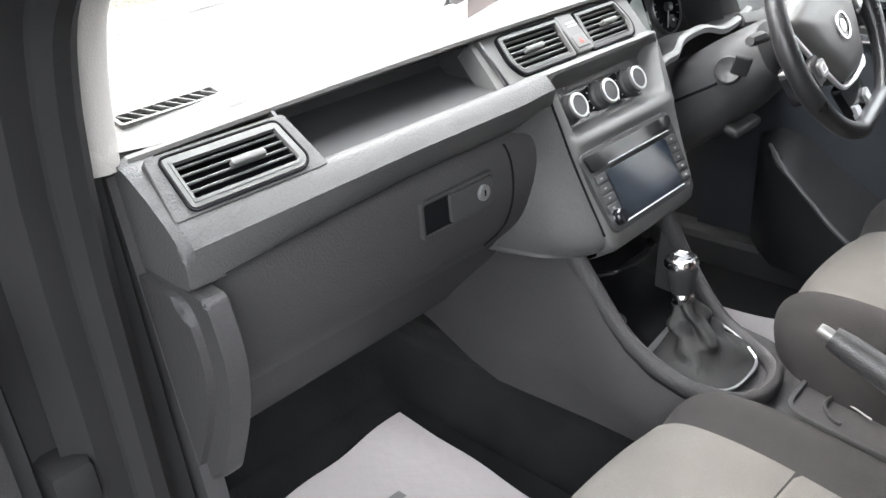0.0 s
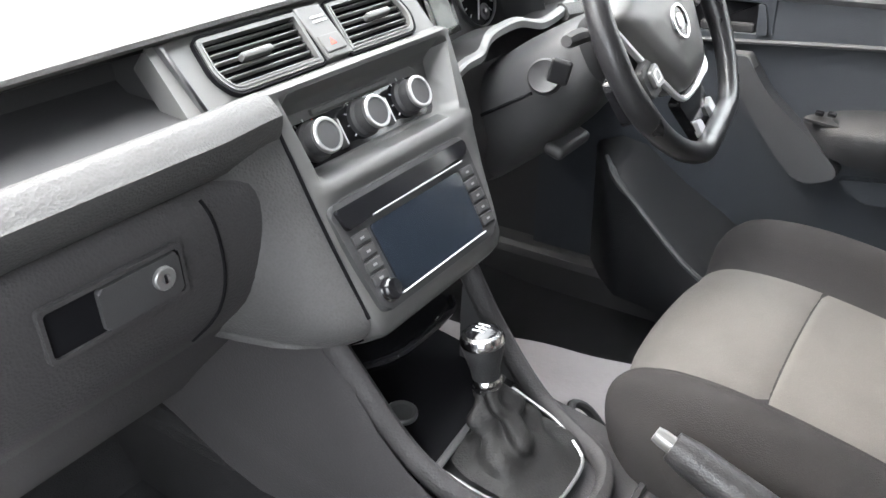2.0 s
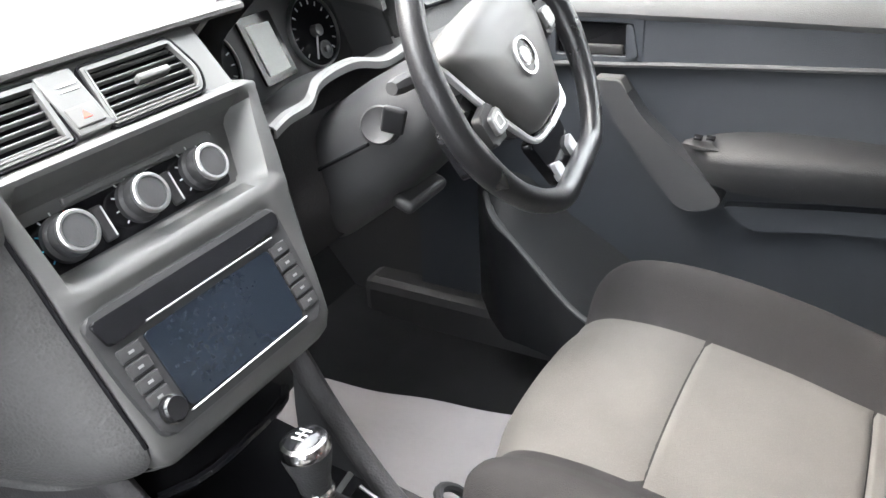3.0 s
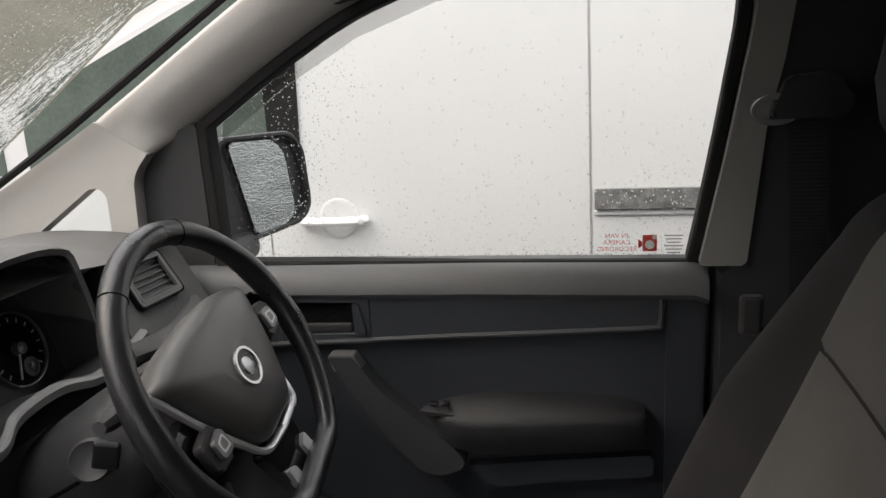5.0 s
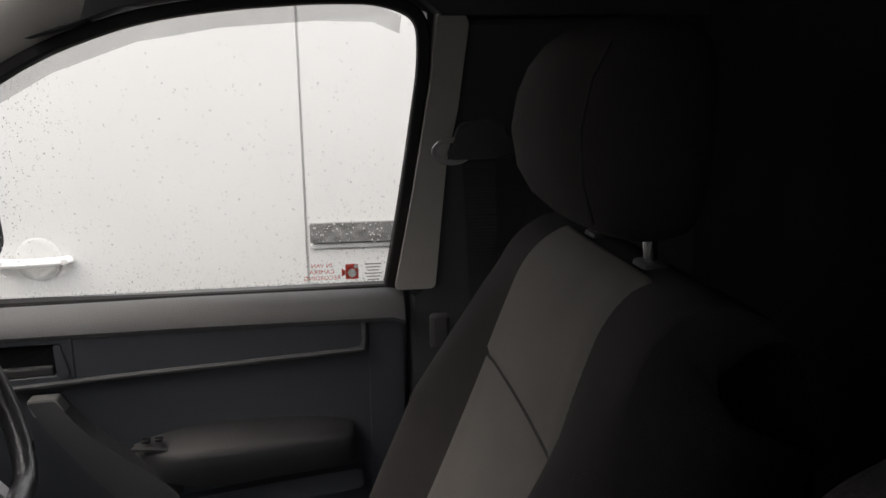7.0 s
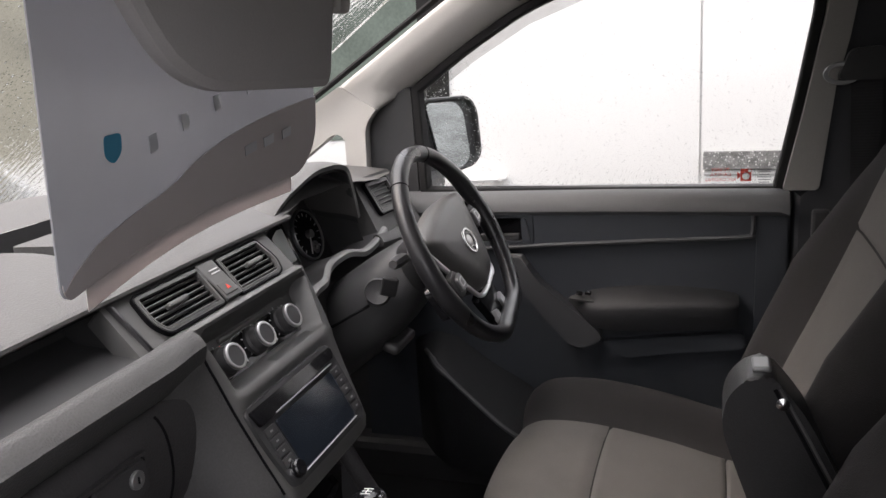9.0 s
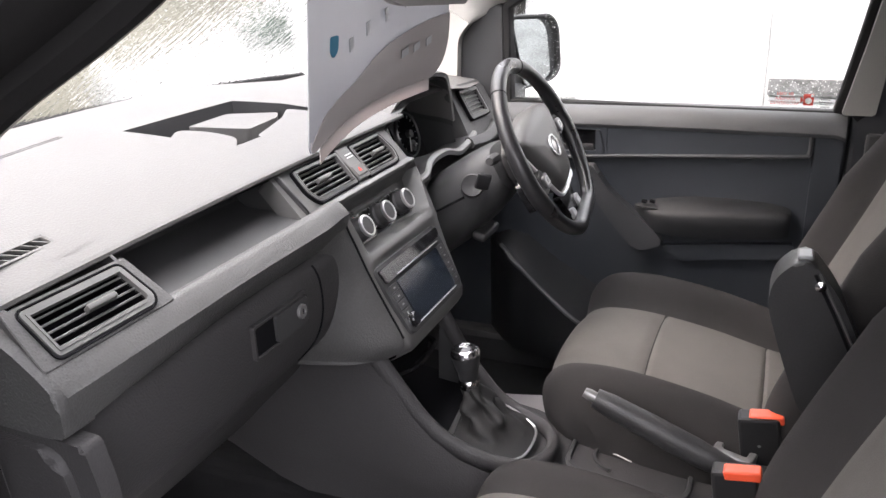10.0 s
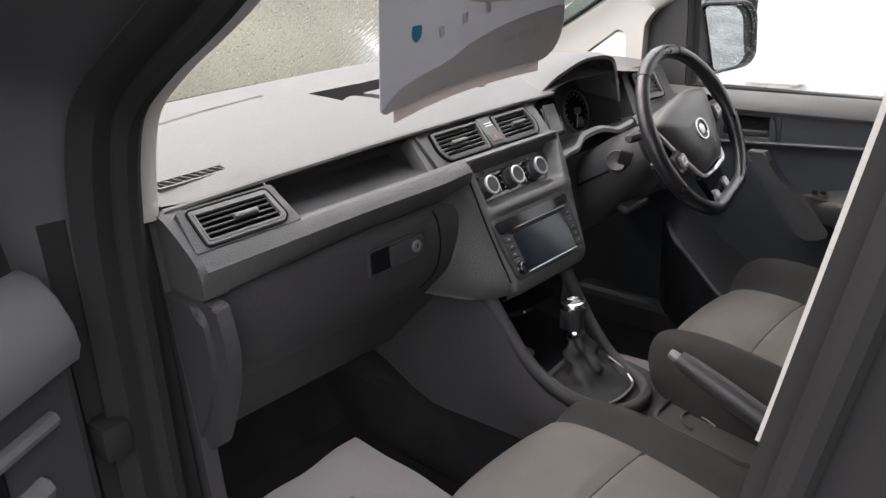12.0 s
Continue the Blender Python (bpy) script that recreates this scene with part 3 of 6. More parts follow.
solo("sill_board_left", rbox((-0.72, -0.1, 0.53), (0.1, 1.2, 0.1), 0.02), DARK, "black door sill", "sill", "structure")



def inside_poly(p, poly):
    hit = False
    for (ax, ay), (bx, by) in zip(poly, poly[1:] + poly[:1]):
        if (ay > p[1]) != (by > p[1]) and p[0] < (bx - ax) * (p[1] - ay) / (by - ay) + ax:
            hit = not hit
    return hit


def rain_drops(name, place, count, seed, r0, r1, label):
    """Many small domes of water; place(random) gives a point on the glass and its outward normal."""
    rn = random.Random(seed)
    verts, faces = [], []
    for _ in range(count):
        spot = place(rn)
        if not spot:
            continue
        o, nrm = Vector(spot[0]), Vector(spot[1]).normalized()
        a = nrm.cross(Vector((0, 0.3, 1))).normalized()
        c = nrm.cross(a)
        r = r0 + (r1 - r0) * rn.random() ** 3
        tall = r * rn.uniform(0.9, 1.5)
        k = len(verts)
        for ring_r, h in ((1.0, -0.1), (0.8, 0.38)):
            for q in range(7):
                w = 2 * math.pi * q / 7
                verts.append(tuple(o + a * (r * ring_r * math.cos(w)) + c * (tall * ring_r * math.sin(w)) + nrm * (r * h)))
        verts.append(tuple(o + nrm * (r * 0.6)))
        for q in range(7):
            p = (q + 1) % 7
            faces.append((k + q, k + p, k + 7 + p, k + 7 + q))
            faces.append((k + 7 + q, k + 7 + p, k + 14))
    me = bpy.data.meshes.new(name)
    me.from_pydata(verts, [], faces)
    me.materials.append(RAIN)
    for poly in me.polygons:
        poly.use_smooth = True
    return tagged(new(name, me), label, "rain drops", kind="stuff")


def on_screen(rn):
    u, v = rn.random(), rn.random()
    def at(u, v):
        bow = 1 - (2 * u - 1) ** 2
        return Vector(WS[0]).lerp(Vector(WS[1]), u).lerp(Vector(WS[3]).lerp(Vector(WS[2]), u), v) + Vector((0, 0.05 * bow, 0.02 * bow))
    p = at(u, v)
    nrm = (at(min(1, u + 0.01), v) - p).cross(at(u, v + 0.01) - p) if u < 0.98 else Vector((0, 0.55, 0.83))
    if nrm.z < 0:
        nrm = -nrm
    return p + nrm.normalized() * 0.003, nrm


rain_drops("rain_drops", on_screen, 3000, 3, 0.001, 0.0026, "rain drops scattered over the windscreen")

# ---- driver's door ----
door = thing("door_1", (0.8, -0.1, 0.55), "closed driver's door with a dark plastic inner panel", "car door", kind="structure")
XD = 0.77
part("panel", side_plate(rpoly([(0.38, 0.56), (-0.515, 0.56), (-0.52, 1.14), (0.36, 1.14)], 0.02), 0.83, XD, 0.008), DOOR, door)
sill = loft([[(XD - 0.014, y, 1.118 + dz), (XD - 0.022, y, 1.127 + dz), (XD - 0.021, y, 1.139 + dz), (XD - 0.012, y, 1.155 + dz), (XD + 0.004, y, 1.165 + dz), (XD + 0.035, y, 1.17 + dz), (XD + 0.05, y, 1.156 + dz), (XD + 0.05, y, 1.118 + dz)] for y, dz in ((0.3, -0.005), (0.1, -0.003), (-0.2, 0.0), (-0.5, 0.0), (-0.518, -0.006))], True, True)
part("window_sill", sill, SILL, door, "lighter grey top rail of the door")
XB = XD - 0.014
part("upper_band", side_plate(rpoly([(-0.036, 1.053), (-0.448, 1.0785), (-0.452, 1.084), (-0.452, 1.122), (-0.446, 1.128), (-0.036, 1.124)], 0.004), XD + 0.01, XB, 0.003), DOOR, door)
part("front_band", side_plate(rpoly([(0.3, 1.03), (0.11, 1.044), (0.11, 1.118), (0.3, 1.112)], 0.004), XD + 0.01, XB, 0.003), DOOR, door)
part("ridge", tube(spline([(XB + 0.003, 0.3, 1.029), (XB + 0.002, 0.171, 1.039), (XB + 0.002, 0.0, 1.05), (XB + 0.002, -0.139, 1.059), (XB + 0.002, -0.3, 1.068), (XB + 0.002, -0.44, 1.0765), (XB + 0.002, -0.4535, 1.083), (XB + 0.003, -0.456, 1.1), (XB + 0.004, -0.456, 1.124)], 40), 0.0048, 8), RIDGE, door, "raised ridge along the panel")
part("rear_column", side_plate(rpoly([(-0.461, 0.57), (-0.512, 0.57), (-0.516, 1.125), (-0.463, 1.125)], 0.006), XD + 0.01, XD - 0.008, 0.005), DOOR, door)
hm = frame_at((XB, 0.037, 1.083), (0, -1, 0), (0, 0, 1))
REC = rpoly([(-0.073, -0.036), (0.073, -0.03), (0.073, 0.041), (-0.073, 0.036)], 0.004)
hand = part("handle_recess", ring(REC, rpoly([(-0.062, -0.024), (0.05, -0.02), (0.056, 0.027), (-0.062, 0.026)], 0.006), -0.012, 0.001, hm, 0.002), DOOR, door)
# the hollow's shade is put into its back by colour
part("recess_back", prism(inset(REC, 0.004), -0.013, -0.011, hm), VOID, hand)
part("lever", rbox((0.0, -0.014, -0.004), (0.086, 0.017, 0.008), 0.004, 2, hm, (12, 0, 1.5)), DARK, hand, "black release lever")
part("lever_end", prism(rpoly([(0.048, -0.024), (0.066, -0.02), (0.056, 0.027), (0.046, 0.027)], 0.003), -0.01, 0.004, hm, 0.002), DOOR, hand)
pull = rpoly([(0.03, 1.03), (-0.008, 1.031), (-0.045, 0.979), (-0.095, 0.936), (-0.132, 0.908), (-0.162, 0.88), (-0.174, 0.862), (-0.15, 0.846), (-0.112, 0.838), (-0.056, 0.898), (0.007, 0.985)], [0.004, 0.004, 0.02, 0.02, 0.02, 0.02, 0.01, 0.02, 0.03, 0.03, 0.02])
part("pull_handle", side_plate(pull, XD + 0.01, XD - 0.034, 0.012), PULL, door, "raised diagonal pull handle")
part("pull_cap", side_plate(rpoly([(0.031, 1.033), (-0.009, 1.034), (-0.022, 1.012), (0.022, 1.006)], 0.004), XD - 0.01, XD - 0.033, 0.006), SATIN_DARK, door, "grey end cap of the pull handle")
arm = []
for y, top, lip, out, bot in ((-0.102, 0.941, 0.936, 0.003, 0.925), (-0.125, 0.949, 0.931, 0.022, 0.905), (-0.15, 0.957, 0.931, 0.04, 0.89), (-0.185, 0.964, 0.935, 0.048, 0.883), (-0.24, 0.9695, 0.940, 0.05, 0.884), (-0.31, 0.971, 0.946, 0.05, 0.889), (-0.39, 0.967, 0.951, 0.048, 0.896), (-0.425, 0.96, 0.95, 0.044, 0.9), (-0.434, 0.955, 0.946, 0.036, 0.904)):
    arm.append([(XD + 0.01, y, top), (XD - 0.002, y, top), (XD - out * 0.5, y, top - 0.35 * (top - lip)), (XD - out * 0.85, y, lip + 0.006), (XD - out * 0.97, y, lip), (XD - out, y, lip - 0.007), (XD - out * 0.95, y, (lip + bot) / 2), (XD - out * 0.75, y, bot), (XD + 0.01, y, bot - 0.004)])
part("armrest", loft(arm, True, True), ARMREST, door, "padded black armrest", 50)
dish = part("window_switch", prism(rpoly([(-0.105, 0.0), (-0.16, -0.002), (-0.152, 0.018), (-0.112, 0.012)], 0.003), -0.003, 0.002, frame_at((XD - 0.03, 0.0, 0.9525), (0, 1, 0.08), (1, 0, 0.3))), DARK, door, "dished window switch panel")
for k in (0, 1):
    part("switch_button", rbox((XD - 0.024, -0.127 - 0.018 * k, 0.956 + 0.001 * k), (0.009, 0.013, 0.006), 0.002, 2, None, (4, -16, 0)), GLOSS, dish)
part("lower_band", side_plate(rpoly([(-0.17, 0.852), (-0.3, 0.869), (-0.446, 0.884), (-0.447, 0.85), (-0.3, 0.833), (-0.215, 0.818)], 0.008), XD + 0.01, XD - 0.02, 0.006), DOOR, door)
pocket = []
for y, top, out in ((0.25, 0.81, 0.0), (0.2, 0.83, 0.08), (0.149, 0.82, XD - 0.629), (0.11, 0.79, XD - 0.622), (0.076, 0.765, XD - 0.613), (0.002, 0.722, XD - 0.583), (-0.06, 0.68, XD - 0.59), (-0.14, 0.63, XD - 0.66), (-0.3, 0.625, 0.06), (-0.48, 0.625, 0.05), (-0.51, 0.625, 0.0)):
    pocket.append([(XD + 0.01, y, top + 0.02), (XD - out * 0.8, y, top + 0.012), (XD - out, y, top), (XD - out, y, top - 0.05), (XD - out * 0.8, y, 0.58), (XD + 0.01, y, 0.57)])
# darker than the door panel: shade low in the door, put into the colour
part("door_pocket", loft(pocket, True, True), ARMREST, door, "deep door pocket", 50)
# pale bar laid along the edge as its highlight, thickest near the tip
part("pocket_rim", tube(spline([(0.69, 0.195, 0.835), (0.655, 0.172, 0.836), (0.629, 0.149, 0.825), (0.619, 0.11, 0.795), (0.611, 0.076, 0.769), (0.581, 0.002, 0.726), (0.588, -0.06, 0.684)], 24), [0.005] * 5 + [0.007] * 5 + [0.005] * 14, 8), RIDGE, door, "rounded pocket edge with its highlight in the colour")
part("mirror_base", side_plate(rpoly([(0.335, 1.15), (0.33, 1.31), (0.3, 1.35), (0.222, 1.386), (0.218, 1.15)], 0.01), 0.82, XD + 0.012, 0.006), DARK, door, "black triangular mirror mounting panel")
FR = [(0.215, 1.15), (0.22, 1.382), (0.1, 1.463), (-0.02, 1.532), (-0.145, 1.576), (-0.267, 1.594), (-0.406, 1.603), (-0.5, 1.602), (-0.566, 1.575), (-0.568, 1.5), (-0.535, 1.3), (-0.505, 1.15)]
FR = rpoly(FR, [0.0, 0.01, 0.05, 0.05, 0.06, 0.06, 0.04, 0.06, 0.05, 0.05, 0.08, 0.0], 6)
part("window_frame", ring([(XX, YY) for XX, YY in FR], inset(FR, 0.018), -0.02, 0.012, Matrix(((0, 0, -1, 0.79), (1, 0, 0, 0), (0, 1, 0, 0), (0, 0, 0, 1))), 0.003), RUBBER, door, "black rubber window surround")
g = part("glass", side_plate(inset(FR, 0.012), 0.805, 0.801), WET_SIDE, door, "rain-spotted side window")
g.visible_shadow = False
TOPE = [(0.2, 1.376), (0.09, 1.452), (-0.03, 1.519), (-0.15, 1.561), (-0.267, 1.58), (-0.406, 1.589), (-0.49, 1.587), (-0.53, 1.57)]
df = part("wind_deflector", side_plate(TOPE + [(y + 0.004, z - 0.026) for y, z in TOPE][::-1], 0.829, 0.826), DEFLECTOR, door, "smoked wind deflector along the window's top")
df.visible_shadow = False



def on_side(rn):
    y, z = rn.uniform(-0.56, 0.21), 1.17 + 0.42 * rn.random() ** 2.6
    if not inside_poly((y, z), FR):
        return None
    return (0.805, y, z), (1, 0, 0)


rain_drops("rain_drops", on_side, 3200, 8, 0.0005, 0.0014, "fine rain drops on the driver's window")

# the wing mirror outside
wm = thing("wing_mirror", (0.95, 0.2, 1.1), "black door mirror, wet with rain", "wing mirror")
mf = frame_at((0.95, 0.205, 1.255), (0.8, -0.45, 0.0), (0.0, 0.1, 1))
shell = rpoly([(-0.1, -0.095), (0.075, -0.075), (0.1, -0.05), (0.1, 0.06), (0.075, 0.09), (-0.085, 0.095)], [0.025, 0.04, 0.03, 0.04, 0.035, 0.03], 5)
part("shell", join(prism(shell, -0.004, -0.11, mf, 0.035, 4), ring(shell, scaled(shell, 0.9), -0.02, 0.012, mf, 0.004)), DARK, wm)
part("mirror_glass", prism(rpoly([(-0.026, -0.08), (0.05, -0.07), (0.064, -0.05), (0.058, 0.05), (0.04, 0.078), (-0.056, 0.083)], 0.012), -0.003, 0.006, mf, 0.002), MIRROR_WET, wm, "mirror glass")
part("arm", rbox((0.87, 0.235, 1.16), (0.14, 0.06, 0.05), 0.02, 3), DARK, wm)

def on_mirror(rn):
    x, y = rn.uniform(-0.095, 0.098), rn.uniform(-0.09, 0.088)
    if not inside_poly((x, y), shell) or inside_poly((x, y), [(-0.05, -0.08), (0.055, -0.07), (0.06, 0.05), (0.04, 0.078), (-0.06, 0.083)]):
        return None
    return mf @ Vector((x, y, 0.011)), mf.to_3x3() @ Vector((0, 0, 1))


rain_drops("rain_drops", on_mirror, 600, 21, 0.0008, 0.002, "rain drops on the mirror's black shell")

# sticker on the glass, lettered to be read from outside
st = thing("window_sticker", (0.8, -0.4, 1.18), "small red and white camera warning sticker on the glass", "sticker")
sm = Matrix(((0, 0, 1, 0.8075), (1, 0, 0, 0), (0, 1, 0, 0), (0, 0, 0, 1)))
for k, word in enumerate(("IN VAN", "CAMERA", "RECORDING")):
    part("words", text_bm(word, 0.0098, sm @ Matrix.Translation((-0.396, 1.194 - 0.0098 * k, 0))), PRINT_RED, st, smooth=0)
part("camera_mark", side_plate(rpoly([(-0.432, 1.174), (-0.452, 1.174), (-0.452, 1.198), (-0.432, 1.198)], 0.002), 0.8085, 0.808), PRINT_RED, st)
part("camera_nose", side_plate([(-0.4315, 1.182), (-0.426, 1.178), (-0.426, 1.192), (-0.4315, 1.188)], 0.8085, 0.808), PRINT_RED, st)
for yy, r in ((-0.442, 0.0065), (-0.4485, 0.003)):
    part("lens_mark", lathe([(r * 0.6, 0), (r, 0), (r, 0.0004), (r * 0.6, 0.0004)], frame_at((0.8075, yy, 1.184 if r > 0.005 else 1.1945), (0, -1, 0), (0, 0, 1)), 20), PRINT_PALE, st)
for k in range(6):
    part("fine_print", rbox((0.808, -0.475, 1.197 - 0.005 * k), (0.0005, 0.026 - 0.004 * (k % 3), 0.0018), 0), PRINT_GREY, st)

# seat belt on the driver's pillar
belt = thing("seat_belt", (0.74, -0.58, 1.0), "black seat belt hanging from its pillar loop", "seat belt")
part("webbing", loft([[(0.738, -0.605 + 0.0, 1.37), (0.738, -0.655, 1.37)], [(0.73, -0.61, 1.25), (0.73, -0.655, 1.25)], [(0.715, -0.615, 1.05), (0.715, -0.662, 1.05)], [(0.71, -0.62, 0.62), (0.71, -0.667, 0.62)]]), BELT, belt)
part("loop_cover", prism(rpoly([(-0.05, -0.022), (0.05, -0.022), (0.045, 0.018), (0.02, 0.034), (-0.03, 0.03)], 0.012), 0, 0.02, frame_at((0.748, -0.632, 1.385), (0, -1, 0), (0, 0, 1)), 0.008), DARK, belt)
part("loop", ring(ellipse(0.03, 0.02), ellipse(0.022, 0.012), 0, 0.006, frame_at((0.735, -0.59, 1.375), (0, -1, 0), (0, 0, 1)), 0.002), SATIN_DARK, belt)
part("tongue", rbox((0.705, -0.565, 1.115), (0.014, 0.03, 0.055), 0.006), DARK, belt, "black belt tongue")
part("tongue_plate", rbox((0.702, -0.578, 1.075), (0.004, 0.012, 0.05), 0.002), CHROME, belt, "chrome tongue plate")


# ---- dashboard ----
dash = thing("dashboard", (0, 0.3, 1.0), "dark grey moulded plastic dashboard with a pale-lit top", "dashboard")


def pad_z(x, y):
    """Height of the dashboard's top."""
    k = max(0.0, min(1.0, (x - 0.1) / 0.25))
    r = max(0.0, min(1.0, (x - 0.48) / 0.14))
    back = max(0.0, y - 0.25)
    return 1.233 + 0.34 * (y - 0.2) - 0.42 * (y - 0.2) ** 2 - 0.012 * (x / 0.65) ** 2 - 0.6 * max(0.0, y - 0.45) ** 2 - 0.09 * back * k - r * (0.018 + 0.05 * back)


XL, XR = -0.637, 0.74
tray = [(-0.218, 0.428), (0.018, 0.421), (0.068, 0.362), (0.105, 0.294), (-0.167, 0.294)]


def pad_piece(outline, *holes):
    """The top pad over a flat outline, with holes, draped on pad_z."""
    bm = bmesh.new()
    def loop(pts):
        vs = [bm.verts.new((*p, 0)) for p in pts]
        return [bm.edges.new((vs[i], vs[(i + 1) % len(vs)])) for i in range(len(vs))]
    es = loop(outline)
    for h in holes:
        es += loop(h)
    bmesh.ops.triangle_fill(bm, edges=es, use_beauty=True)
    for _ in range(4):
        long = [e for e in bm.edges if e.calc_length() > 0.05]
        if long:
            bmesh.ops.subdivide_edges(bm, edges=long, cuts=1)
            bmesh.ops.triangulate(bm, faces=bm.faces[:])
    for v in bm.verts:
        v.co.z = pad_z(v.co.x, v.co.y)
    return bm


front = [(XL + 0.006, 0.228)] + [(-0.6 + 0.1 * k, 0.221) for k in range(9)] + [(0.23, 0.225), (0.3, 0.24), (0.56, 0.24), (0.7, 0.25), (XR, 0.27)]
outline = front + [(XR, 0.66), (0.5, 0.72), (0.2, 0.75), (-0.2, 0.75), (-0.45, 0.72), (XL - 0.02, 0.66), (XL - 0.01, 0.3)]
top = part("top_pad", pad_piece(outline, tray, [(-0.61, 0.256), (-0.502, 0.262), (-0.502, 0.28), (-0.61, 0.274)]), PAD, dash, "smooth top pad, pale under the windscreen")
part("pad_lip", loft([[(x, y, pad_z(x, 0.221) + dz) for y, dz in ((0.2215, 0.0), (0.217, -0.002), (0.2165, -0.006), (0.222, -0.01), (0.26, -0.011))] for x in [-0.63 + 0.85 * i / 14 for i in range(15)]]), PAD, dash)
# tray let into the top
walls = bmesh.new()
lo = [walls.verts.new((x, y, pad_z(x, y) - 0.035)) for x, y in tray]
hi = [walls.verts.new((x, y, pad_z(x, y))) for x, y in tray]
for i in range(5):
    walls.faces.new((lo[i], lo[(i + 1) % 5], hi[(i + 1) % 5], hi[i]))
walls.faces.new(lo)
# darker than the pad: the shade on the tray's walls is in the colour
tr = part("tray_recess", walls, DARK, dash, "open storage tray in the top")
def tray_piece(name, poly, r, depth):
    part(name, loft([[(x, y, pad_z(x, y) - dz) for x, y in rpoly(poly, r, 3)] for dz in (0.034, depth + 0.002, depth)], True, True), PAD, tr)


tray_piece("tray_floor", [(-0.115, 0.404), (-0.02, 0.406), (0.052, 0.36), (0.03, 0.347), (-0.055, 0.341), (-0.09, 0.375)], 0.006, 0.011)
tray_piece("tray_tongue", [(-0.1935, 0.37), (-0.16, 0.386), (-0.13, 0.35), (-0.122, 0.315), (-0.15, 0.2965), (-0.166, 0.2965)], [0.0, 0.015, 0.02, 0.01, 0.0, 0.0], 0.002)
tray_piece("tray_bridge", [(-0.09, 0.2965), (-0.088, 0.303), (0.01, 0.325), (0.055, 0.345), (0.085, 0.31), (0.09, 0.2965)], [0.0, 0.003, 0.01, 0.01, 0.01, 0.0], 0.002)
# long crease and the demister slots
for gap in (0.0, 0.005):
    part("crease", tube([(x, y + gap, pad_z(x, y + gap) + 0.0001) for x, y in spline([(-0.6, 0.42), (-0.54, 0.433), (-0.477, 0.445), (-0.395, 0.456), (-0.285, 0.465)], 16)], 0.0006, 6), DASH, top)
gm = frame_at((-0.556, 0.268, pad_z(-0.556, 0.268) + 0.0006), (0.99, 0.06, 0.0), (0, 1, 0.28))
gr = part("demister_grille", ring(rpoly([(-0.056, -0.0105), (0.056, -0.0105), (0.056, 0.0105), (-0.056, 0.0105)], 0.004), rpoly([(-0.052, -0.0072), (0.052, -0.0072), (0.052, 0.0072), (-0.052, 0.0072)], 0.003), -0.004, 0.0012, gm, 0.0004), PAD, dash, "slotted demister outlet")
# duct blackened so the slots hold their shade by colour
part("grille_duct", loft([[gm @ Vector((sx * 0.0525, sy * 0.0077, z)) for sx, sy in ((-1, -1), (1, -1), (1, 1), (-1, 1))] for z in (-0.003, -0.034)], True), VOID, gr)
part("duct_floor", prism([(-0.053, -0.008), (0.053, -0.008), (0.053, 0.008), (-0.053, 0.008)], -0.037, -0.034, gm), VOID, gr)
for k in range(8):
    part("slat", rbox((-0.0455 + 0.013 * k, 0, -0.0008), (0.0017, 0.0185, 0.0036), 0.0002, 1, gm, (0, 0, 38)), PAD, gr)
part("airbag_word", text_bm("AIRBAG", 0.011, frame_at((-0.498, 0.236, pad_z(-0.498, 0.236) + 0.0012), (1, 0.02, 0), (0, 1, 0.31))), PAD, top, smooth=0)

# shelf, belt, glovebox, knee panel
XS0, XS1 = -0.478, -0.178
shelf = run_x([(0.222, 1.226), (0.275, 1.224), (0.285, 1.214), (0.283, 1.192), (0.27, 1.183), (0.168, 1.177)], XS0, XS1, n=3)
part("shelf", shelf, DARK, dash, "deep open shelf over the glovebox")
for x, s in ((XS0, 1), (XS1, -1)):
    part("shelf_end", side_plate([(0.168, 1.177), (0.29, 1.18), (0.29, 1.225), (0.215, 1.228)], x, x - 0.004 * s), DARK, dash)
belt_p = [(0.178, 1.177), (0.166, 1.185), (0.158, 1.186), (0.151, 1.183), (0.1405, 1.1725), (0.1335, 1.1655), (0.133, 1.155), (0.1335, 1.142), (0.135, 1.134), (0.143, 1.129), (0.17, 1.128)]
belt_m = [(0.178, 1.177), (0.166, 1.185), (0.158, 1.186), (0.151, 1.183), (0.1425, 1.1745), (0.1365, 1.1685), (0.1385, 1.162), (0.143, 1.153), (0.15, 1.143), (0.157, 1.134), (0.17, 1.128)]
belt_e = [(0.185, 1.178), (0.172, 1.184), (0.164, 1.1855), (0.156, 1.183), (0.1475, 1.1755), (0.1425, 1.169), (0.1435, 1.162), (0.1465, 1.153), (0.152, 1.143), (0.158, 1.134), (0.17, 1.128)]
belt_rows = []
for i in range(41):
    x = XL + 0.006 + (-0.124 - XL - 0.006) * i / 40
    k = max(0.0, min(1.0, (x + 0.2) / 0.07))
    k = k * k * (3 - 2 * k)
    h = max(0.0, min(1.0, (x + 0.61) / 0.24))
    rail_row = [(y * (1 - h) + ym * h, z * (1 - h) + zm * h) for (y, z), (ym, zm) in zip(belt_p, belt_m)]
    belt_rows.append([(x, y * (1 - k) + ye * k, z * (1 - k) + ze * k) for (y, z), (ye, ze) in zip(rail_row, belt_e)])
part("belt", loft(belt_rows), DASH, dash, "moulded rail running across the dashboard")
glove_p = spline([(0.165, 1.132), (0.152, 1.12), (0.147, 1.09), (0.15, 1.045), (0.166, 1.005), (0.205, 0.965)], 16)
gsec = []
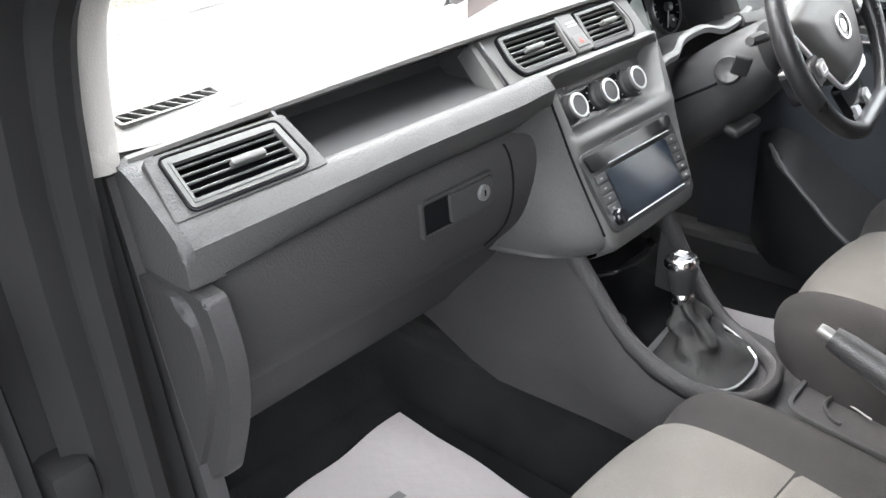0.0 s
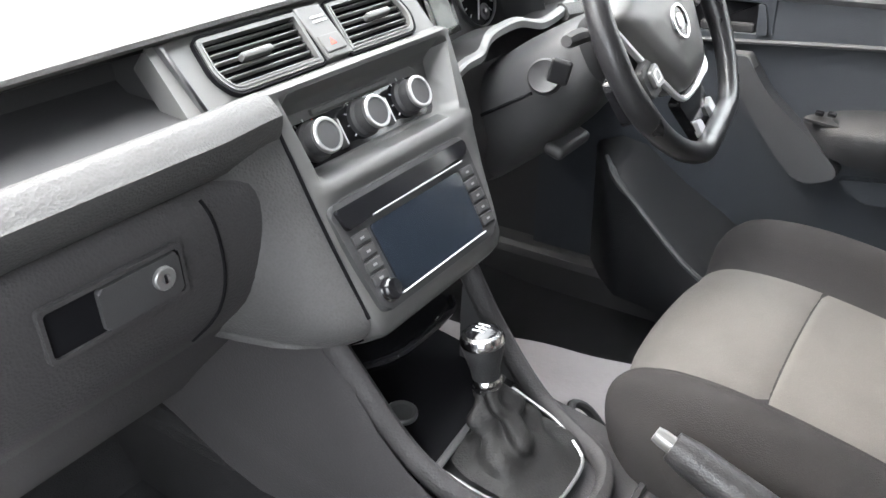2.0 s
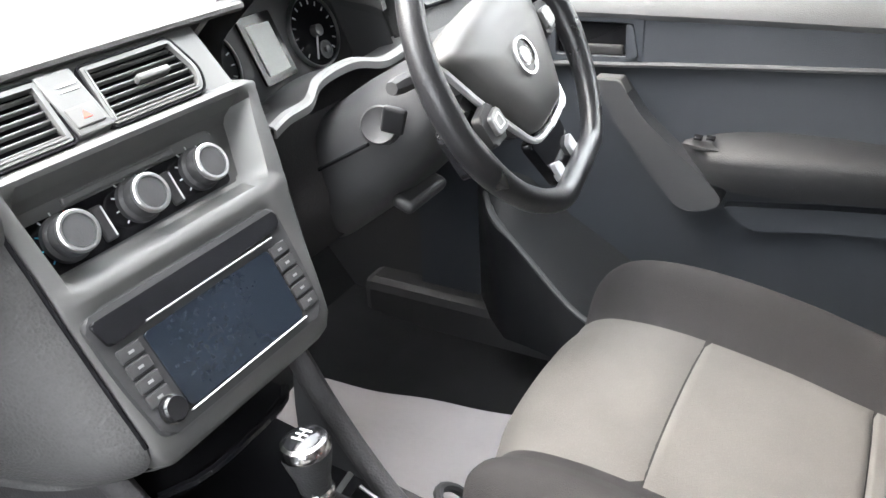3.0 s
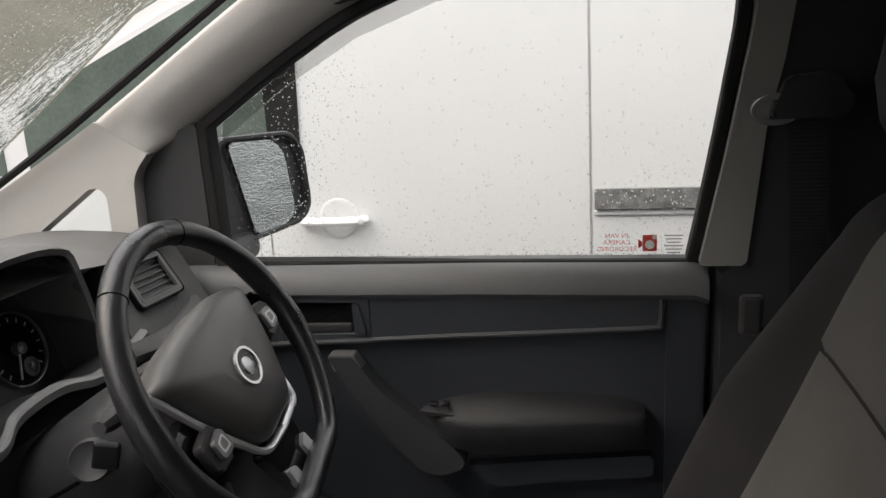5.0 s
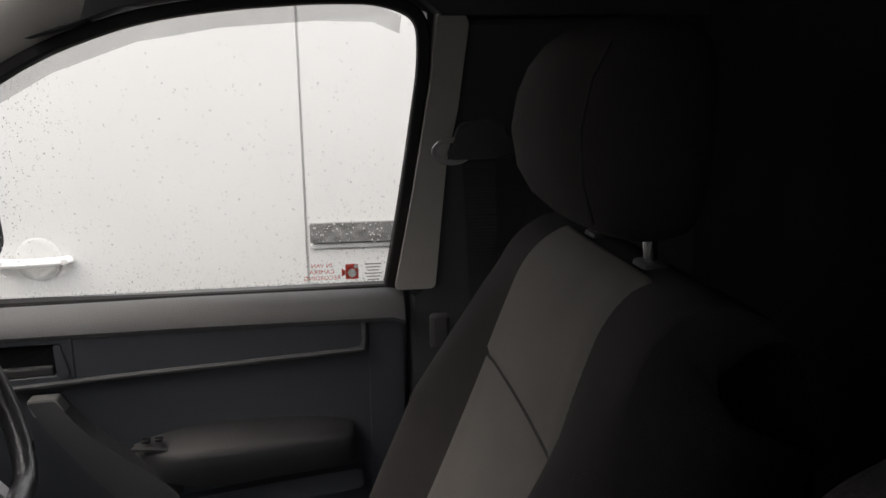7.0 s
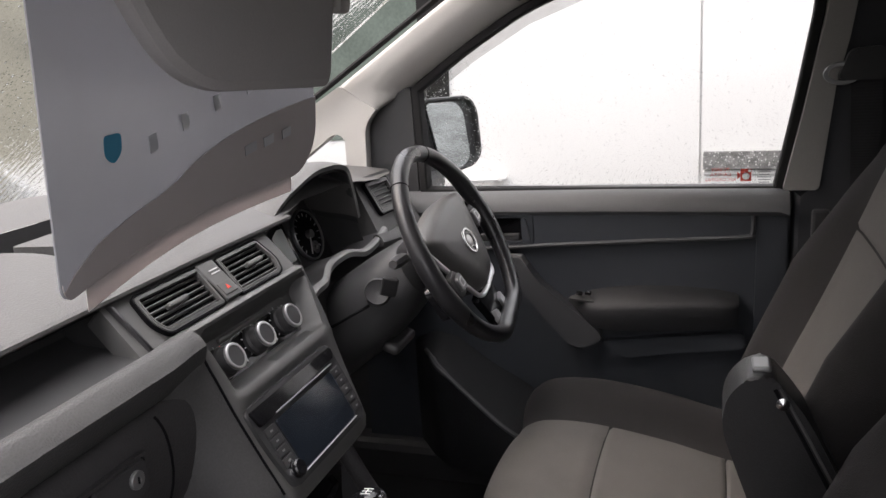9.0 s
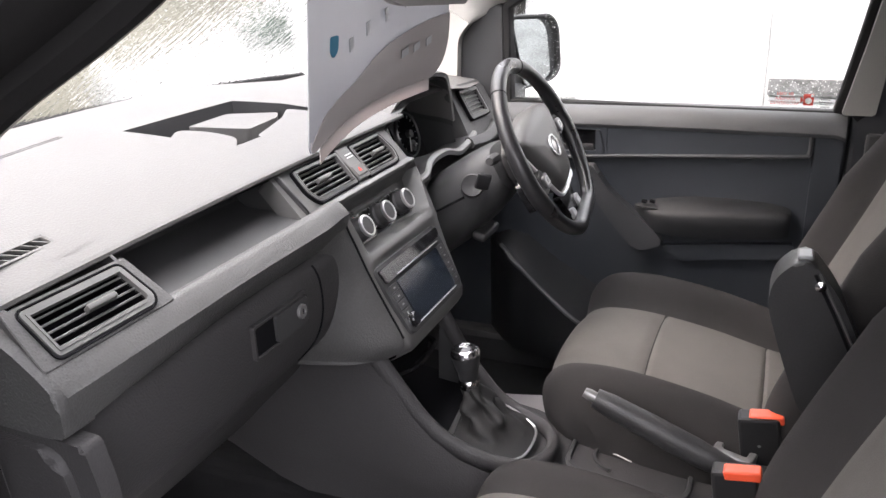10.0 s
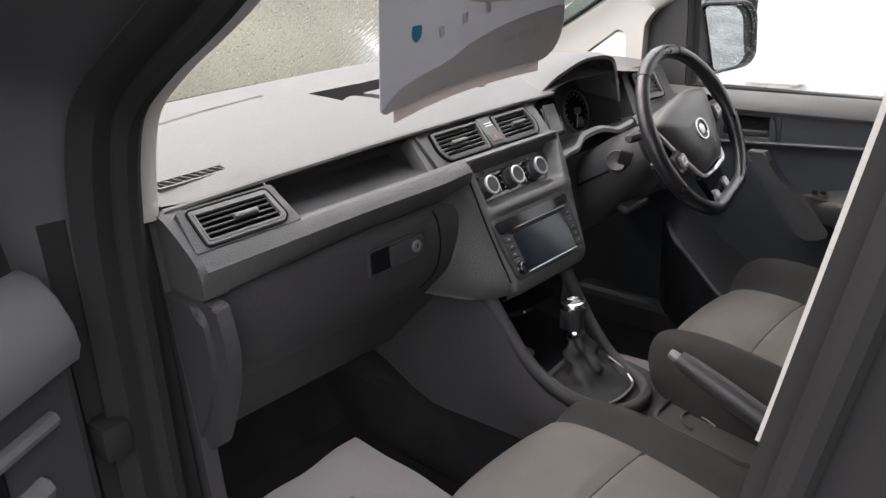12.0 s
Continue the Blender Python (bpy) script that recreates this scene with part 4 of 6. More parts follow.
for i in range(15):
    x = -0.622 + (0.622 - 0.14) * i / 14
    gsec.append([(x, y, z) for y, z in glove_p])
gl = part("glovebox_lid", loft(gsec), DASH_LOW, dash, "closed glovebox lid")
seam = [(-0.212, 1.124), (-0.207, 1.1), (-0.205, 1.06), (-0.21, 1.02), (-0.228, 0.99)]
part("lid_seam", tube([(x, float(np.interp(z, [q[1] for q in glove_p[::-1]], [q[0] for q in glove_p[::-1]])) - 0.0004, z) for x, z in spline(seam, 40)], 0.0016, 6), VOID, gl)
lm = frame_at((-0.305, 0.1475, 1.0835), (1, 0, 0), (0, 0.02, 1))
# near-black fill stands for the shade in the latch hollow
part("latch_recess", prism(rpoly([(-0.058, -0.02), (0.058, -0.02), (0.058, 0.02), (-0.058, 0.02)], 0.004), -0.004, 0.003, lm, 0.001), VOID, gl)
part("latch_frame", ring(rpoly([(-0.06, -0.022), (0.06, -0.022), (0.06, 0.022), (-0.06, 0.022)], 0.005), rpoly([(-0.056, -0.018), (0.056, -0.018), (0.056, 0.018), (-0.056, 0.018)], 0.004), -0.003, 0.0055, lm, 0.0015), DASH_LOW, gl)
part("latch_lever", prism(rpoly([(-0.016, -0.017), (0.054, -0.017), (0.054, 0.017), (-0.016, 0.017)], 0.004), 0.0, 0.0075, lm, 0.002), DARK, gl, "glovebox latch with a key lock")
part("lock", lathe([(0.001, 0.0105), (0.0035, 0.0105), (0.004, 0.0115), (0.0085, 0.0115), (0.0095, 0.0105), (0.0095, 0.006)], lm @ Matrix.Translation((0.037, 0.002, 0)), 20), SATIN_DARK, gl, "round lock barrel")
part("lock_slot", rbox((0.037, 0.002, 0.0115), (0.0018, 0.007, 0.001), 0, 1, lm), VOID, gl)
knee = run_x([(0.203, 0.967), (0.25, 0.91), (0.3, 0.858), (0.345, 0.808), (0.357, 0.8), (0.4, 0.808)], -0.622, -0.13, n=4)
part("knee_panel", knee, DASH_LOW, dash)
# the end of the dashboard at the passenger's door
UPC = rpoly([(0.206, 1.2205), (0.176, 1.202), (0.1515, 1.1835), (0.1345, 1.1655), (0.1345, 1.13), (0.16, 1.128), (0.235, 1.13), (0.32, 1.132), (0.34, 1.255)], [0.01, 0.004, 0.01, 0.01, 0.004, 0.0, 0.0, 0.0, 0.0])
part("end_panel", side_plate(UPC, XL + 0.03, XL - 0.004, 0.008), DASH, dash)
FC = rpoly([(0.118, 1.125), (0.19, 1.13), (0.268, 1.135), (0.29, 1.05), (0.262, 0.95), (0.205, 0.89), (0.165, 0.905), (0.12, 0.998), (0.104, 1.066)], [0.006, 0.0, 0.012, 0.05, 0.06, 0.02, 0.03, 0.05, 0.03])
fc = part("fuse_cover", side_plate(FC, XL + 0.018, XL - 0.003, 0.006), DASH_LOW, dash, "removable fuse cover")
part("cover_face", side_plate(rpoly([(0.142, 1.118), (0.19, 1.122), (0.262, 1.126), (0.284, 1.05), (0.255, 0.952), (0.2, 0.9), (0.145, 0.998), (0.128, 1.058)], [0.02, 0.0, 0.012, 0.05, 0.06, 0.02, 0.05, 0.03]), XL, XL - 0.011, 0.009), DASH_LOW, fc)
part("footwell_side", side_plate([(0.225, 1.214), (0.4, 1.24), (0.72, 1.235), (0.72, 0.52), (0.17, 0.52), (0.19, 0.9)], XL + 0.01, XL - 0.012), DASH_LOW, dash)


def air_vent(m, poly, slats, v0, v1, label, tab=True, frame_w=0.007, deep=0.0045, tilt=-20):
    """A louvred outlet in the local plane of m: frame, back, slats, a slider."""
    v = part("air_vent", ring(poly, inset(poly, frame_w), -0.006, 0.0025, m, 0.0012), PANEL, dash, label)
    inner = inset(poly, frame_w)
    part("vent_groove", ring(inset(poly, -0.0028), inset(poly, -0.0012), -0.006, 0.0022, m, 0.0), VOID, v)
    part("vent_lip", ring(inset(poly, frame_w * 0.75), inset(poly, frame_w * 1.25), -0.002, 0.0034, m, 0.0008), PANEL, v)
    # back and duct coloured black for the shade behind the slats
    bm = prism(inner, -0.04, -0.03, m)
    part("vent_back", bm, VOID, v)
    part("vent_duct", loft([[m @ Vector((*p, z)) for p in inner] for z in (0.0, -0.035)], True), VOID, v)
    def span(y):
        xs = []
        for a, b in zip(inner, inner[1:] + inner[:1]):
            if (a[1] - y) * (b[1] - y) < 0:
                xs.append(a[0] + (b[0] - a[0]) * (y - a[1]) / (b[1] - a[1]))
        return (min(xs), max(xs)) if len(xs) > 1 else None
    for k in range(slats):
        y = v0 + (v1 - v0) * (k + 0.5) / slats
        s = span(y)
        if s:
            part("slat", rbox(((s[0] + s[1]) / 2, y, -0.005), (s[1] - s[0] + 0.002, 0.0022, deep), 0.0006, 1, m, (tilt, 0, 0)), PANEL, v)
    if tab:
        cx = sum(p[0] for p in inner) / len(inner)
        part("slider", rbox((cx, (v0 + v1) / 2, 0.003), (0.036, 0.0065, 0.009), 0.002, 2, m), PANEL, v)
    return v


# passenger's vent
vm = frame_at((-0.545, 0.1775, 1.2075), (1, 0.0, 0), (0, 0.75, 0.66))
LV = rpoly([(-0.068, -0.0285), (0.05, -0.0285), (0.0585, -0.02), (0.052, 0.0245), (-0.068, 0.0245)], [0.006, 0.006, 0.006, 0.006, 0.006])
part("vent_panel", ring(rpoly([(-0.088, -0.034), (0.066, -0.034), (0.076, -0.034), (0.066, 0.031), (-0.08, 0.031)], 0.004), LV, -0.02, 0.0, vm, 0.001), DASH, dash)
air_vent(vm, LV, 5, -0.0225, 0.0185, "louvred air vent", True, 0.006, 0.0085, 22)

# centre panel
cm = frame_at((0, 0.152, 1.13), (1, 0, 0), (0, 0.485, 0.875))
um = frame_at((0, 0.199, 1.2075), (1, 0, 0), (0, 0.70, 0.71))
VP = rpoly([(-0.192, -0.038), (0.146, -0.044), (0.152, 0.034), (-0.186, 0.034)], 0.004)
CVL = rpoly([(-0.138, -0.031), (-0.031, -0.031), (-0.025, 0.025), (-0.144, 0.025), (-0.149, -0.012)], [0.008, 0.003, 0.003, 0.006, 0.01])
CVR = rpoly([(0.007, -0.032), (0.108, -0.032), (0.12, -0.012), (0.113, 0.025), (0.016, 0.024)], [0.003, 0.008, 0.01, 0.006, 0.003])
part("vent_panel", holed(VP, [inset(CVL, 0.002), inset(CVR, 0.002)], -0.03, -0.0035, um), PANEL, dash)
for poly in (CVL, CVR):
    air_vent(um, poly, 6, -0.0265, 0.021, "louvred centre air vent", True, 0.004)
hz = part("switch_strip", rbox((-0.009, -0.002, -0.002), (0.034, 0.058, 0.012), 0.002, 2, um), PANEL, dash)
part("hazard_switch", rbox((-0.01, -0.016, 0.0035), (0.027, 0.018, 0.004), 0.001, 2, um), PANEL, hz, "hazard light switch")
part("hazard_mark", prism([(-0.014, -0.019), (-0.006, -0.019), (-0.01, -0.012)], 0.0053, 0.006, um), PRINT_RED, hz)
for k in range(2):
    part("lamp_mark", rbox((-0.006, 0.008 + 0.005 * k, 0.0042), (0.018, 0.0015, 0.001), 0, 1, um), LIGHT_GREY, hz)
rows = []
for v, w, z in ((0.068, 0.19, -0.03), (0.067, 0.19, -0.018), (0.058, 0.189, 0.004), (0.053, 0.1885, 0.013), (0.05, 0.188, 0.0145), (0.046, 0.1865, 0.0125), (0.038, 0.182, -0.006), (0.033, 0.178, -0.015), (0.028, 0.175, -0.018), (-0.02, 0.158, -0.018), (-0.028, 0.155, -0.014), (-0.036, 0.1515, 0.002), (-0.041, 0.15, 0.006), (-0.048, 0.147, 0.006), (-0.056, 0.1445, 0.001), (-0.1, 0.131, 0.0), (-0.15, 0.118, 0.0), (-0.172, 0.111, 0.0), (-0.184, 0.102, -0.003), (-0.19, 0.094, -0.012), (-0.192, 0.09, -0.04)):
    rim_z = float(np.interp(v, [-0.1, -0.05, -0.036, 0.053, 0.058, 0.067], [0.0, 0.004, 0.006, 0.013, 0.004, -0.018]))
    e = max(z, rim_z) if -0.15 < v < 0.067 else z
    edge = 0.03 if v > -0.06 else 0.022
    wl = float(np.interp(v, [-0.19, -0.184, -0.172, -0.02, 0.05, 0.068], [0.098, 0.106, 0.1115, 0.1165, 0.1235, 0.126]))
    side_row = ((-wl, e - 0.03), (-wl, e - 0.004), (-wl + 0.003, e - 0.001), (-wl + edge * 0.5, e), (-wl + edge * 0.5 + 0.012, z))
    right_row = ((w - edge - 0.016, z), (w - edge, e), (w - 0.004, e - 0.001), (w, e - 0.004), (w + 0.002, e - 0.05))
    rows.append([cm @ Vector((u, v, zz)) for u, zz in side_row + ((0, z),) + tuple((u, zz - (0.028 * max(0.0, (abs(u) - 0.12) / 0.07) ** 2 if v > -0.06 else 0.0)) for u, zz in right_row)])
part("centre_panel", loft(rows), PANEL, dash, "satin grey centre panel with a recessed control zone", 50)
pts = [(0.182, 0.2, 1.17), (0.16, 0.15, 1.12), (0.135, 0.11, 1.04), (0.116, 0.076, 0.97)]
part("panel_cheek", loft([[(x, y, z), (x + 0.012, y + 0.05, z - 0.01), (x + 0.015, 0.42, z - 0.03)] for x, y, z in pts]), DASH, dash)
# the hollow cheek between the glovebox and the centre panel: height, then x, y from the seam to the back
CHEEK = ((1.172, -0.126, 0.150, 0.0, 0.0, 0.0), (1.15, -0.123, 0.1500, 0.000, 0.002, 0.006), (1.12, -0.1205, 0.1385, 0.004, 0.013, 0.03), (1.08, -0.1175, 0.1230, 0.007, 0.024, 0.055),
         (1.03, -0.1155, 0.0985, 0.009, 0.034, 0.085), (0.985, -0.1135, 0.0755, 0.011, 0.045, 0.14), (0.966, -0.1145, 0.078, 0.014, 0.055, 0.18), (0.957, -0.1185, 0.09, 0.016, 0.066, 0.2), (0.953, -0.124, 0.102, 0.016, 0.06, 0.2))
rows = []
for z, x, y, d1, d2, d3 in CHEEK:
    rows.append([(x, y, z)] + [tuple(p) for p in spline([(x - 0.004, y + 0.001, z), (x - 0.018, y + d1, z), (x - 0.042, y + d2, z), (x - 0.075, y + d3, z)], 9)])
part("panel_cheek", loft([[tuple(c) for c in r] for r in zip(*[spline(col, 26) for col in zip(*rows)])]), DASH, dash, "", 60)
part("panel_seam", tube(spline([(x, y - 0.0005, z) for z, x, y, *_ in CHEEK[:6]], 20), 0.0018, 6), VOID, dash)

# climate controls
ccm = cm @ Matrix.Translation((0, 0.0, -0.02))
cc = thing("climate_control", (0, 0.152, 1.13), "climate control panel with three silver-ringed knobs", "control panel")
part("plate", prism(rpoly([(-0.108, -0.027), (0.108, -0.027), (0.108, 0.03), (-0.108, 0.03)], 0.008), -0.002, 0.004, ccm, 0.002), PANEL, cc)
part("inlay", prism(rpoly([(-0.1, -0.022), (0.1, -0.022), (0.1, 0.02), (-0.1, 0.02)], 0.006), 0.003, 0.0052, ccm, 0.001), GLOSS, cc, "gloss black inlay")
part("button_bar", rbox((0.0, 0.025, 0.006), (0.115, 0.007, 0.006), 0.002, 2, ccm), PANEL, cc)
for k, (x, y) in enumerate(((-0.07, 0.0), (0.002, 0.001), (0.072, 0.001))):
    km = ccm @ Matrix.Translation((x, y, 0.005))
    kn = part("knob", lathe([(0.0195, 0), (0.0195, 0.006), (0.017, 0.009), (0.0165, 0.022), (0.0155, 0.024), (0.001, 0.0235)], km, 36), DARK, cc)
    part("ring", lathe([(0.0132, 0.0235), (0.0135, 0.0252), (0.0156, 0.0252), (0.0168, 0.0242), (0.017, 0.021)], km, 36), SATIN, kn, "silver knob ring")
    part("cap", lathe([(0.001, 0.0246), (0.013, 0.0244), (0.0133, 0.0235)], km, 24), DARK, kn)
    for j in range(9):
        a = radians(215 - 250 * j / 8)
        part("scale_mark", rbox((0.0212 * math.cos(a), 0.0212 * math.sin(a), 0.0006), (0.0028, 0.0012, 0.0006), 0, 1, km, (0, 0, math.degrees(a))), PRINT_RED if k == 0 and j > 4 else PRINT_BLUE if k == 0 and j < 3 else LIGHT_GREY, kn)
for k, x in enumerate((-0.036, 0.037)):
    part("button", rbox((x, -0.003, 0.006), (0.012, 0.03, 0.005), 0.002, 2, ccm), DARK, cc)
    part("button_mark", rbox((x + 0.004, -0.003, 0.0087), (0.0015, 0.026, 0.0006), 0, 1, ccm), LIGHT_GREY, cc)

# radio
rd = thing("car_radio", (0, 0.1, 1.03), "touch-screen car radio with a gloss black surround", "radio")
RO = rpoly([(-0.1, -0.168), (0.098, -0.168), (0.104, -0.12), (0.108, -0.058), (-0.11, -0.058), (-0.106, -0.12)], 0.01)
part("bezel", prism(RO, -0.002, 0.006, cm, 0.003), DARK, rd)
part("slot_cover", prism(rpoly([(-0.1, -0.085), (0.1, -0.078), (0.104, -0.063), (-0.105, -0.063)], 0.004), 0.005, 0.0095, cm, 0.002), GLOSS, rd)
part("disc_slot", rbox((0.01, -0.083, 0.0095), (0.15, 0.0018, 0.003), 0.0008, 1, cm), SATIN_DARK, rd, "satin disc slot lip")
part("screen", prism(rpoly([(-0.07, -0.158), (0.072, -0.158), (0.074, -0.09), (-0.072, -0.09)], 0.004), 0.005, 0.0085, cm, 0.001), SCREEN, rd, "switched-off screen")
part("screen_rim", rbox((0.002, -0.1605, 0.007), (0.146, 0.0014, 0.004), 0.0006, 1, cm), SATIN, rd)
for s in (-1, 1):
    for k in range(5):
        if s < 0 and k == 4:
            continue
        part("button", rbox((s * 0.0875, -0.096 - 0.0135 * k, 0.006), (0.022, 0.0115, 0.004), 0.0015, 2, cm), DARK, rd)
        part("button_mark", rbox((s * 0.0875, -0.096 - 0.0135 * k, 0.0082), (0.005, 0.0022, 0.0005), 0, 1, cm), PRINT_GREY, rd)
rk = part("knob", lathe([(0.0105, 0.004), (0.0105, 0.014), (0.009, 0.016), (0.001, 0.0155)], cm @ Matrix.Translation((-0.085, -0.15, 0)), 28), GLOSS, rd)
part("ring", lathe([(0.0108, 0.006), (0.0118, 0.006), (0.0118, 0.0085), (0.0108, 0.0085)], cm @ Matrix.Translation((-0.085, -0.15, 0)), 28), CHROME, rk)

# ---- instrument cluster under its hood ----
LIP = ((0.16, 1.228), (0.172, 1.235), (0.195, 1.249), (0.221, 1.261), (0.25, 1.271), (0.28, 1.278), (0.311, 1.285), (0.335, 1.289), (0.36, 1.291), (0.385, 1.2905), (0.408, 1.289), (0.43, 1.286), (0.45, 1.281), (0.461, 1.276), (0.468, 1.268), (0.473, 1.256), (0.478, 1.24), (0.484, 1.222), (0.49, 1.2), (0.495, 1.18))
hood_out, liner = [], []
for i in range(19):
    y = 0.229 + 0.266 * (i / 18) ** 1.25
    k = math.sin(min(1, i / 4) * math.pi / 2)
    q = ((y - 0.229) / 0.266) ** 2
    spread = 0.05 * q
    hood_out.append([(x + spread * (x - 0.16) / 0.335, y, (z - 0.007 + 0.007 * k) * (1 - q) + (pad_z(x, y) - 0.012) * q) for x, z in LIP])
    if i < 13:
        liner.append([(x + spread * (x - 0.16) / 0.335 - (0.004 if x > 0.44 else 0.0), y + 0.004, z - 0.0125) for x, y, z in hood_out[-1]])
part("instrument_hood", solid(loft(hood_out), 0.008), PAD, dash, "hood over the instruments", 50)
# extra dark sheet below the hood that puts its shade into colour
part("hood_shade_sheet", loft(liner), DARK, dash, "added dark sheet for the shade under the hood", 50)
cl = thing("instrument_cluster", (0.37, 0.3, 1.14), "unlit instrument cluster with round dials", "instrument cluster")
im = frame_at((0.383, 0.328, 1.163), (1, 0, 0), (0, 0.3, 0.95))
part("housing", prism(rpoly([(-0.17, -0.088), (0.138, -0.088), (0.133, 0.0), (0.108, 0.076), (-0.06, 0.068), (-0.175, 0.02)], 0.03), -0.02, 0.0, im), HOUSING, cl)
SHROUD = rpoly([(-0.175, -0.09), (0.14, -0.09), (0.135, 0.0), (0.11, 0.078), (-0.06, 0.07), (-0.18, 0.02)], 0.03)
part("shroud", loft([[im @ Vector((p[0] * k, p[1] * k - dy, z)) for p in SHROUD] for k, dy, z in ((1.0, 0.0, 0.0), (0.98, 0.008, 0.04), (0.96, 0.016, 0.075))], True), HOUSING, cl)
for cx in (-0.125, 0.072):
    dm = im @ Matrix.Translation((cx, -0.018, 0)) @ Matrix.Diagonal((0.84, 0.84, 1, 1))
    d = part("dial", prism(ellipse(0.056, 0.056), -0.002, 0.003, dm), DIAL, cl, "black dial face")
    part("dial_ring", lathe([(0.0535, 0.0028), (0.054, 0.0065), (0.0555, 0.007), (0.057, 0.005), (0.057, 0.0)], dm, 48), SATIN, d, "thin bright ring")
    part("hub", lathe([(0.001, 0.014), (0.009, 0.013), (0.0095, 0.003)], dm, 20), SATIN_DARK, d)
    part("small_dial", lathe([(0.012, 0.0034), (0.012, 0.005), (0.0145, 0.005), (0.0145, 0.0034)], dm @ Matrix.Translation((0.012, -0.032, 0)), 24), SATIN_DARK, d)
    part("small_hub", lathe([(0.001, 0.009), (0.005, 0.008), (0.005, 0.003)], dm @ Matrix.Translation((0.012, -0.032, 0)), 16), SATIN_DARK, d)
    part("needle", rbox((-0.012, -0.022, 0.009), (0.0026, 0.042, 0.0015), 0, 1, dm, (0, 0, -25)), LIGHT_GREY, d)
    for k in range(14):
        a = radians(225 - 270 * k / 13)
        part("tick", rbox((0.045 * math.cos(a), 0.045 * math.sin(a), 0.0036), (0.007, 0.0018, 0.0008), 0, 1, dm, (0, 0, math.degrees(a))), LIGHT_GREY, d)
part("display_frame", prism(rpoly([(-0.046, -0.06), (0.014, -0.058), (0.002, 0.026), (-0.058, 0.026)], 0.004), 0, 0.004, im), GLOSS, cl)
part("display", prism(rpoly([(-0.037, -0.05), (0.004, -0.048), (-0.006, 0.013), (-0.047, 0.015)], 0.002), 0.003, 0.0052, im), LCD, cl, "pale unlit display")

# driver's vent and the lower driver's side
rm = frame_at((0.628, 0.235, 1.185), (0.98, -0.05, -0.02), (0, 0.5, 0.86))
RV = rpoly([(-0.05, -0.032), (0.05, -0.032), (0.045, 0.035), (-0.05, 0.035)], 0.008)
part("vent_panel", prism(rpoly([(-0.095, -0.09), (0.1, -0.09), (0.1, 0.05), (-0.075, 0.05)], 0.02), -0.04, -0.006, rm, 0.006), DASH, dash)
air_vent(rm, RV, 6, -0.026, 0.028, "louvred driver's air vent", False)
part("vent_rail", tube(spline([(0.5, 0.2, 1.125), (0.57, 0.19, 1.12), (0.66, 0.2, 1.125), (0.74, 0.24, 1.14)], 10), 0.014, 8, flat=0.7), DASH, dash)
arc = spline([(0.2, 0.186, 1.117), (0.234, 0.194, 1.12), (0.272, 0.198, 1.12), (0.286, 0.2, 1.125), (0.3, 0.202, 1.136), (0.328, 0.203, 1.141), (0.373, 0.2, 1.142), (0.42, 0.197, 1.13), (0.45, 0.197, 1.128), (0.5, 0.2, 1.132), (0.55, 0.205, 1.14)], 44)
part("cluster_trim", solid(loft([[tuple(p + np.array(d)) for d in ((0, -0.003, -0.012), (0, -0.004, -0.003), (0, -0.001, 0.0), (0, 0.006, 0.001), (0, 0.008, -0.004))] for p in arc]), 0.0025), ARCH, dash, "pale grey trim arching over the steering column")
part("cluster_floor", loft([[tuple(p + np.array((0, 0.007, -0.003))), tuple(p + np.array((0, 0.06, -0.02))), (p[0], 0.315, 1.085)] for p in arc]), HOUSING, dash)
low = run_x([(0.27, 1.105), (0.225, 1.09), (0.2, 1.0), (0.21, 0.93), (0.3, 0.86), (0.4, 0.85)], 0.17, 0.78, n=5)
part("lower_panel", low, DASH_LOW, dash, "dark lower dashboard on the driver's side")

# ---- steering ----
col = thing("steering_column", (0.4, 0.1, 1.08), "black plastic steering column shroud with an ignition lock", "steering column")
ax = Vector((0, -0.87, 0.49)).normalized()
colm = frame_at((0.4, 0.2, 1.045), (1, 0, 0), (0, 0.49, 0.87))
sec = []
for z, a, b, dy in ((-0.08, 0.11, 0.075, -0.03), (0.0, 0.105, 0.072, -0.022), (0.06, 0.1, 0.066, -0.012), (0.11, 0.085, 0.056, -0.002), (0.135, 0.07, 0.045, 0.004), (0.14, 0.03, 0.02, 0.005)):
    sec.append([colm @ Vector((a * math.copysign(abs(math.cos(t)) ** 0.6, math.cos(t)), dy + b * math.copysign(abs(math.sin(t)) ** 0.7, math.sin(t)), z)) for t in [2 * math.pi * k / 36 for k in range(36)]])
part("shroud", loft(sec, True, True), DARK, col)
part("shroud_seam", tube([colm @ Vector((-0.108 + 0.0 * k, -0.008, -0.07 + 0.02 * k)) for k in range(8)], 0.0025, 6), VOID, col)
ig = part("ignition_lock", lathe([(0.022, -0.02), (0.022, 0.004), (0.0195, 0.007), (0.0165, 0.005), (0.001, 0.003)], frame_at((0.297, 0.12, 1.095), (0.35, -0.9, 0.0), (0.35, 0.1, 0.93)), 28), DARK, col, "ignition lock with a key in it")
part("key", rbox((0.285, 0.094, 1.108), (0.008, 0.026, 0.032), 0.0035, 3, None, (15, -12, 20)), BUCKLE, ig)
part("tilt_lever", rbox((0.37, 0.12, 0.985), (0.09, 0.03, 0.018), 0.008, 3, None, (20, 0, 0)), DARK, col)
for s in (-1, 1):
    part("stalk", tube(spline([(0.4 + s * 0.06, 0.085, 1.14), (0.4 + s * 0.1, 0.075, 1.15), (0.4 + s * 0.15, 0.07, 1.155)], 8), [0.008, 0.008, 0.008, 0.009, 0.01, 0.01, 0.01, 0.007], 8), DARK, col)

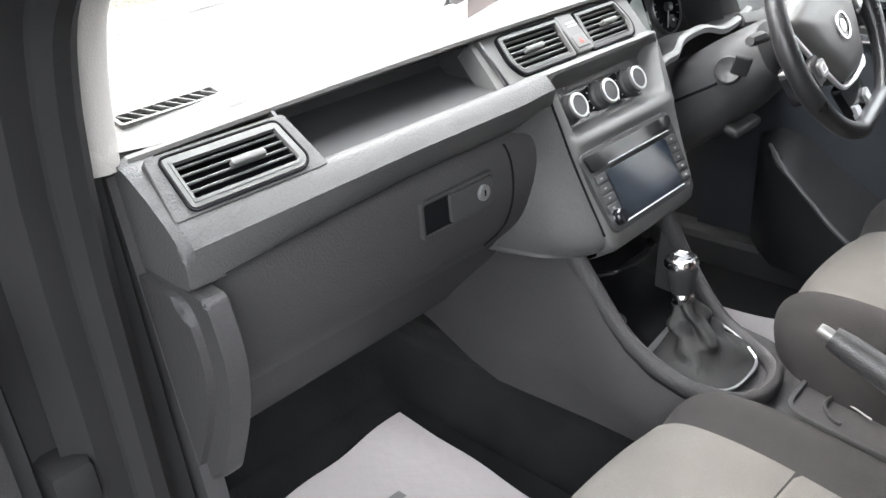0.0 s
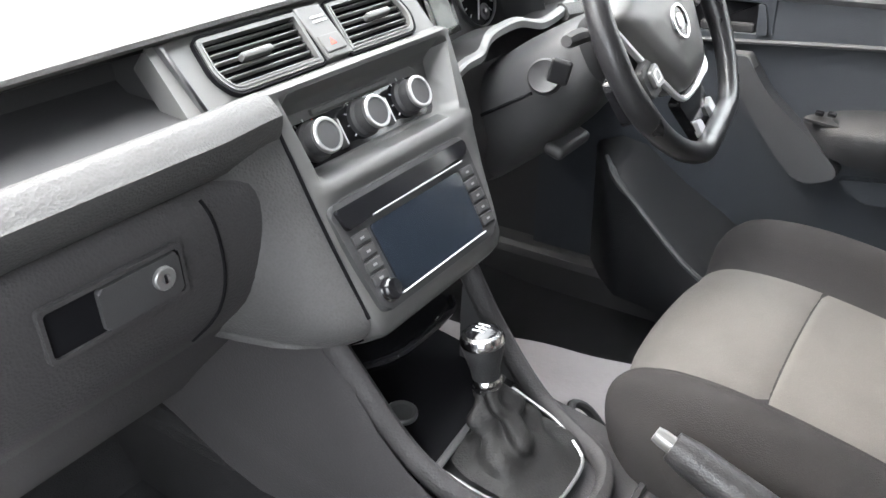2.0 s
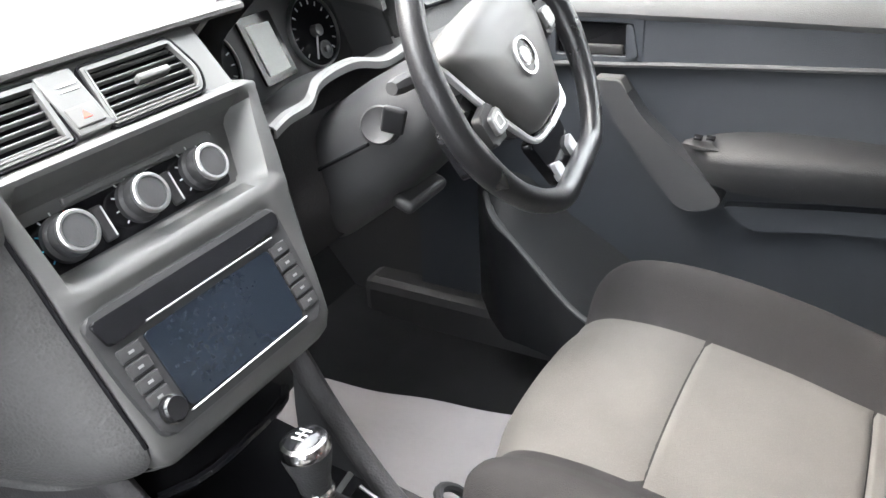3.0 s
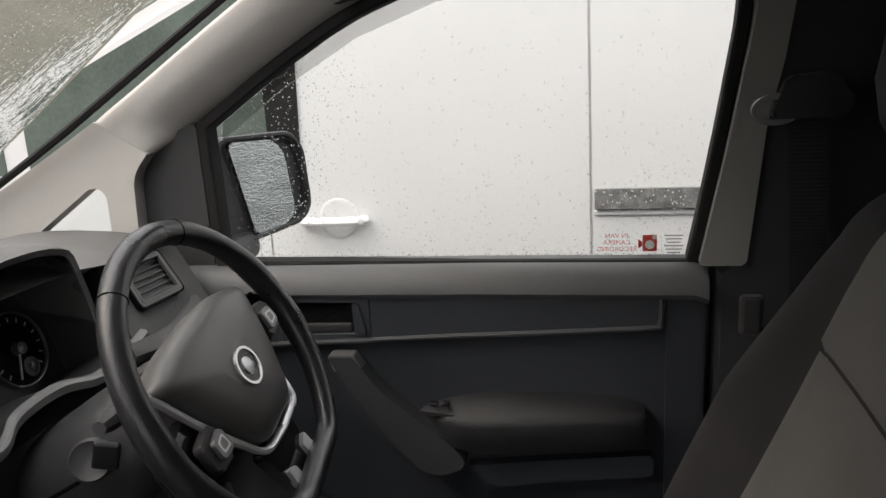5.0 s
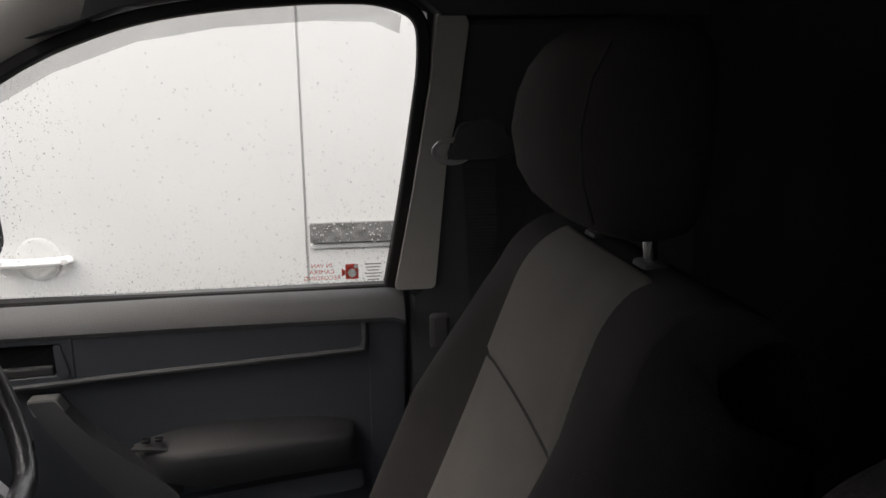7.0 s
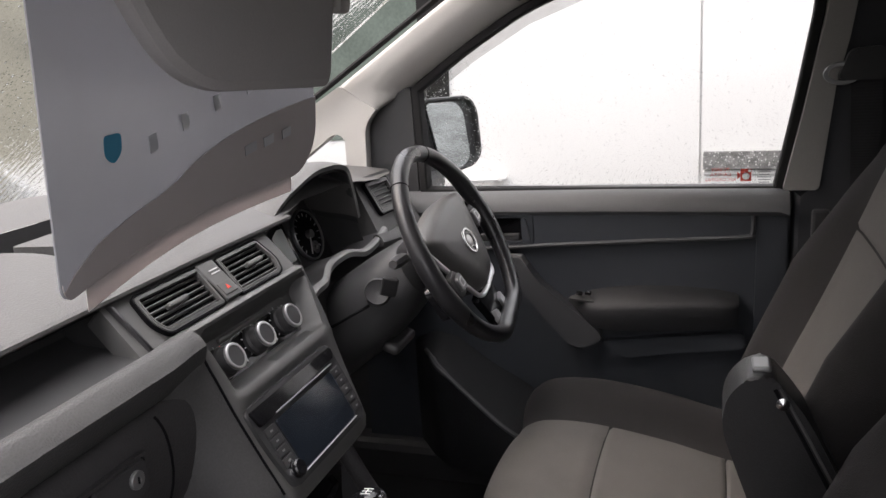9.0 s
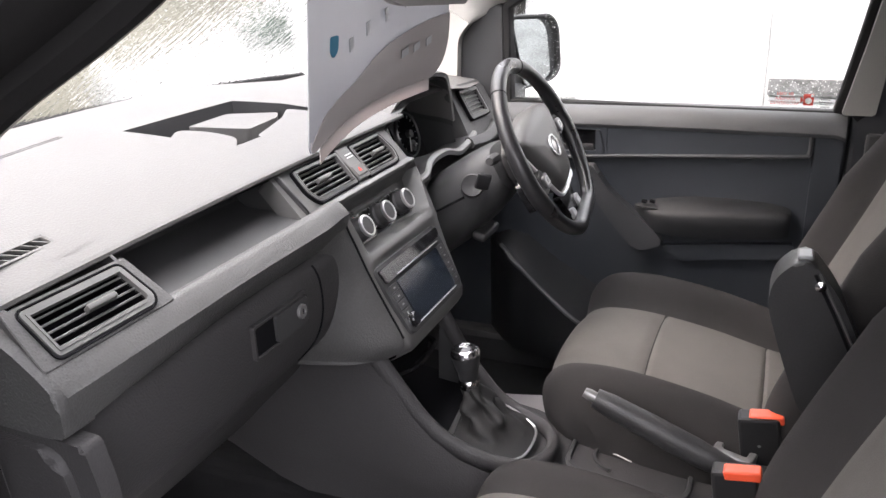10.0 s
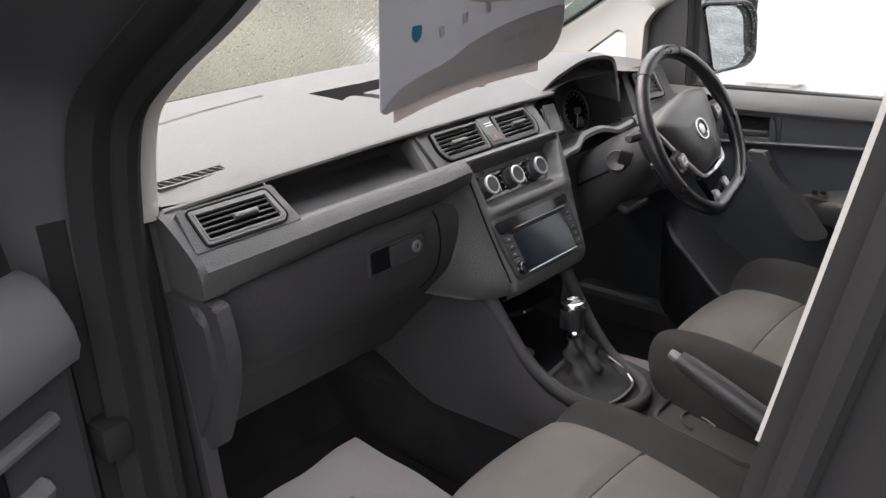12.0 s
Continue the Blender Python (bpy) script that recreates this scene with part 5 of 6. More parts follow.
sw_ = thing("steering_wheel", (0.4, 0.01, 1.165), "black leather three-spoke steering wheel with satin trim", "steering wheel")
wm_ = frame_at((0.402, 0.01, 1.152), (1, 0, 0), (0, 0.46, 0.888)) @ pose(0, 0, 0, 0, 0, 13)
R = 0.164
rim, rad = [], []
for k in range(72):
    a = 2 * math.pi * k / 72
    x, y = R * math.cos(a), R * math.sin(a)
    y = max(y, -R * 0.93)
    rim.append(wm_ @ Vector((x, y, 0)))
    thumb = math.exp(-((abs(math.degrees(math.atan2(y, abs(x)))) - 12) / 14) ** 2)
    rad.append(0.0138 + 0.002 * thumb)
part("rim", tube(rim, rad, 18, closed=True), WHEEL, sw_, "stitched leather rim")
for a in (-8, 188, 62, 118):
    p0 = wm_ @ Vector((R * math.cos(radians(a)), R * math.sin(radians(a)), 0))
    d = (wm_.to_3x3() @ Vector((-math.sin(radians(a)), math.cos(radians(a)), 0)))
    part("rim_seam", lathe([(0.0142, -0.0008), (0.0148, 0), (0.0142, 0.0008)], frame_at(p0, wm_.to_3x3() @ Vector((0, 0, 1)), wm_.to_3x3() @ Vector((math.cos(radians(a)), math.sin(radians(a)), 0))), 18), VOID, sw_)
PADM = wm_ @ Matrix.Translation((0, -0.006, -0.021))
padp = rpoly([(-0.114, 0.066), (-0.055, 0.077), (0.06, 0.074), (0.122, 0.055), (0.102, -0.008), (0.058, -0.081), (-0.032, -0.079), (-0.084, 0.0)], [0.014, 0.05, 0.05, 0.014, 0.03, 0.02, 0.02, 0.03], 6)
rows = [[PADM @ Vector((p[0] * k, p[1] * k, z)) for p in padp] for k, z in ((0.95, -0.02), (1.0, 0.0), (0.99, 0.012), (0.95, 0.02), (0.85, 0.0265), (0.6, 0.031), (0.3, 0.033))]
part("airbag_pad", loft(rows, True, True), HUBPAD, sw_, "moulded hub pad", 50)
part("hub_back", lathe([(0.05, -0.075), (0.07, -0.055), (0.075, -0.035), (0.06, -0.03)], wm_ @ Matrix.Translation((0, -0.01, 0)), 32), DARK, sw_)
em = PADM @ Matrix.Translation((0.004, 0.0, 0.0335))
e_ = part("emblem", lathe([(0.001, 0.001), (0.018, 0.0012), (0.019, 0.0)], em, 32), GLOSS, sw_, "round chrome-ringed emblem")
part("emblem_ring", lathe([(0.0185, 0.0), (0.019, 0.003), (0.022, 0.003), (0.0225, 0.0)], em, 36), CHROME, e_)
part("emblem_centre", lathe([(0.001, 0.0032), (0.006, 0.003), (0.0095, 0.0022), (0.0105, 0.001)], em, 28), SATIN, e_)
for s in (-1, 1):
    POD = wm_ @ Matrix.Translation((0.006, -0.016 + 0.01 * s, 0.004))
    sp = rpoly([(s * 0.07, 0.024 + 0.006 * s), (s * 0.158, 0.014 + 0.008 * s), (s * 0.16, -0.04 + 0.012 * s), (s * 0.07, -0.04)], 0.01)
    part("spoke", prism(sp, -0.03, -0.014, wm_, 0.004), GLOSS, sw_)
    pod = part("button_pod", prism(rpoly([(s * 0.094, 0.022), (s * 0.128, 0.018), (s * 0.13, -0.018), (s * 0.094, -0.02)], 0.006), -0.014, -0.003, POD, 0.004), DARK, sw_)
    part("button", prism(rpoly([(s * 0.096, 0.014), (s * 0.118, 0.011), (s * 0.12, -0.01), (s * 0.095, -0.012)], 0.004), -0.002, 0.0035, POD, 0.002), SATIN_DARK, pod)
    part("button_mark", ring(rpoly([(s * 0.1, 0.009), (s * 0.114, 0.007), (s * 0.115, -0.006), (s * 0.099, -0.007)], 0.003), rpoly([(s * 0.102, 0.007), (s * 0.112, 0.005), (s * 0.113, -0.004), (s * 0.101, -0.005)], 0.003), 0.003, 0.0042, POD, 0.0002), LIGHT_GREY, pod)
    trim = [(-0.113, 0.068, 0.006), (-0.108, 0.045, 0.011), (-0.09, 0.0, 0.013), (-0.064, -0.046, 0.013), (-0.036, -0.081, 0.012), (0.014, -0.09, 0.012)] if s < 0 else [(0.014, -0.09, 0.012), (0.058, -0.087, 0.012), (0.07, -0.072, 0.011), (0.09, -0.03, 0.004), (0.106, 0.0, 0.0)]
    n = 26
    thick = [0.003 + 0.0035 * math.sin(math.pi * i / (n - 1)) ** 0.7 for i in range(n)]
    if s < 0:
        thick = [max(h, 0.0062 if 3 < i < 12 else 0.0048 if i > 11 else 0.0) for i, h in enumerate(thick)]
    else:
        thick = [0.0048 if i < 6 else 0.0068 if i < 14 else max(0.002, 0.0068 - 0.0006 * (i - 13)) for i in range(n)]
    part("trim", tube([PADM @ Vector(p) for p in spline(trim, n)], thick, 8, flat=0.7), TRIM, sw_, "satin lower trim")
part("lower_spoke", prism(rpoly([(-0.045, -0.085), (0.045, -0.085), (0.032, -0.152), (-0.032, -0.152)], 0.008), -0.026, -0.012, wm_, 0.004), GLOSS, sw_)
for s in (-1, 1):
    part("spoke_trim", prism(rpoly([(s * 0.018, -0.128), (s * 0.034, -0.122), (s * 0.036, -0.145), (s * 0.018, -0.15)], 0.003), -0.014, -0.006, wm_, 0.002), TRIM, sw_)


# ---- centre console, gear lever, handbrake ----
con = thing("centre_console", (0, -0.1, 0.5), "dark grey centre console with an open tray", "centre console")
solo("floor_tunnel", rbox((0, 0.1, 0.58), (0.2, 1.15, 0.2), 0.03, 3), CARPET, "black carpeted tunnel under the console", "floor tunnel", "structure")
# its side skin: y, top edge, foot
SKIN = ((-0.125, 0.768, 0.68), (-0.1, 0.777, 0.684), (-0.05, 0.792, 0.689), (-0.01, 0.812, 0.692), (0.03, 0.838, 0.694), (0.06, 0.868, 0.694), (0.085, 0.905, 0.694), (0.112, 0.949, 0.693), (0.15, 0.951, 0.693),
        (0.2, 0.953, 0.693), (0.25, 0.956, 0.694), (0.3, 0.958, 0.712), (0.38, 0.96, 0.757), (0.46, 0.96, 0.79))
rows = []
for y, top_z, foot in SKIN:
    row = []
    for k in range(17):
        t = k / 16
        z = top_z + (foot - top_z) * t
        proud = 0.006 * max(0.0, min(1.0, (0.27 - y - 0.35 * max(0.0, z - 0.83)) / 0.03)) * max(0.0, min(1.0, (z - 0.70 - 0.25 * max(0.0, y)) / 0.04))
        x = -0.124 - 0.05 * max(0.0, y - 0.11) + 0.07 * max(0.0, -y / 0.125) ** 2 - 0.006 * math.sin(math.pi * t) - proud
        row.append((x, y, z))
    rows.append(row)
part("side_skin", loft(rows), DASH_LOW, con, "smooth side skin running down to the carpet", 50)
RIM = spline([(-0.125, 0.116, 0.955), (-0.119, 0.085, 0.905), (-0.1145, 0.05, 0.856), (-0.111, 0.01, 0.823), (-0.1, -0.04, 0.797), (-0.075, -0.09, 0.78), (-0.035, -0.113, 0.774), (0.01, -0.114, 0.773), (0.045, -0.095, 0.775), (0.067, -0.05, 0.779), (0.08, -0.005, 0.793), (0.086, 0.035, 0.83), (0.087, 0.07, 0.88), (0.087, 0.1, 0.935)], 70)
part("rim", tube([tuple(p) for p in RIM], 0.0105, 12, flat=1.35, up=(0, 0, 1)), DASH_LOW, con, "rounded rim sweeping round the gear lever")
part("inner_wall", loft([[tuple(p + np.array((0.006 * (1 if p[0] < 0 else -1), 0.0, 0.0))), (p[0] * 0.9, p[1] + 0.004, max(0.745, p[2] - 0.06)), (p[0] * 0.85, p[1] + 0.006, 0.735)] for p in RIM]), DARK, con)
part("rear_skin", loft([[tuple(p), (p[0] * 1.04, p[1] - 0.004, p[2] - 0.02), (p[0] * 1.06, p[1] - 0.008, 0.7), (p[0] * 1.06, p[1] - 0.008, 0.62)] for p in RIM[26:]]), DASH_LOW, con)
# tray and shelf take the recess black in place of the shade in them
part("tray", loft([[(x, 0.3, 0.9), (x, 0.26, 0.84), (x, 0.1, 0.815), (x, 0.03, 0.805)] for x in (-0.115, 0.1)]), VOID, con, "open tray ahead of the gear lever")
part("shelf_lip", tube(spline([(-0.1, 0.1, 0.912), (-0.05, 0.088, 0.905), (0.05, 0.1, 0.893), (0.09, 0.125, 0.882)], 10), 0.005, 8), GLOSS, con, "glossy shelf edge under the radio")
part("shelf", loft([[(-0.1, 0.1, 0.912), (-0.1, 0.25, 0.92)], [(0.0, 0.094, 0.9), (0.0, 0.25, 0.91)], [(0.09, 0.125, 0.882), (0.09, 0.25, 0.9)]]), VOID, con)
part("socket", lathe([(0.012, 0), (0.016, 0.002), (0.018, 0.0), (0.018, -0.01), (0.001, -0.01)], frame_at((-0.045, 0.1, 0.818), (1, 0, 0), (0, 1, 0.1)), 24), SATIN_DARK, con, "power socket")
part("tunnel", loft([[(-0.11, y, z), (-0.06, y, z + 0.006), (0.06, y, z + 0.006), (0.11, y, z)] for y, z in ((0.06, 0.785), (-0.06, 0.768), (-0.12, 0.752), (-0.3, 0.728), (-0.46, 0.72))]), DASH_LOW, con)
cupm = frame_at((0.035, -0.235, 0.744), (1, 0, 0), (0, 1, 0.12))
cup = part("cup_tray", ring(rpoly([(-0.055, -0.09), (0.06, -0.09), (0.06, 0.1), (-0.055, 0.1)], 0.03, 6), rpoly([(-0.047, -0.082), (0.052, -0.082), (0.052, 0.092), (-0.047, 0.092)], 0.028, 6), -0.02, 0.006, cupm, 0.003), DARK, con, "oval cup tray")
part("cup_floor", prism(rpoly([(-0.05, -0.085), (0.055, -0.085), (0.055, 0.095), (-0.05, 0.095)], 0.03, 6), -0.01, -0.004, cupm), VOID, cup)
part("cup_ring", tube([cupm @ Vector((0.0 + 0.03 * math.cos(a), 0.03 + 0.03 * math.sin(a), 0.003)) for a in [math.pi * k / 12 for k in range(13)]], 0.003, 6), DARK, cup)

part("tray_trim", tube(spline([(0.052, -0.182, 0.752), (0.046, -0.206, 0.752), (0.036, -0.232, 0.751)], 8), 0.0013, 6), SATIN_DARK, cup, "bright trim line")

gear = thing("gear_lever", (0, 0.0, 0.77), "gear lever with a chrome-topped knob and leather gaiter", "gear lever")
GS = rpoly([(-0.086, 0.03), (0.082, 0.05), (0.07, -0.04), (0.036, -0.092), (-0.048, -0.094), (-0.086, -0.055)], [0.012, 0.012, 0.03, 0.02, 0.02, 0.03], 5)
gsm = frame_at((0.0, 0.0, 0.797), (1, 0, 0), (0, 1, 0.2))
part("surround", prism(GS, -0.03, -0.012, gsm), DARK, gear)
part("front_bar", tube([gsm @ Vector(p) for p in ((-0.084, 0.028, 0.004), (0.0, 0.037, 0.0), (0.08, 0.046, 0.0))], 0.0045, 8, flat=0.7), SATIN_DARK, gear, "grey bar ahead of the gaiter")
U = spline([(0.072, 0.03, 0.0), (0.062, -0.03, 0.0), (0.046, -0.062, 0.0), (0.024, -0.0845, 0.0), (-0.036, -0.0865, 0.0), (-0.066, -0.07, 0.0), (-0.078, -0.03, 0.0), (-0.08, 0.02, 0.0)], 40)
part("surround_trim", tube([gsm @ Vector(p) for p in U], 0.0022, 8, flat=0.8, up=(0, 0, 1)), SATIN_DARK, gear, "grey gaiter frame")
# brighter stretch over the same frame, added as its glint
part("frame_glint", tube([gsm @ (Vector(p) + Vector((0, 0, 0.0006))) for p in U[11:16]], 0.0024, 8, flat=0.8, up=(0, 0, 1)), SATIN, gear, "glint laid on a corner of the gaiter frame")
gait = []
for i in range(19):
    t = i / 18
    o = Vector((-0.006, -0.022, 0.792)).lerp(Vector((0.0, 0.018, 0.862)), t)
    row = []
    for k in range(40):
        a = 2 * math.pi * k / 40
        r0 = Vector((0.064 * math.copysign(abs(math.cos(a)) ** 0.6, math.cos(a)), 0.062 * math.copysign(abs(math.sin(a)) ** 0.6, math.sin(a)), 0.22 * 0.06 * math.sin(a)))
        r1 = Vector((0.014 * math.cos(a), 0.014 * math.sin(a), 0))
        fold = 0.009 * math.sin(a * 4 + t * 6) * math.sin(math.pi * t) + 0.006 * math.sin(a * 3 - t * 11) * math.sin(math.pi * t)
        r = r0.lerp(r1, t ** 0.42)
        row.append(o + r * (1 + fold / max(0.012, r.length)))
    gait.append(row)
part("gaiter", loft(gait, True), GAITER, gear, "creased black leather gaiter", 60)
km = frame_at((0, 0.02, 0.862), (1, 0, 0), (0, 1, -0.1))
part("collar", lathe([(0.0155, -0.006), (0.017, 0.0), (0.0165, 0.006), (0.014, 0.009)], km, 28), CHROME, gear, "chrome collar")
part("knob", lathe([(0.0145, 0.006), (0.016, 0.02), (0.02, 0.035), (0.0225, 0.046), (0.0225, 0.053), (0.02, 0.058)], km, 32), LEATHER, gear)
kt = part("knob_cap", lathe([(0.023, 0.05), (0.0235, 0.054), (0.021, 0.06), (0.012, 0.0645), (0.001, 0.0655)], km, 32), CHROME, gear, "chrome cap with the shift pattern")
part("cap_inlay", lathe([(0.0175, 0.0625), (0.012, 0.0652), (0.001, 0.0662)], km, 28), GLOSS, kt)
for k, (x, y, a, w) in enumerate(((-0.006, 0, 0, 0.013), (0, 0, 0, 0.013), (0.006, 0, 0, 0.013), (0, 0, 90, 0.013))):
    part("pattern_bar", rbox((x, y, 0.0658), (0.0016, w, 0.0012), 0, 1, km, (0, 0, a)), PRINT_PALE, kt)

hb = thing("handbrake", (-0.01, -0.35, 0.75), "black plastic handbrake lever, raised", "handbrake")
a0, a1 = Vector((-0.008, -0.4, 0.79)), Vector((-0.006, -0.164, 0.885))
part("grip", tube([a0.lerp(a1, t) for t in (0, 0.15, 0.3, 0.6, 0.85, 0.93)], [0.014, 0.017, 0.02, 0.0195, 0.0175, 0.0145], 16, flat=1.15), LEATHER, hb)
part("button", tube([a0.lerp(a1, 0.92), a0.lerp(a1, 0.97), a0.lerp(a1, 1.0)], [0.0085, 0.0085, 0.007], 14), SATIN_DARK, hb, "release button")
part("bracket", rbox((0.0, -0.415, 0.765), (0.05, 0.09, 0.07), 0.008), DARK, hb)
br = thing("seat_bracket", (0.03, -0.42, 0.74), "grey metal armrest bracket between the seats", "bracket")
part("plate", ring(rpoly([(-0.045, -0.03), (0.045, -0.03), (0.045, 0.03), (-0.045, 0.03)], 0.01), rpoly([(-0.03, -0.018), (0.03, -0.018), (0.03, 0.018), (-0.03, 0.018)], 0.008), -0.03, 0.0, frame_at((0.07, -0.385, 0.8), (0.9, -0.2, 0), (0.2, 0.9, 0.1)), 0.003), SATIN_DARK, br)
part("foot", rbox((0.1, -0.44, 0.79), (0.05, 0.06, 0.09), 0.01), SATIN_DARK, br)
part("side_plate", rbox((-0.03, -0.44, 0.755), (0.06, 0.1, 0.07), 0.01), SATIN_DARK, br)
for x, y, z in ((-0.055, -0.415, 0.77), (0.07, -0.36, 0.775)):
    part("bolt", lathe([(0.008, 0), (0.008, 0.004), (0.001, 0.005)], frame_at((x, y, z), (1, 0, 0), (0, 1, 0)), 12), SATIN, br)

ar = thing("armrest", (0.05, -0.5, 0.85), "black padded centre armrest folded upright, with a chrome latch", "armrest")
AR = rpoly([(-0.398, 1.05), (-0.404, 1.088), (-0.43, 1.113), (-0.449, 1.113), (-0.484, 1.07), (-0.535, 0.965), (-0.6, 0.84), (-0.55, 0.79), (-0.46, 0.88), (-0.425, 0.97)], [0.03, 0.02, 0.01, 0.012, 0.03, 0.04, 0.03, 0.03, 0.05, 0.05], 4)
mid = [(y, z) for y, z in AR]
part("body", join(side_plate(mid, 0.05, 0.018, 0.012), side_plate(mid, 0.05, 0.082, 0.012)), LEATHER, ar)
part("lid_gap", tube([(0.0175, -0.452, 1.098), (0.017, -0.48, 1.045), (0.017, -0.53, 0.945), (0.017, -0.575, 0.86)], 0.0022, 6), VOID, ar)
part("lid_edge", tube([(0.0165, -0.457, 1.1), (0.016, -0.486, 1.046), (0.016, -0.536, 0.946), (0.016, -0.58, 0.862)], 0.0016, 6), SATIN_DARK, ar)
lt = part("latch", rbox((0.046, -0.439, 1.114), (0.034, 0.02, 0.007), 0.003, 2, None, (-4, 0, 0)), SATIN_DARK, ar, "chrome latch")
part("latch_pin", lathe([(0.007, -0.004), (0.007, 0.004), (0.001, 0.006)], frame_at((0.018, -0.46, 1.083), (0, -1, 0.3), (0, 0.3, 1)), 14), CHROME, lt)


def buckle(x, y, z, lean, label):
    b = thing("seat_belt_buckle", (x, y, z - 0.12), label, "buckle", "seat belt buckles")
    part("casing", rbox((x, y + 0.004, z - 0.052), (0.032, 0.058, 0.105), 0.005, 2, None, (-8, lean, 0)), BUCKLE, b)
    part("release_mark", lathe([(0.0025, 0), (0.002, 0.0006), (0.0005, 0.0008)], frame_at((x - 0.0165, y + 0.006, z - 0.045), (0, 1, 0), (0, 0, 1)), 12), SATIN_DARK, b)
    part("button", rbox((x - 0.002, y, z - 0.003), (0.024, 0.048, 0.014), 0.003, 2, None, (-8, lean, 0)), RED, b, "orange-red release button")
    part("stalk", tube([(x + lean * 0.0004, y - 0.02, z - 0.07), (x + lean * 0.001, y - 0.035, z - 0.14), (x + lean * 0.001, y - 0.05, z - 0.2)], 0.009, 8), DARK, b)


buckle(-0.071, -0.392, 0.846, 3, "black buckle with an orange-red button beside the handbrake")
buckle(0.066, -0.417, 0.856, -3, "black buckle with an orange-red button beside the driver's seat")


# ---- seats ----
def build_seat(cx, bolster, nose=0.0):
    """bolster: the right-hand edge of the cushion, as share of the half width and depth; nose: how far its front is set back."""
    s = thing("seat", (cx, -0.3, 0.5), "two-tone grey fabric front seat with dark side bolsters", "seat", "front seats")
    W = 0.257
    path = spline([(-0.055, 0.6), (-0.038, 0.68), (-0.035, 0.745), (-0.046, 0.793), (-0.08, 0.823), (-0.14, 0.832), (-0.22, 0.827), (-0.32, 0.81), (-0.42, 0.785), (-0.52, 0.77)], 55)
    lat = spline([(-0.93, 0.2), (-0.985, 0.12), (-0.995, 0.07), (-0.965, 0.006), (-0.89, -0.034), (-0.77, -0.042), (-0.52, 0.004), (-0.28, 0.001), (0, 0.0), (0.28, 0.001), (0.52, 0.002)] + bolster, 65)

    def point(pth, i, u, d, wid, lift=0.0, yback=0.0):
        p = pth[i]
        a, b = pth[max(0, i - 1)], pth[min(len(pth) - 1, i + 1)]
        ty, tz = b[0] - a[0], b[1] - a[1]
        ln = math.hypot(ty, tz)
        ny, nz = tz / ln, -ty / ln
        if nz < 0 and abs(nz) > abs(ny) or ny < 0 and abs(ny) >= abs(nz) and pth is path:
            pass
        return (cx + u * wid, p[0] + ny * (lift - d) + yback, p[1] + nz * (lift - d))

    def calm(i, d):
        """Bolsters fade out over the nose of the cushion."""
        k = max(0.0, min(1.0, (i - 12) / 14))
        return d * (0.15 + 0.85 * k * k * (3 - 2 * k)) if d < 0 else d * (0.5 if i < 8 else 1)

    def lat_at(i, u):
        """Depth of the lateral profile at a share u of the half width."""
        return calm(i, float(np.interp(u, [q[0] for q in lat[10:-10]], [q[1] for q in lat[10:-10]])))

    def width(i):
        return W * (1 - 0.04 * max(0, 1 - i / 14) ** 2)

    def back_of(i, u):
        return -(0.045 * u * u + 0.075 * u ** 6) * max(0.0, 1 - i / 44) ** 0.8 - nose * max(0.0, 1 - i / 40)

    rows = [[point(path, i, u, calm(i, d), width(i), 0, back_of(i, u)) for u, d in lat] for i in range(55)]
    cush = part("cushion", loft(rows), FABRIC_DARK, s, "seat cushion with dark bolsters", 60)

    def insert(depth, name, pth, wid_of, i0, i1, half, extra, lift=0.006, vee=0.0, vee_end=0, parent=None, label="", flare=0.0):
        n, m = 34, 25
        grid = []
        for a in range(n):
            row = []
            for b in range(m):
                g = max(0.0, 1 - a / (n - 1))
                u = -half + (2 * half + flare * g ** 4) * b / (m - 1)
                k0, k1 = i0 + (vee * (1 - abs(u) / half) if vee_end == -1 else 0), i1 + (vee * (1 - abs(u) / half) if vee_end == 1 else 0)
                t = k0 + (k1 - k0) * a / (n - 1)
                i = int(min(t, len(pth) - 2))
                f = t - i
                e = min(a, n - 1 - a) / 1.2
                e2 = min(b, m - 1 - b) / 1.2
                roll = lift * math.sqrt(min(1, e)) * math.sqrt(min(1, e2)) - 0.0006
                p0 = point(pth, i, u, depth(i, u), wid_of(i), roll, extra(i, u))
                p1 = point(pth, i + 1, u, depth(i + 1, u), wid_of(i + 1), roll, extra(i + 1, u))
                row.append(tuple(x * (1 - f) + y * f for x, y in zip(p0, p1)))
            grid.append(row)
        return part(name, loft(grid), FABRIC, parent, label, 60)

    insert(lat_at, "front_insert", path, width, 6, 36.0, 0.51, back_of, flare=0.3, parent=cush, label="lighter grey front panel")
    insert(lat_at, "rear_insert", path, width, 36.02, 47.5, 0.51, back_of, parent=cush, label="lighter grey centre panel")
    insert(lat_at, "back_insert", path, width, 47.52, 53.0, 0.51, back_of, parent=cush)
    part("base", rbox((cx, -0.3, 0.6), (0.4, 0.38, 0.1), 0.02), DARK, s)
    for k in (-1, 1):
        part("rail", rbox((cx + 0.17 * k, -0.28, 0.525), (0.04, 0.5, 0.05), 0.006), DARK, s)
    part("side_cover", rbox((cx - math.copysign(0.245, cx), -0.32, 0.66), (0.03, 0.4, 0.12), 0.014, 3), DARK, s)

    # backrest, leaning back
    bp = spline([(-0.452, 0.79), (-0.465, 0.865), (-0.494, 0.945), (-0.53, 1.03), (-0.562, 1.11), (-0.588, 1.18), (-0.609, 1.24), (-0.63, 1.286), (-0.662, 1.314), (-0.705, 1.318), (-0.75, 1.285), (-0.775, 1.19), (-0.755, 1.0), (-0.71, 0.8)], 61)
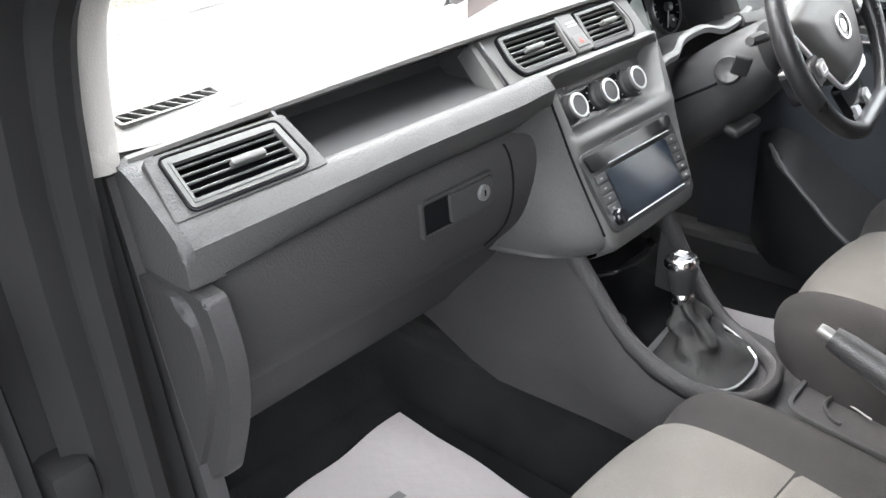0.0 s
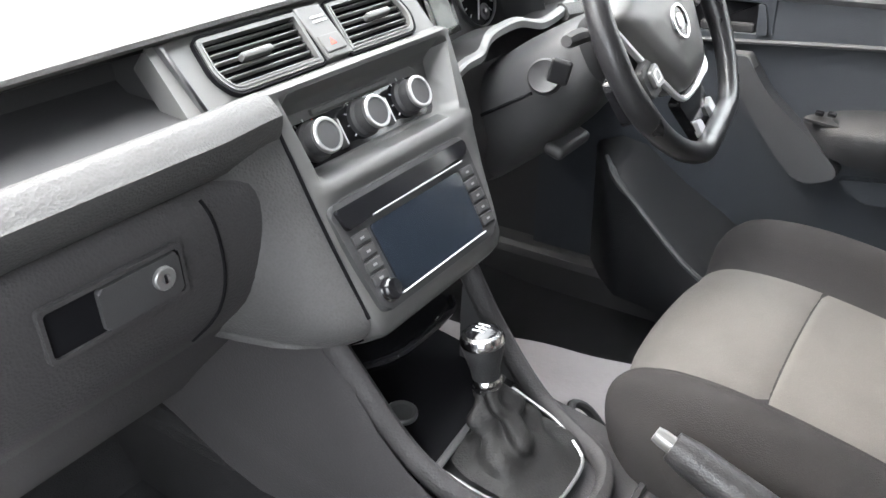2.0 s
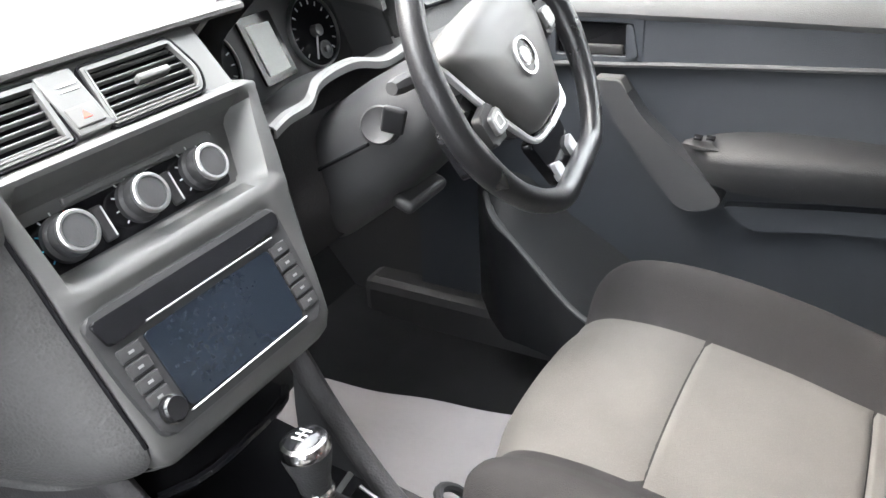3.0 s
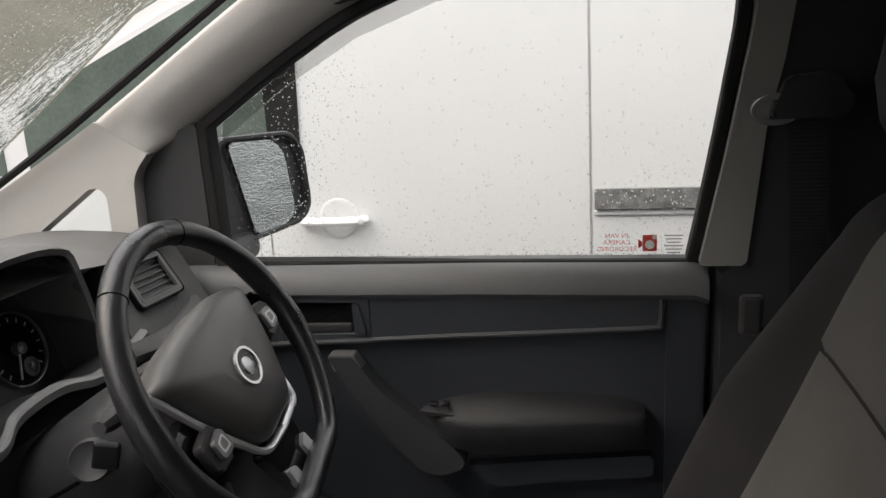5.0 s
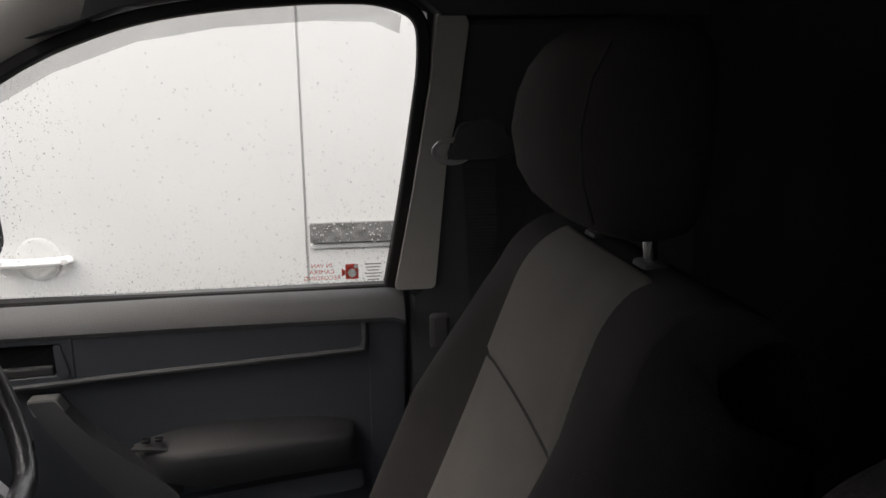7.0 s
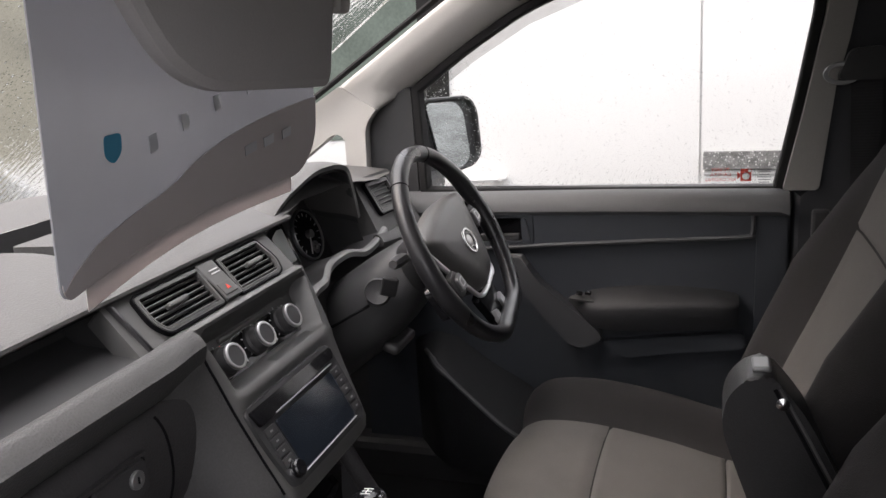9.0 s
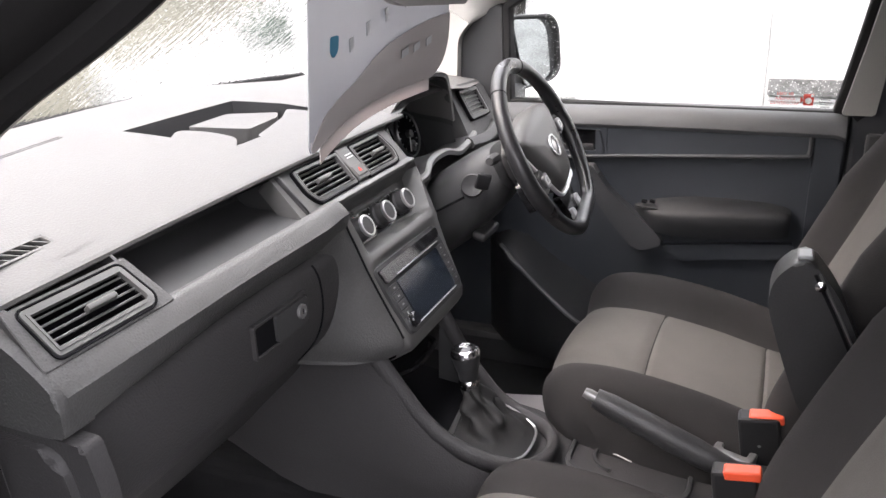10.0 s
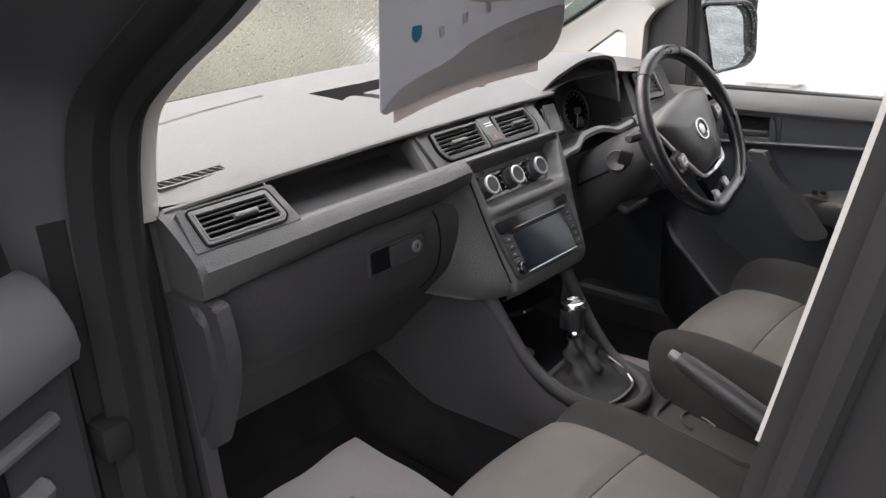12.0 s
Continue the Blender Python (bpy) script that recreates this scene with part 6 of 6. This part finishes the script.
    bl = spline([(-0.9, 0.17), (-0.97, 0.11), (-0.99, 0.05), (-0.97, -0.015), (-0.89, -0.046), (-0.76, -0.042), (-0.56, 0.0), (-0.3, 0.008), (0, 0.01), (0.3, 0.008), (0.56, 0.0), (0.76, -0.042), (0.89, -0.046), (0.97, -0.015), (0.99, 0.05), (0.97, 0.11), (0.9, 0.17)], 65)

    def bwidth(i):
        return 0.255 - 0.045 * max(0, min(1, (i - 12) / 24)) ** 1.3

    def fade(i):
        return 1 - 0.9 * max(0, min(1, (i - 17) / 13))

    rows = []
    for i in range(61):
        rows.append([point(bp, i, u, (d if d > 0.02 else d * fade(i)) * (1 if i < 38 else max(0.0, 1 - (i - 38) / 8)), bwidth(i)) for u, d in bl])
    bk = part("backrest", loft(rows), FABRIC_DARK, s, "backrest with dark bolsters", 60)
    none = lambda i, u: 0.0

    def back_at(i, u):
        d = float(np.interp(u, [q[0] for q in bl[10:-10]], [q[1] for q in bl[10:-10]]))
        return d if d > 0.02 else d * fade(i)
    insert(back_at, "lower_insert", bp, bwidth, 3, 22.4, 0.57, none, 0.006, 0, 1, bk, "lighter grey lower panel")
    insert(back_at, "upper_insert", bp, bwidth, 22.55, 38.5, 0.59, none, 0.006, 0, -1, bk, "lighter grey upper panel")
    # headrest on two chrome posts
    # rows of height, half width, front, back
    hr = []
    for z, w, yf, yb in ((1.338, 0.05, -0.668, -0.7), (1.342, 0.085, -0.655, -0.708), (1.352, 0.108, -0.632, -0.716), (1.37, 0.121, -0.611, -0.722), (1.395, 0.127, -0.597, -0.726), (1.43, 0.129, -0.591, -0.728), (1.465, 0.127, -0.597, -0.73), (1.49, 0.122, -0.608, -0.73), (1.51, 0.113, -0.624, -0.726), (1.524, 0.097, -0.645, -0.718), (1.53, 0.065, -0.668, -0.705)):
        row = []
        for k in range(40):
            a = 2 * math.pi * k / 40
            x = w * math.copysign(abs(math.cos(a)) ** 0.5, math.cos(a))
            y = (yf + yb) / 2 + (yf - yb) / 2 * math.copysign(abs(math.sin(a)) ** 0.6, math.sin(a)) - 1.1 * x * x
            row.append((cx + 0.006 + x, y, z))
        hr.append(row)
    h_ = part("headrest", loft(hr, True, True), FABRIC_DARK, s, "rounded headrest", 60)
    part("headrest_seam", tube([(cx + 0.006 - 0.118, y, z) for y, z in ((-0.624, 1.365), (-0.614, 1.4), (-0.612, 1.44), (-0.62, 1.48), (-0.635, 1.508))], 0.0018, 6), SEAM, h_)
    for k in (-1, 1):
        part("post", tube([(cx + k * 0.07, -0.692, 1.29), (cx + k * 0.07, -0.688, 1.37)], 0.0065, 12), CHROME, s, "chrome headrest post")
        part("post_sleeve", rbox((cx + k * 0.07, -0.692, 1.318), (0.034, 0.026, 0.012), 0.005), DARK, s)
    return s


build_seat(0.302, [(0.72, -0.042), (0.84, -0.04), (0.92, -0.004), (0.95, 0.06), (0.94, 0.13), (0.905, 0.2)], 0.026)
build_seat(-0.328, [(0.66, -0.015), (0.76, -0.01), (0.83, 0.02), (0.86, 0.07), (0.855, 0.12), (0.83, 0.2)])


# ---- papers on the floor ----
def paper(corners, z, label, seed):
    """A thin sheet between four corners; gives it and a function from u, v to its surface."""
    r = random.Random(seed)
    ph = [r.uniform(0, 6) for _ in range(4)]
    c = [Vector((*p, z)) for p in corners]

    def at(u, v, lift=0.0):
        p = c[0].lerp(c[1], u).lerp(c[3].lerp(c[2], u), v)
        fold = abs(((u + 0.08 * v) * 3 + 0.2) % 1 - 0.5)
        p.z += 0.004 + 0.005 * math.sin(7 * u + ph[0] + 4 * v) ** 2 + 0.005 * math.sin(9 * v + ph[1]) ** 2 + 0.006 * fold + lift
        return p
    sheet = solo("paper_mat", solid(loft([[at(i / 24, j / 24) for i in range(25)] for j in range(25)]), 0.0006), PAPER, label, "paper mat")
    return sheet, at


def paper_mark(name, sheet, at, u, v, du, dv):
    part(name, solid(loft([[at(u + du * (i / 3 - 0.5), v + dv * (j / 3 - 0.5), 0.0006) for i in range(4)] for j in range(4)]), 0.0003), PRINT_GREY, sheet)


pp, on_pp = paper([(-0.62, -0.1), (-0.19, -0.1), (-0.16, 0.46), (-0.6, 0.437)], 0.535, "white paper floor mat with grey print, on the carpet", 1)
for k in range(7):
    paper_mark("print_bar", pp, on_pp, 0.38 + 0.08 * (k % 3), 0.61 - 0.06 * (k // 3), 0.045, 0.011)
for k in range(3):
    paper_mark("print_mark", pp, on_pp, 0.45 + 0.115 * k, 0.75, 0.06, 0.035)
pd, on_pd = paper([(0.2, -0.17), (0.54, -0.12), (0.46, 0.44), (0.12, 0.39)], 0.535, "white paper floor mat by the driver's pedals", 2)
for k in range(6):
    paper_mark("print_bar", pd, on_pd, 0.5, 0.43 - 0.021 * k, 0.012, 0.016)
cable = solo("cable", tube(spline([(0.14, -0.03, 0.7), (0.17, 0.0, 0.72), (0.2, -0.01, 0.7), (0.2, -0.05, 0.66)], 14), 0.006, 8), DARK, "short black cable loop beside the driver's seat", "cable")

# ---- sun visor and the card that hangs from it ----
vis = thing("sun_visor", (-0.27, -0.04, 1.6), "grey sun visor folded down, with a vanity mirror", "sun visor")
vf = frame_at((-0.29, -0.045, 1.538), (1, 0.06, 0), (0, -0.12, 1))
VS = rpoly([(-0.155, 0.01), (-0.075, -0.082), (0.19, -0.097), (0.2, 0.1), (-0.155, 0.1)], [0.06, 0.08, 0.02, 0.02, 0.02], 6)
part("board", loft([[vf @ Vector((*p, z)) for p in inset(VS, i)] for i, z in ((0.008, -0.009), (0.001, -0.006), (0.0, 0.0), (0.001, 0.006), (0.008, 0.009))], True, True), VISOR, vis)
part("vanity_mirror", prism(rpoly([(0.01, 0.031), (0.101, 0.031), (0.101, 0.095), (0.01, 0.095)], 0.004), 0.008, 0.0105, vf), MIRROR, vis, "small vanity mirror")
part("ticket_pocket", prism(rpoly([(0.133, 0.031), (0.19, 0.031), (0.19, 0.095), (0.133, 0.095)], 0.004), 0.008, 0.0105, vf), MIRROR, vis, "glossy end of the mirror cover")
part("clip", rbox((0.207, 0.005, 0.0), (0.028, 0.065, 0.03), 0.006, 2, vf), PILLAR, vis)
part("pivot", tube([vf @ Vector((-0.145, 0.1, 0)), vf @ Vector((-0.145, 0.2, -0.02))], 0.008, 10), DARK, vis)
card = thing("hanging_card", (-0.3, -0.01, 1.4), "grey laminated card hanging from the sun visor, printed side outwards", "card")
kf = frame_at((-0.478, -0.022, 1.343), (0.993, 0.115, 0.02), (0.02, -0.09, 1))
CW, CH, CN = 0.435, 0.26, 60


def bow(x):
    return -0.026 * math.sin(math.pi * x / CW)


def card_rows(lo, hi, off, x0=0.0, x1=CW):
    """A piece of the bowed card between two heights, each a function of x."""
    xs = [x0 + (x1 - x0) * (0.5 - 0.5 * math.cos(math.pi * i / CN)) for i in range(CN + 1)]
    return loft([[kf @ Vector((x, lo(x) + (hi(x) - lo(x)) * j / 8, bow(x) + off)) for x in xs] for j in range(9)])


def card_foot(x):
    """Its lower edge: a small round corner at one end, a large one at the other."""
    for c, r in ((x, 0.012), (CW - x, 0.055)):
        if c < r:
            return r - math.sqrt(max(0.0, r * r - (r - c) ** 2))
    return 0.0


def card_wave(x):
    return max(card_foot(x) + 0.0005, float(np.interp(x / CW, [0, 0.04, 0.12, 0.25, 0.35, 0.42, 0.5, 0.62, 0.72, 0.85, 1], [0.006, 0.014, 0.023, 0.028, 0.031, 0.036, 0.046, 0.057, 0.064, 0.072, 0.078])))


part("sheet", solid(card_rows(card_foot, lambda x: CH, 0.0), 0.0012), CARD, card)
part("lower_print", solid(card_rows(card_foot, card_wave, 0.0025), 0.0006), CARD_PALE, card, "paler lower part of the card")
part("fold", solid(card_rows(lambda x: -0.014, lambda x: 0.001, 0.004, 0.026, 0.38), 0.0006), CARD_PALE, card, "folded tab along the lower edge")
part("pin_mark", prism(rpoly([(0.056, 0.083), (0.066, 0.076), (0.076, 0.083), (0.077, 0.096), (0.057, 0.096)], 0.004), 0.002, 0.0032, kf @ Matrix.Translation((0.02, -0.008, bow(0.087)))), PRINT_BLUE, card, "teal pin mark")
for k in range(5):
    x = 0.15 + 0.055 * k
    part("faint_mark", rbox((x, 0.072 + 0.009 * k, bow(x) + 0.0026), (0.011, 0.013, 0.0006), 0.0, 1, kf, (0, 0, 10)), CARD_MARK, card)
for k in range(3):
    x = 0.31 + 0.033 * k
    part("faint_print", rbox((x, 0.042 + 0.003 * k, bow(x) + 0.0045), (0.026, 0.009, 0.0005), 0, 1, kf, (0, 0, 4)), CARD, card)

# ---- passenger's side: pillar, seals, open door ----
pts = spline([(-0.655, 0.232, 1.222), (-0.65, 0.222, 1.3), (-0.645, 0.195, 1.365), (-0.642, 0.12, 1.42), (-0.632, 0.0, 1.49), (-0.615, -0.15, 1.6), (-0.6, -0.25, 1.68)], 30)
solo("pillar_trim_left", tube(pts, 0.023, 12, flat=0.75, up=(0.3, 1, 0)), PILLAR, "pale grey windscreen pillar trim", "pillar trim", "structure")
part("pillar_foot", rbox((-0.653, 0.228, 1.236), (0.036, 0.03, 0.03), 0.008, 2), PILLAR, bpy.data.objects["pillar_trim_left"])
off = [p + np.array((-0.036, -0.03, 0.004)) for p in pts]
off = [np.array((-0.7, 0.19, 0.6)), np.array((-0.7, 0.195, 0.9)), np.array((-0.695, 0.2, 1.15))] + off
solo("door_seal", tube(off, 0.022, 10), RUBBER, "black rubber door seal", "seal", "structure")
solo("door_flange", solid(loft([[tuple(p + np.array(d)) for d in ((-0.005, -0.004, 0.0), (-0.04, -0.012, 0.004), (-0.05, -0.006, 0.006), (-0.062, 0.0, 0.01))] for p in off]), 0.004), RUBBER, "dark painted flange beside the door seal", "body flange", "structure")
solo("pillar_left", loft([[tuple(p + np.array(d)) for d in ((-0.03, 0.0, 0.02), (-0.06, 0.02, 0.03), (-0.34, 0.05, 0.12), (-0.15, 0.07, 0.05), (-0.19, 0.14, 0.06), (-0.26, 0.22, 0.06), (-0.06, 0.16, 0.055), (0.0, 0.14, 0.05))] for p in off]), DARK, "dark windscreen pillar", "pillar", "structure")
solo("door_frame_left", side_plate([(0.19, 0.5), (0.72, 0.5), (0.72, 1.25), (0.22, 1.25)], -0.655, -0.78), RUBBER, "dark body side at the front door hinge", "body side", "structure")
for z in (0.98, 0.84):
    part("hinge", rbox((-0.762, 0.195, z), (0.04, 0.05, 0.05), 0.01), RUBBER, bpy.data.objects["door_frame_left"])
bpl = [(-0.5, 0.55), (-0.535, 1.1), (-0.565, 1.27), (-0.602, 1.45), (-0.65, 1.72), (-0.99, 1.72), (-0.99, 0.55)]
# rubber black stands in for the shade that falls on this pillar
solo("wall_left", side_plate(bpl, -0.69, -0.745, 0.012), RUBBER, "door pillar on the passenger's side, blackened for shade", "wall", "structure")
for dy, r, name in ((0.022, 0.011, "seal_lip"), (0.075, 0.008, "pillar_ridge")):
    part(name, tube([(-0.747, y - dy, z) for y, z in bpl[:5]], r, 10), RUBBER, bpy.data.objects["wall_left"])
solo("pillar_trim_rear_left", solid(loft([[(-0.729, y + 0.003, z), (-0.71, y + 0.004, z), (-0.685, y + 0.005, z)] for y, z in ((-0.566, 1.272), (-0.573, 1.305), (-0.602, 1.45), (-0.65, 1.72))]), 0.003), PILLAR, "pale grey trim on the passenger's door pillar", "pillar trim", "structure")
solo("cant_rail", tube([(-0.62, -0.2, 1.66), (-0.63, -0.45, 1.7), (-0.64, -0.7, 1.71), (-0.65, -1.0, 1.71)], 0.04, 10), LINING, "dark roof rail over the passenger's door", "trim", "structure")

d2 = thing("door_2", (-0.72, 0.2, 0.55), "open passenger's door with a grey plastic inner panel", "car door", kind="structure")
dm = frame_at((-0.795, 0.2, 0.0), (-0.87, -0.49, 0), (0, 0, 1))
def door_plate(name, poly, z0, z1, material, label="", bevel=0.006, parent=None):
    return part(name, prism(rpoly(poly, 0.015), z0, z1, dm, bevel), material, parent or d2, label)
door_plate("skin", [(0.02, 0.55), (0.98, 0.55), (0.98, 1.15), (0.02, 1.15)], -0.01, 0.07, BODY)
door_plate("panel", [(0.02, 0.58), (0.95, 0.58), (0.95, 1.13), (0.02, 1.13)], -0.005, -0.02, DASH_LOW)
rail = [[dm @ Vector((x, y + dz, z * w)) for y, z in ((1.105, -0.03), (1.118, -0.05), (1.135, -0.056), (1.16, -0.053), (1.19, -0.04), (1.213, -0.02), (1.22, 0.0), (1.214, 0.02), (1.105, 0.03))] for x, dz, w in ((0.028, 0.0, 0.96), (0.032, 0.002, 1.0), (0.06, 0.002, 1.0), (0.18, 0.0, 1.0), (0.4, -0.004, 1.0), (0.7, -0.012, 1.0), (0.95, -0.012, 1.0))]
part("window_sill", loft(rail, True, True), SILL, d2, "grey top rail of the door")
part("upper_ridge", tube([dm @ Vector((x, 1.06, -0.024)) for x in (0.06, 0.4, 0.9)], 0.01, 8), SILL, d2)
part("lower_ridge", tube([dm @ Vector((x, 1.0, -0.03)) for x in (0.1, 0.4, 0.9)], 0.014, 8), SILL, d2)
part("handle_recess", rbox((0.22, 1.03, -0.018), (0.16, 0.045, 0.02), 0.006, 2, dm), VOID, d2)
part("lever", rbox((0.24, 1.03, -0.03), (0.1, 0.02, 0.012), 0.004, 2, dm), DARK, d2)
part("pull_cap", rbox((0.45, 0.965, -0.045), (0.05, 0.035, 0.04), 0.008, 2, dm), DOOR, d2)
door_plate("mirror_base", [(0.03, 1.19), (0.29, 1.19), (0.29, 1.53), (0.2, 1.49), (0.1, 1.41), (0.05, 1.32)], 0.004, 0.03, RUBBER)
part("window_frame", tube([dm @ Vector(p) for p in ((0.29, 1.2, 0.0), (0.29, 1.45, 0.0), (0.33, 1.52, -0.01), (0.5, 1.57, -0.02), (0.75, 1.6, -0.03), (0.95, 1.58, -0.03), (0.98, 1.2, 0.0))], 0.02, 8), RUBBER, d2)
g2 = part("glass", prism([(0.28, 1.15), (0.96, 1.15), (0.95, 1.57), (0.75, 1.59), (0.5, 1.56), (0.35, 1.52), (0.28, 1.45)], 0.0, 0.004, dm), WET_SIDE, d2, "rain-spotted side window")
g2.visible_shadow = False
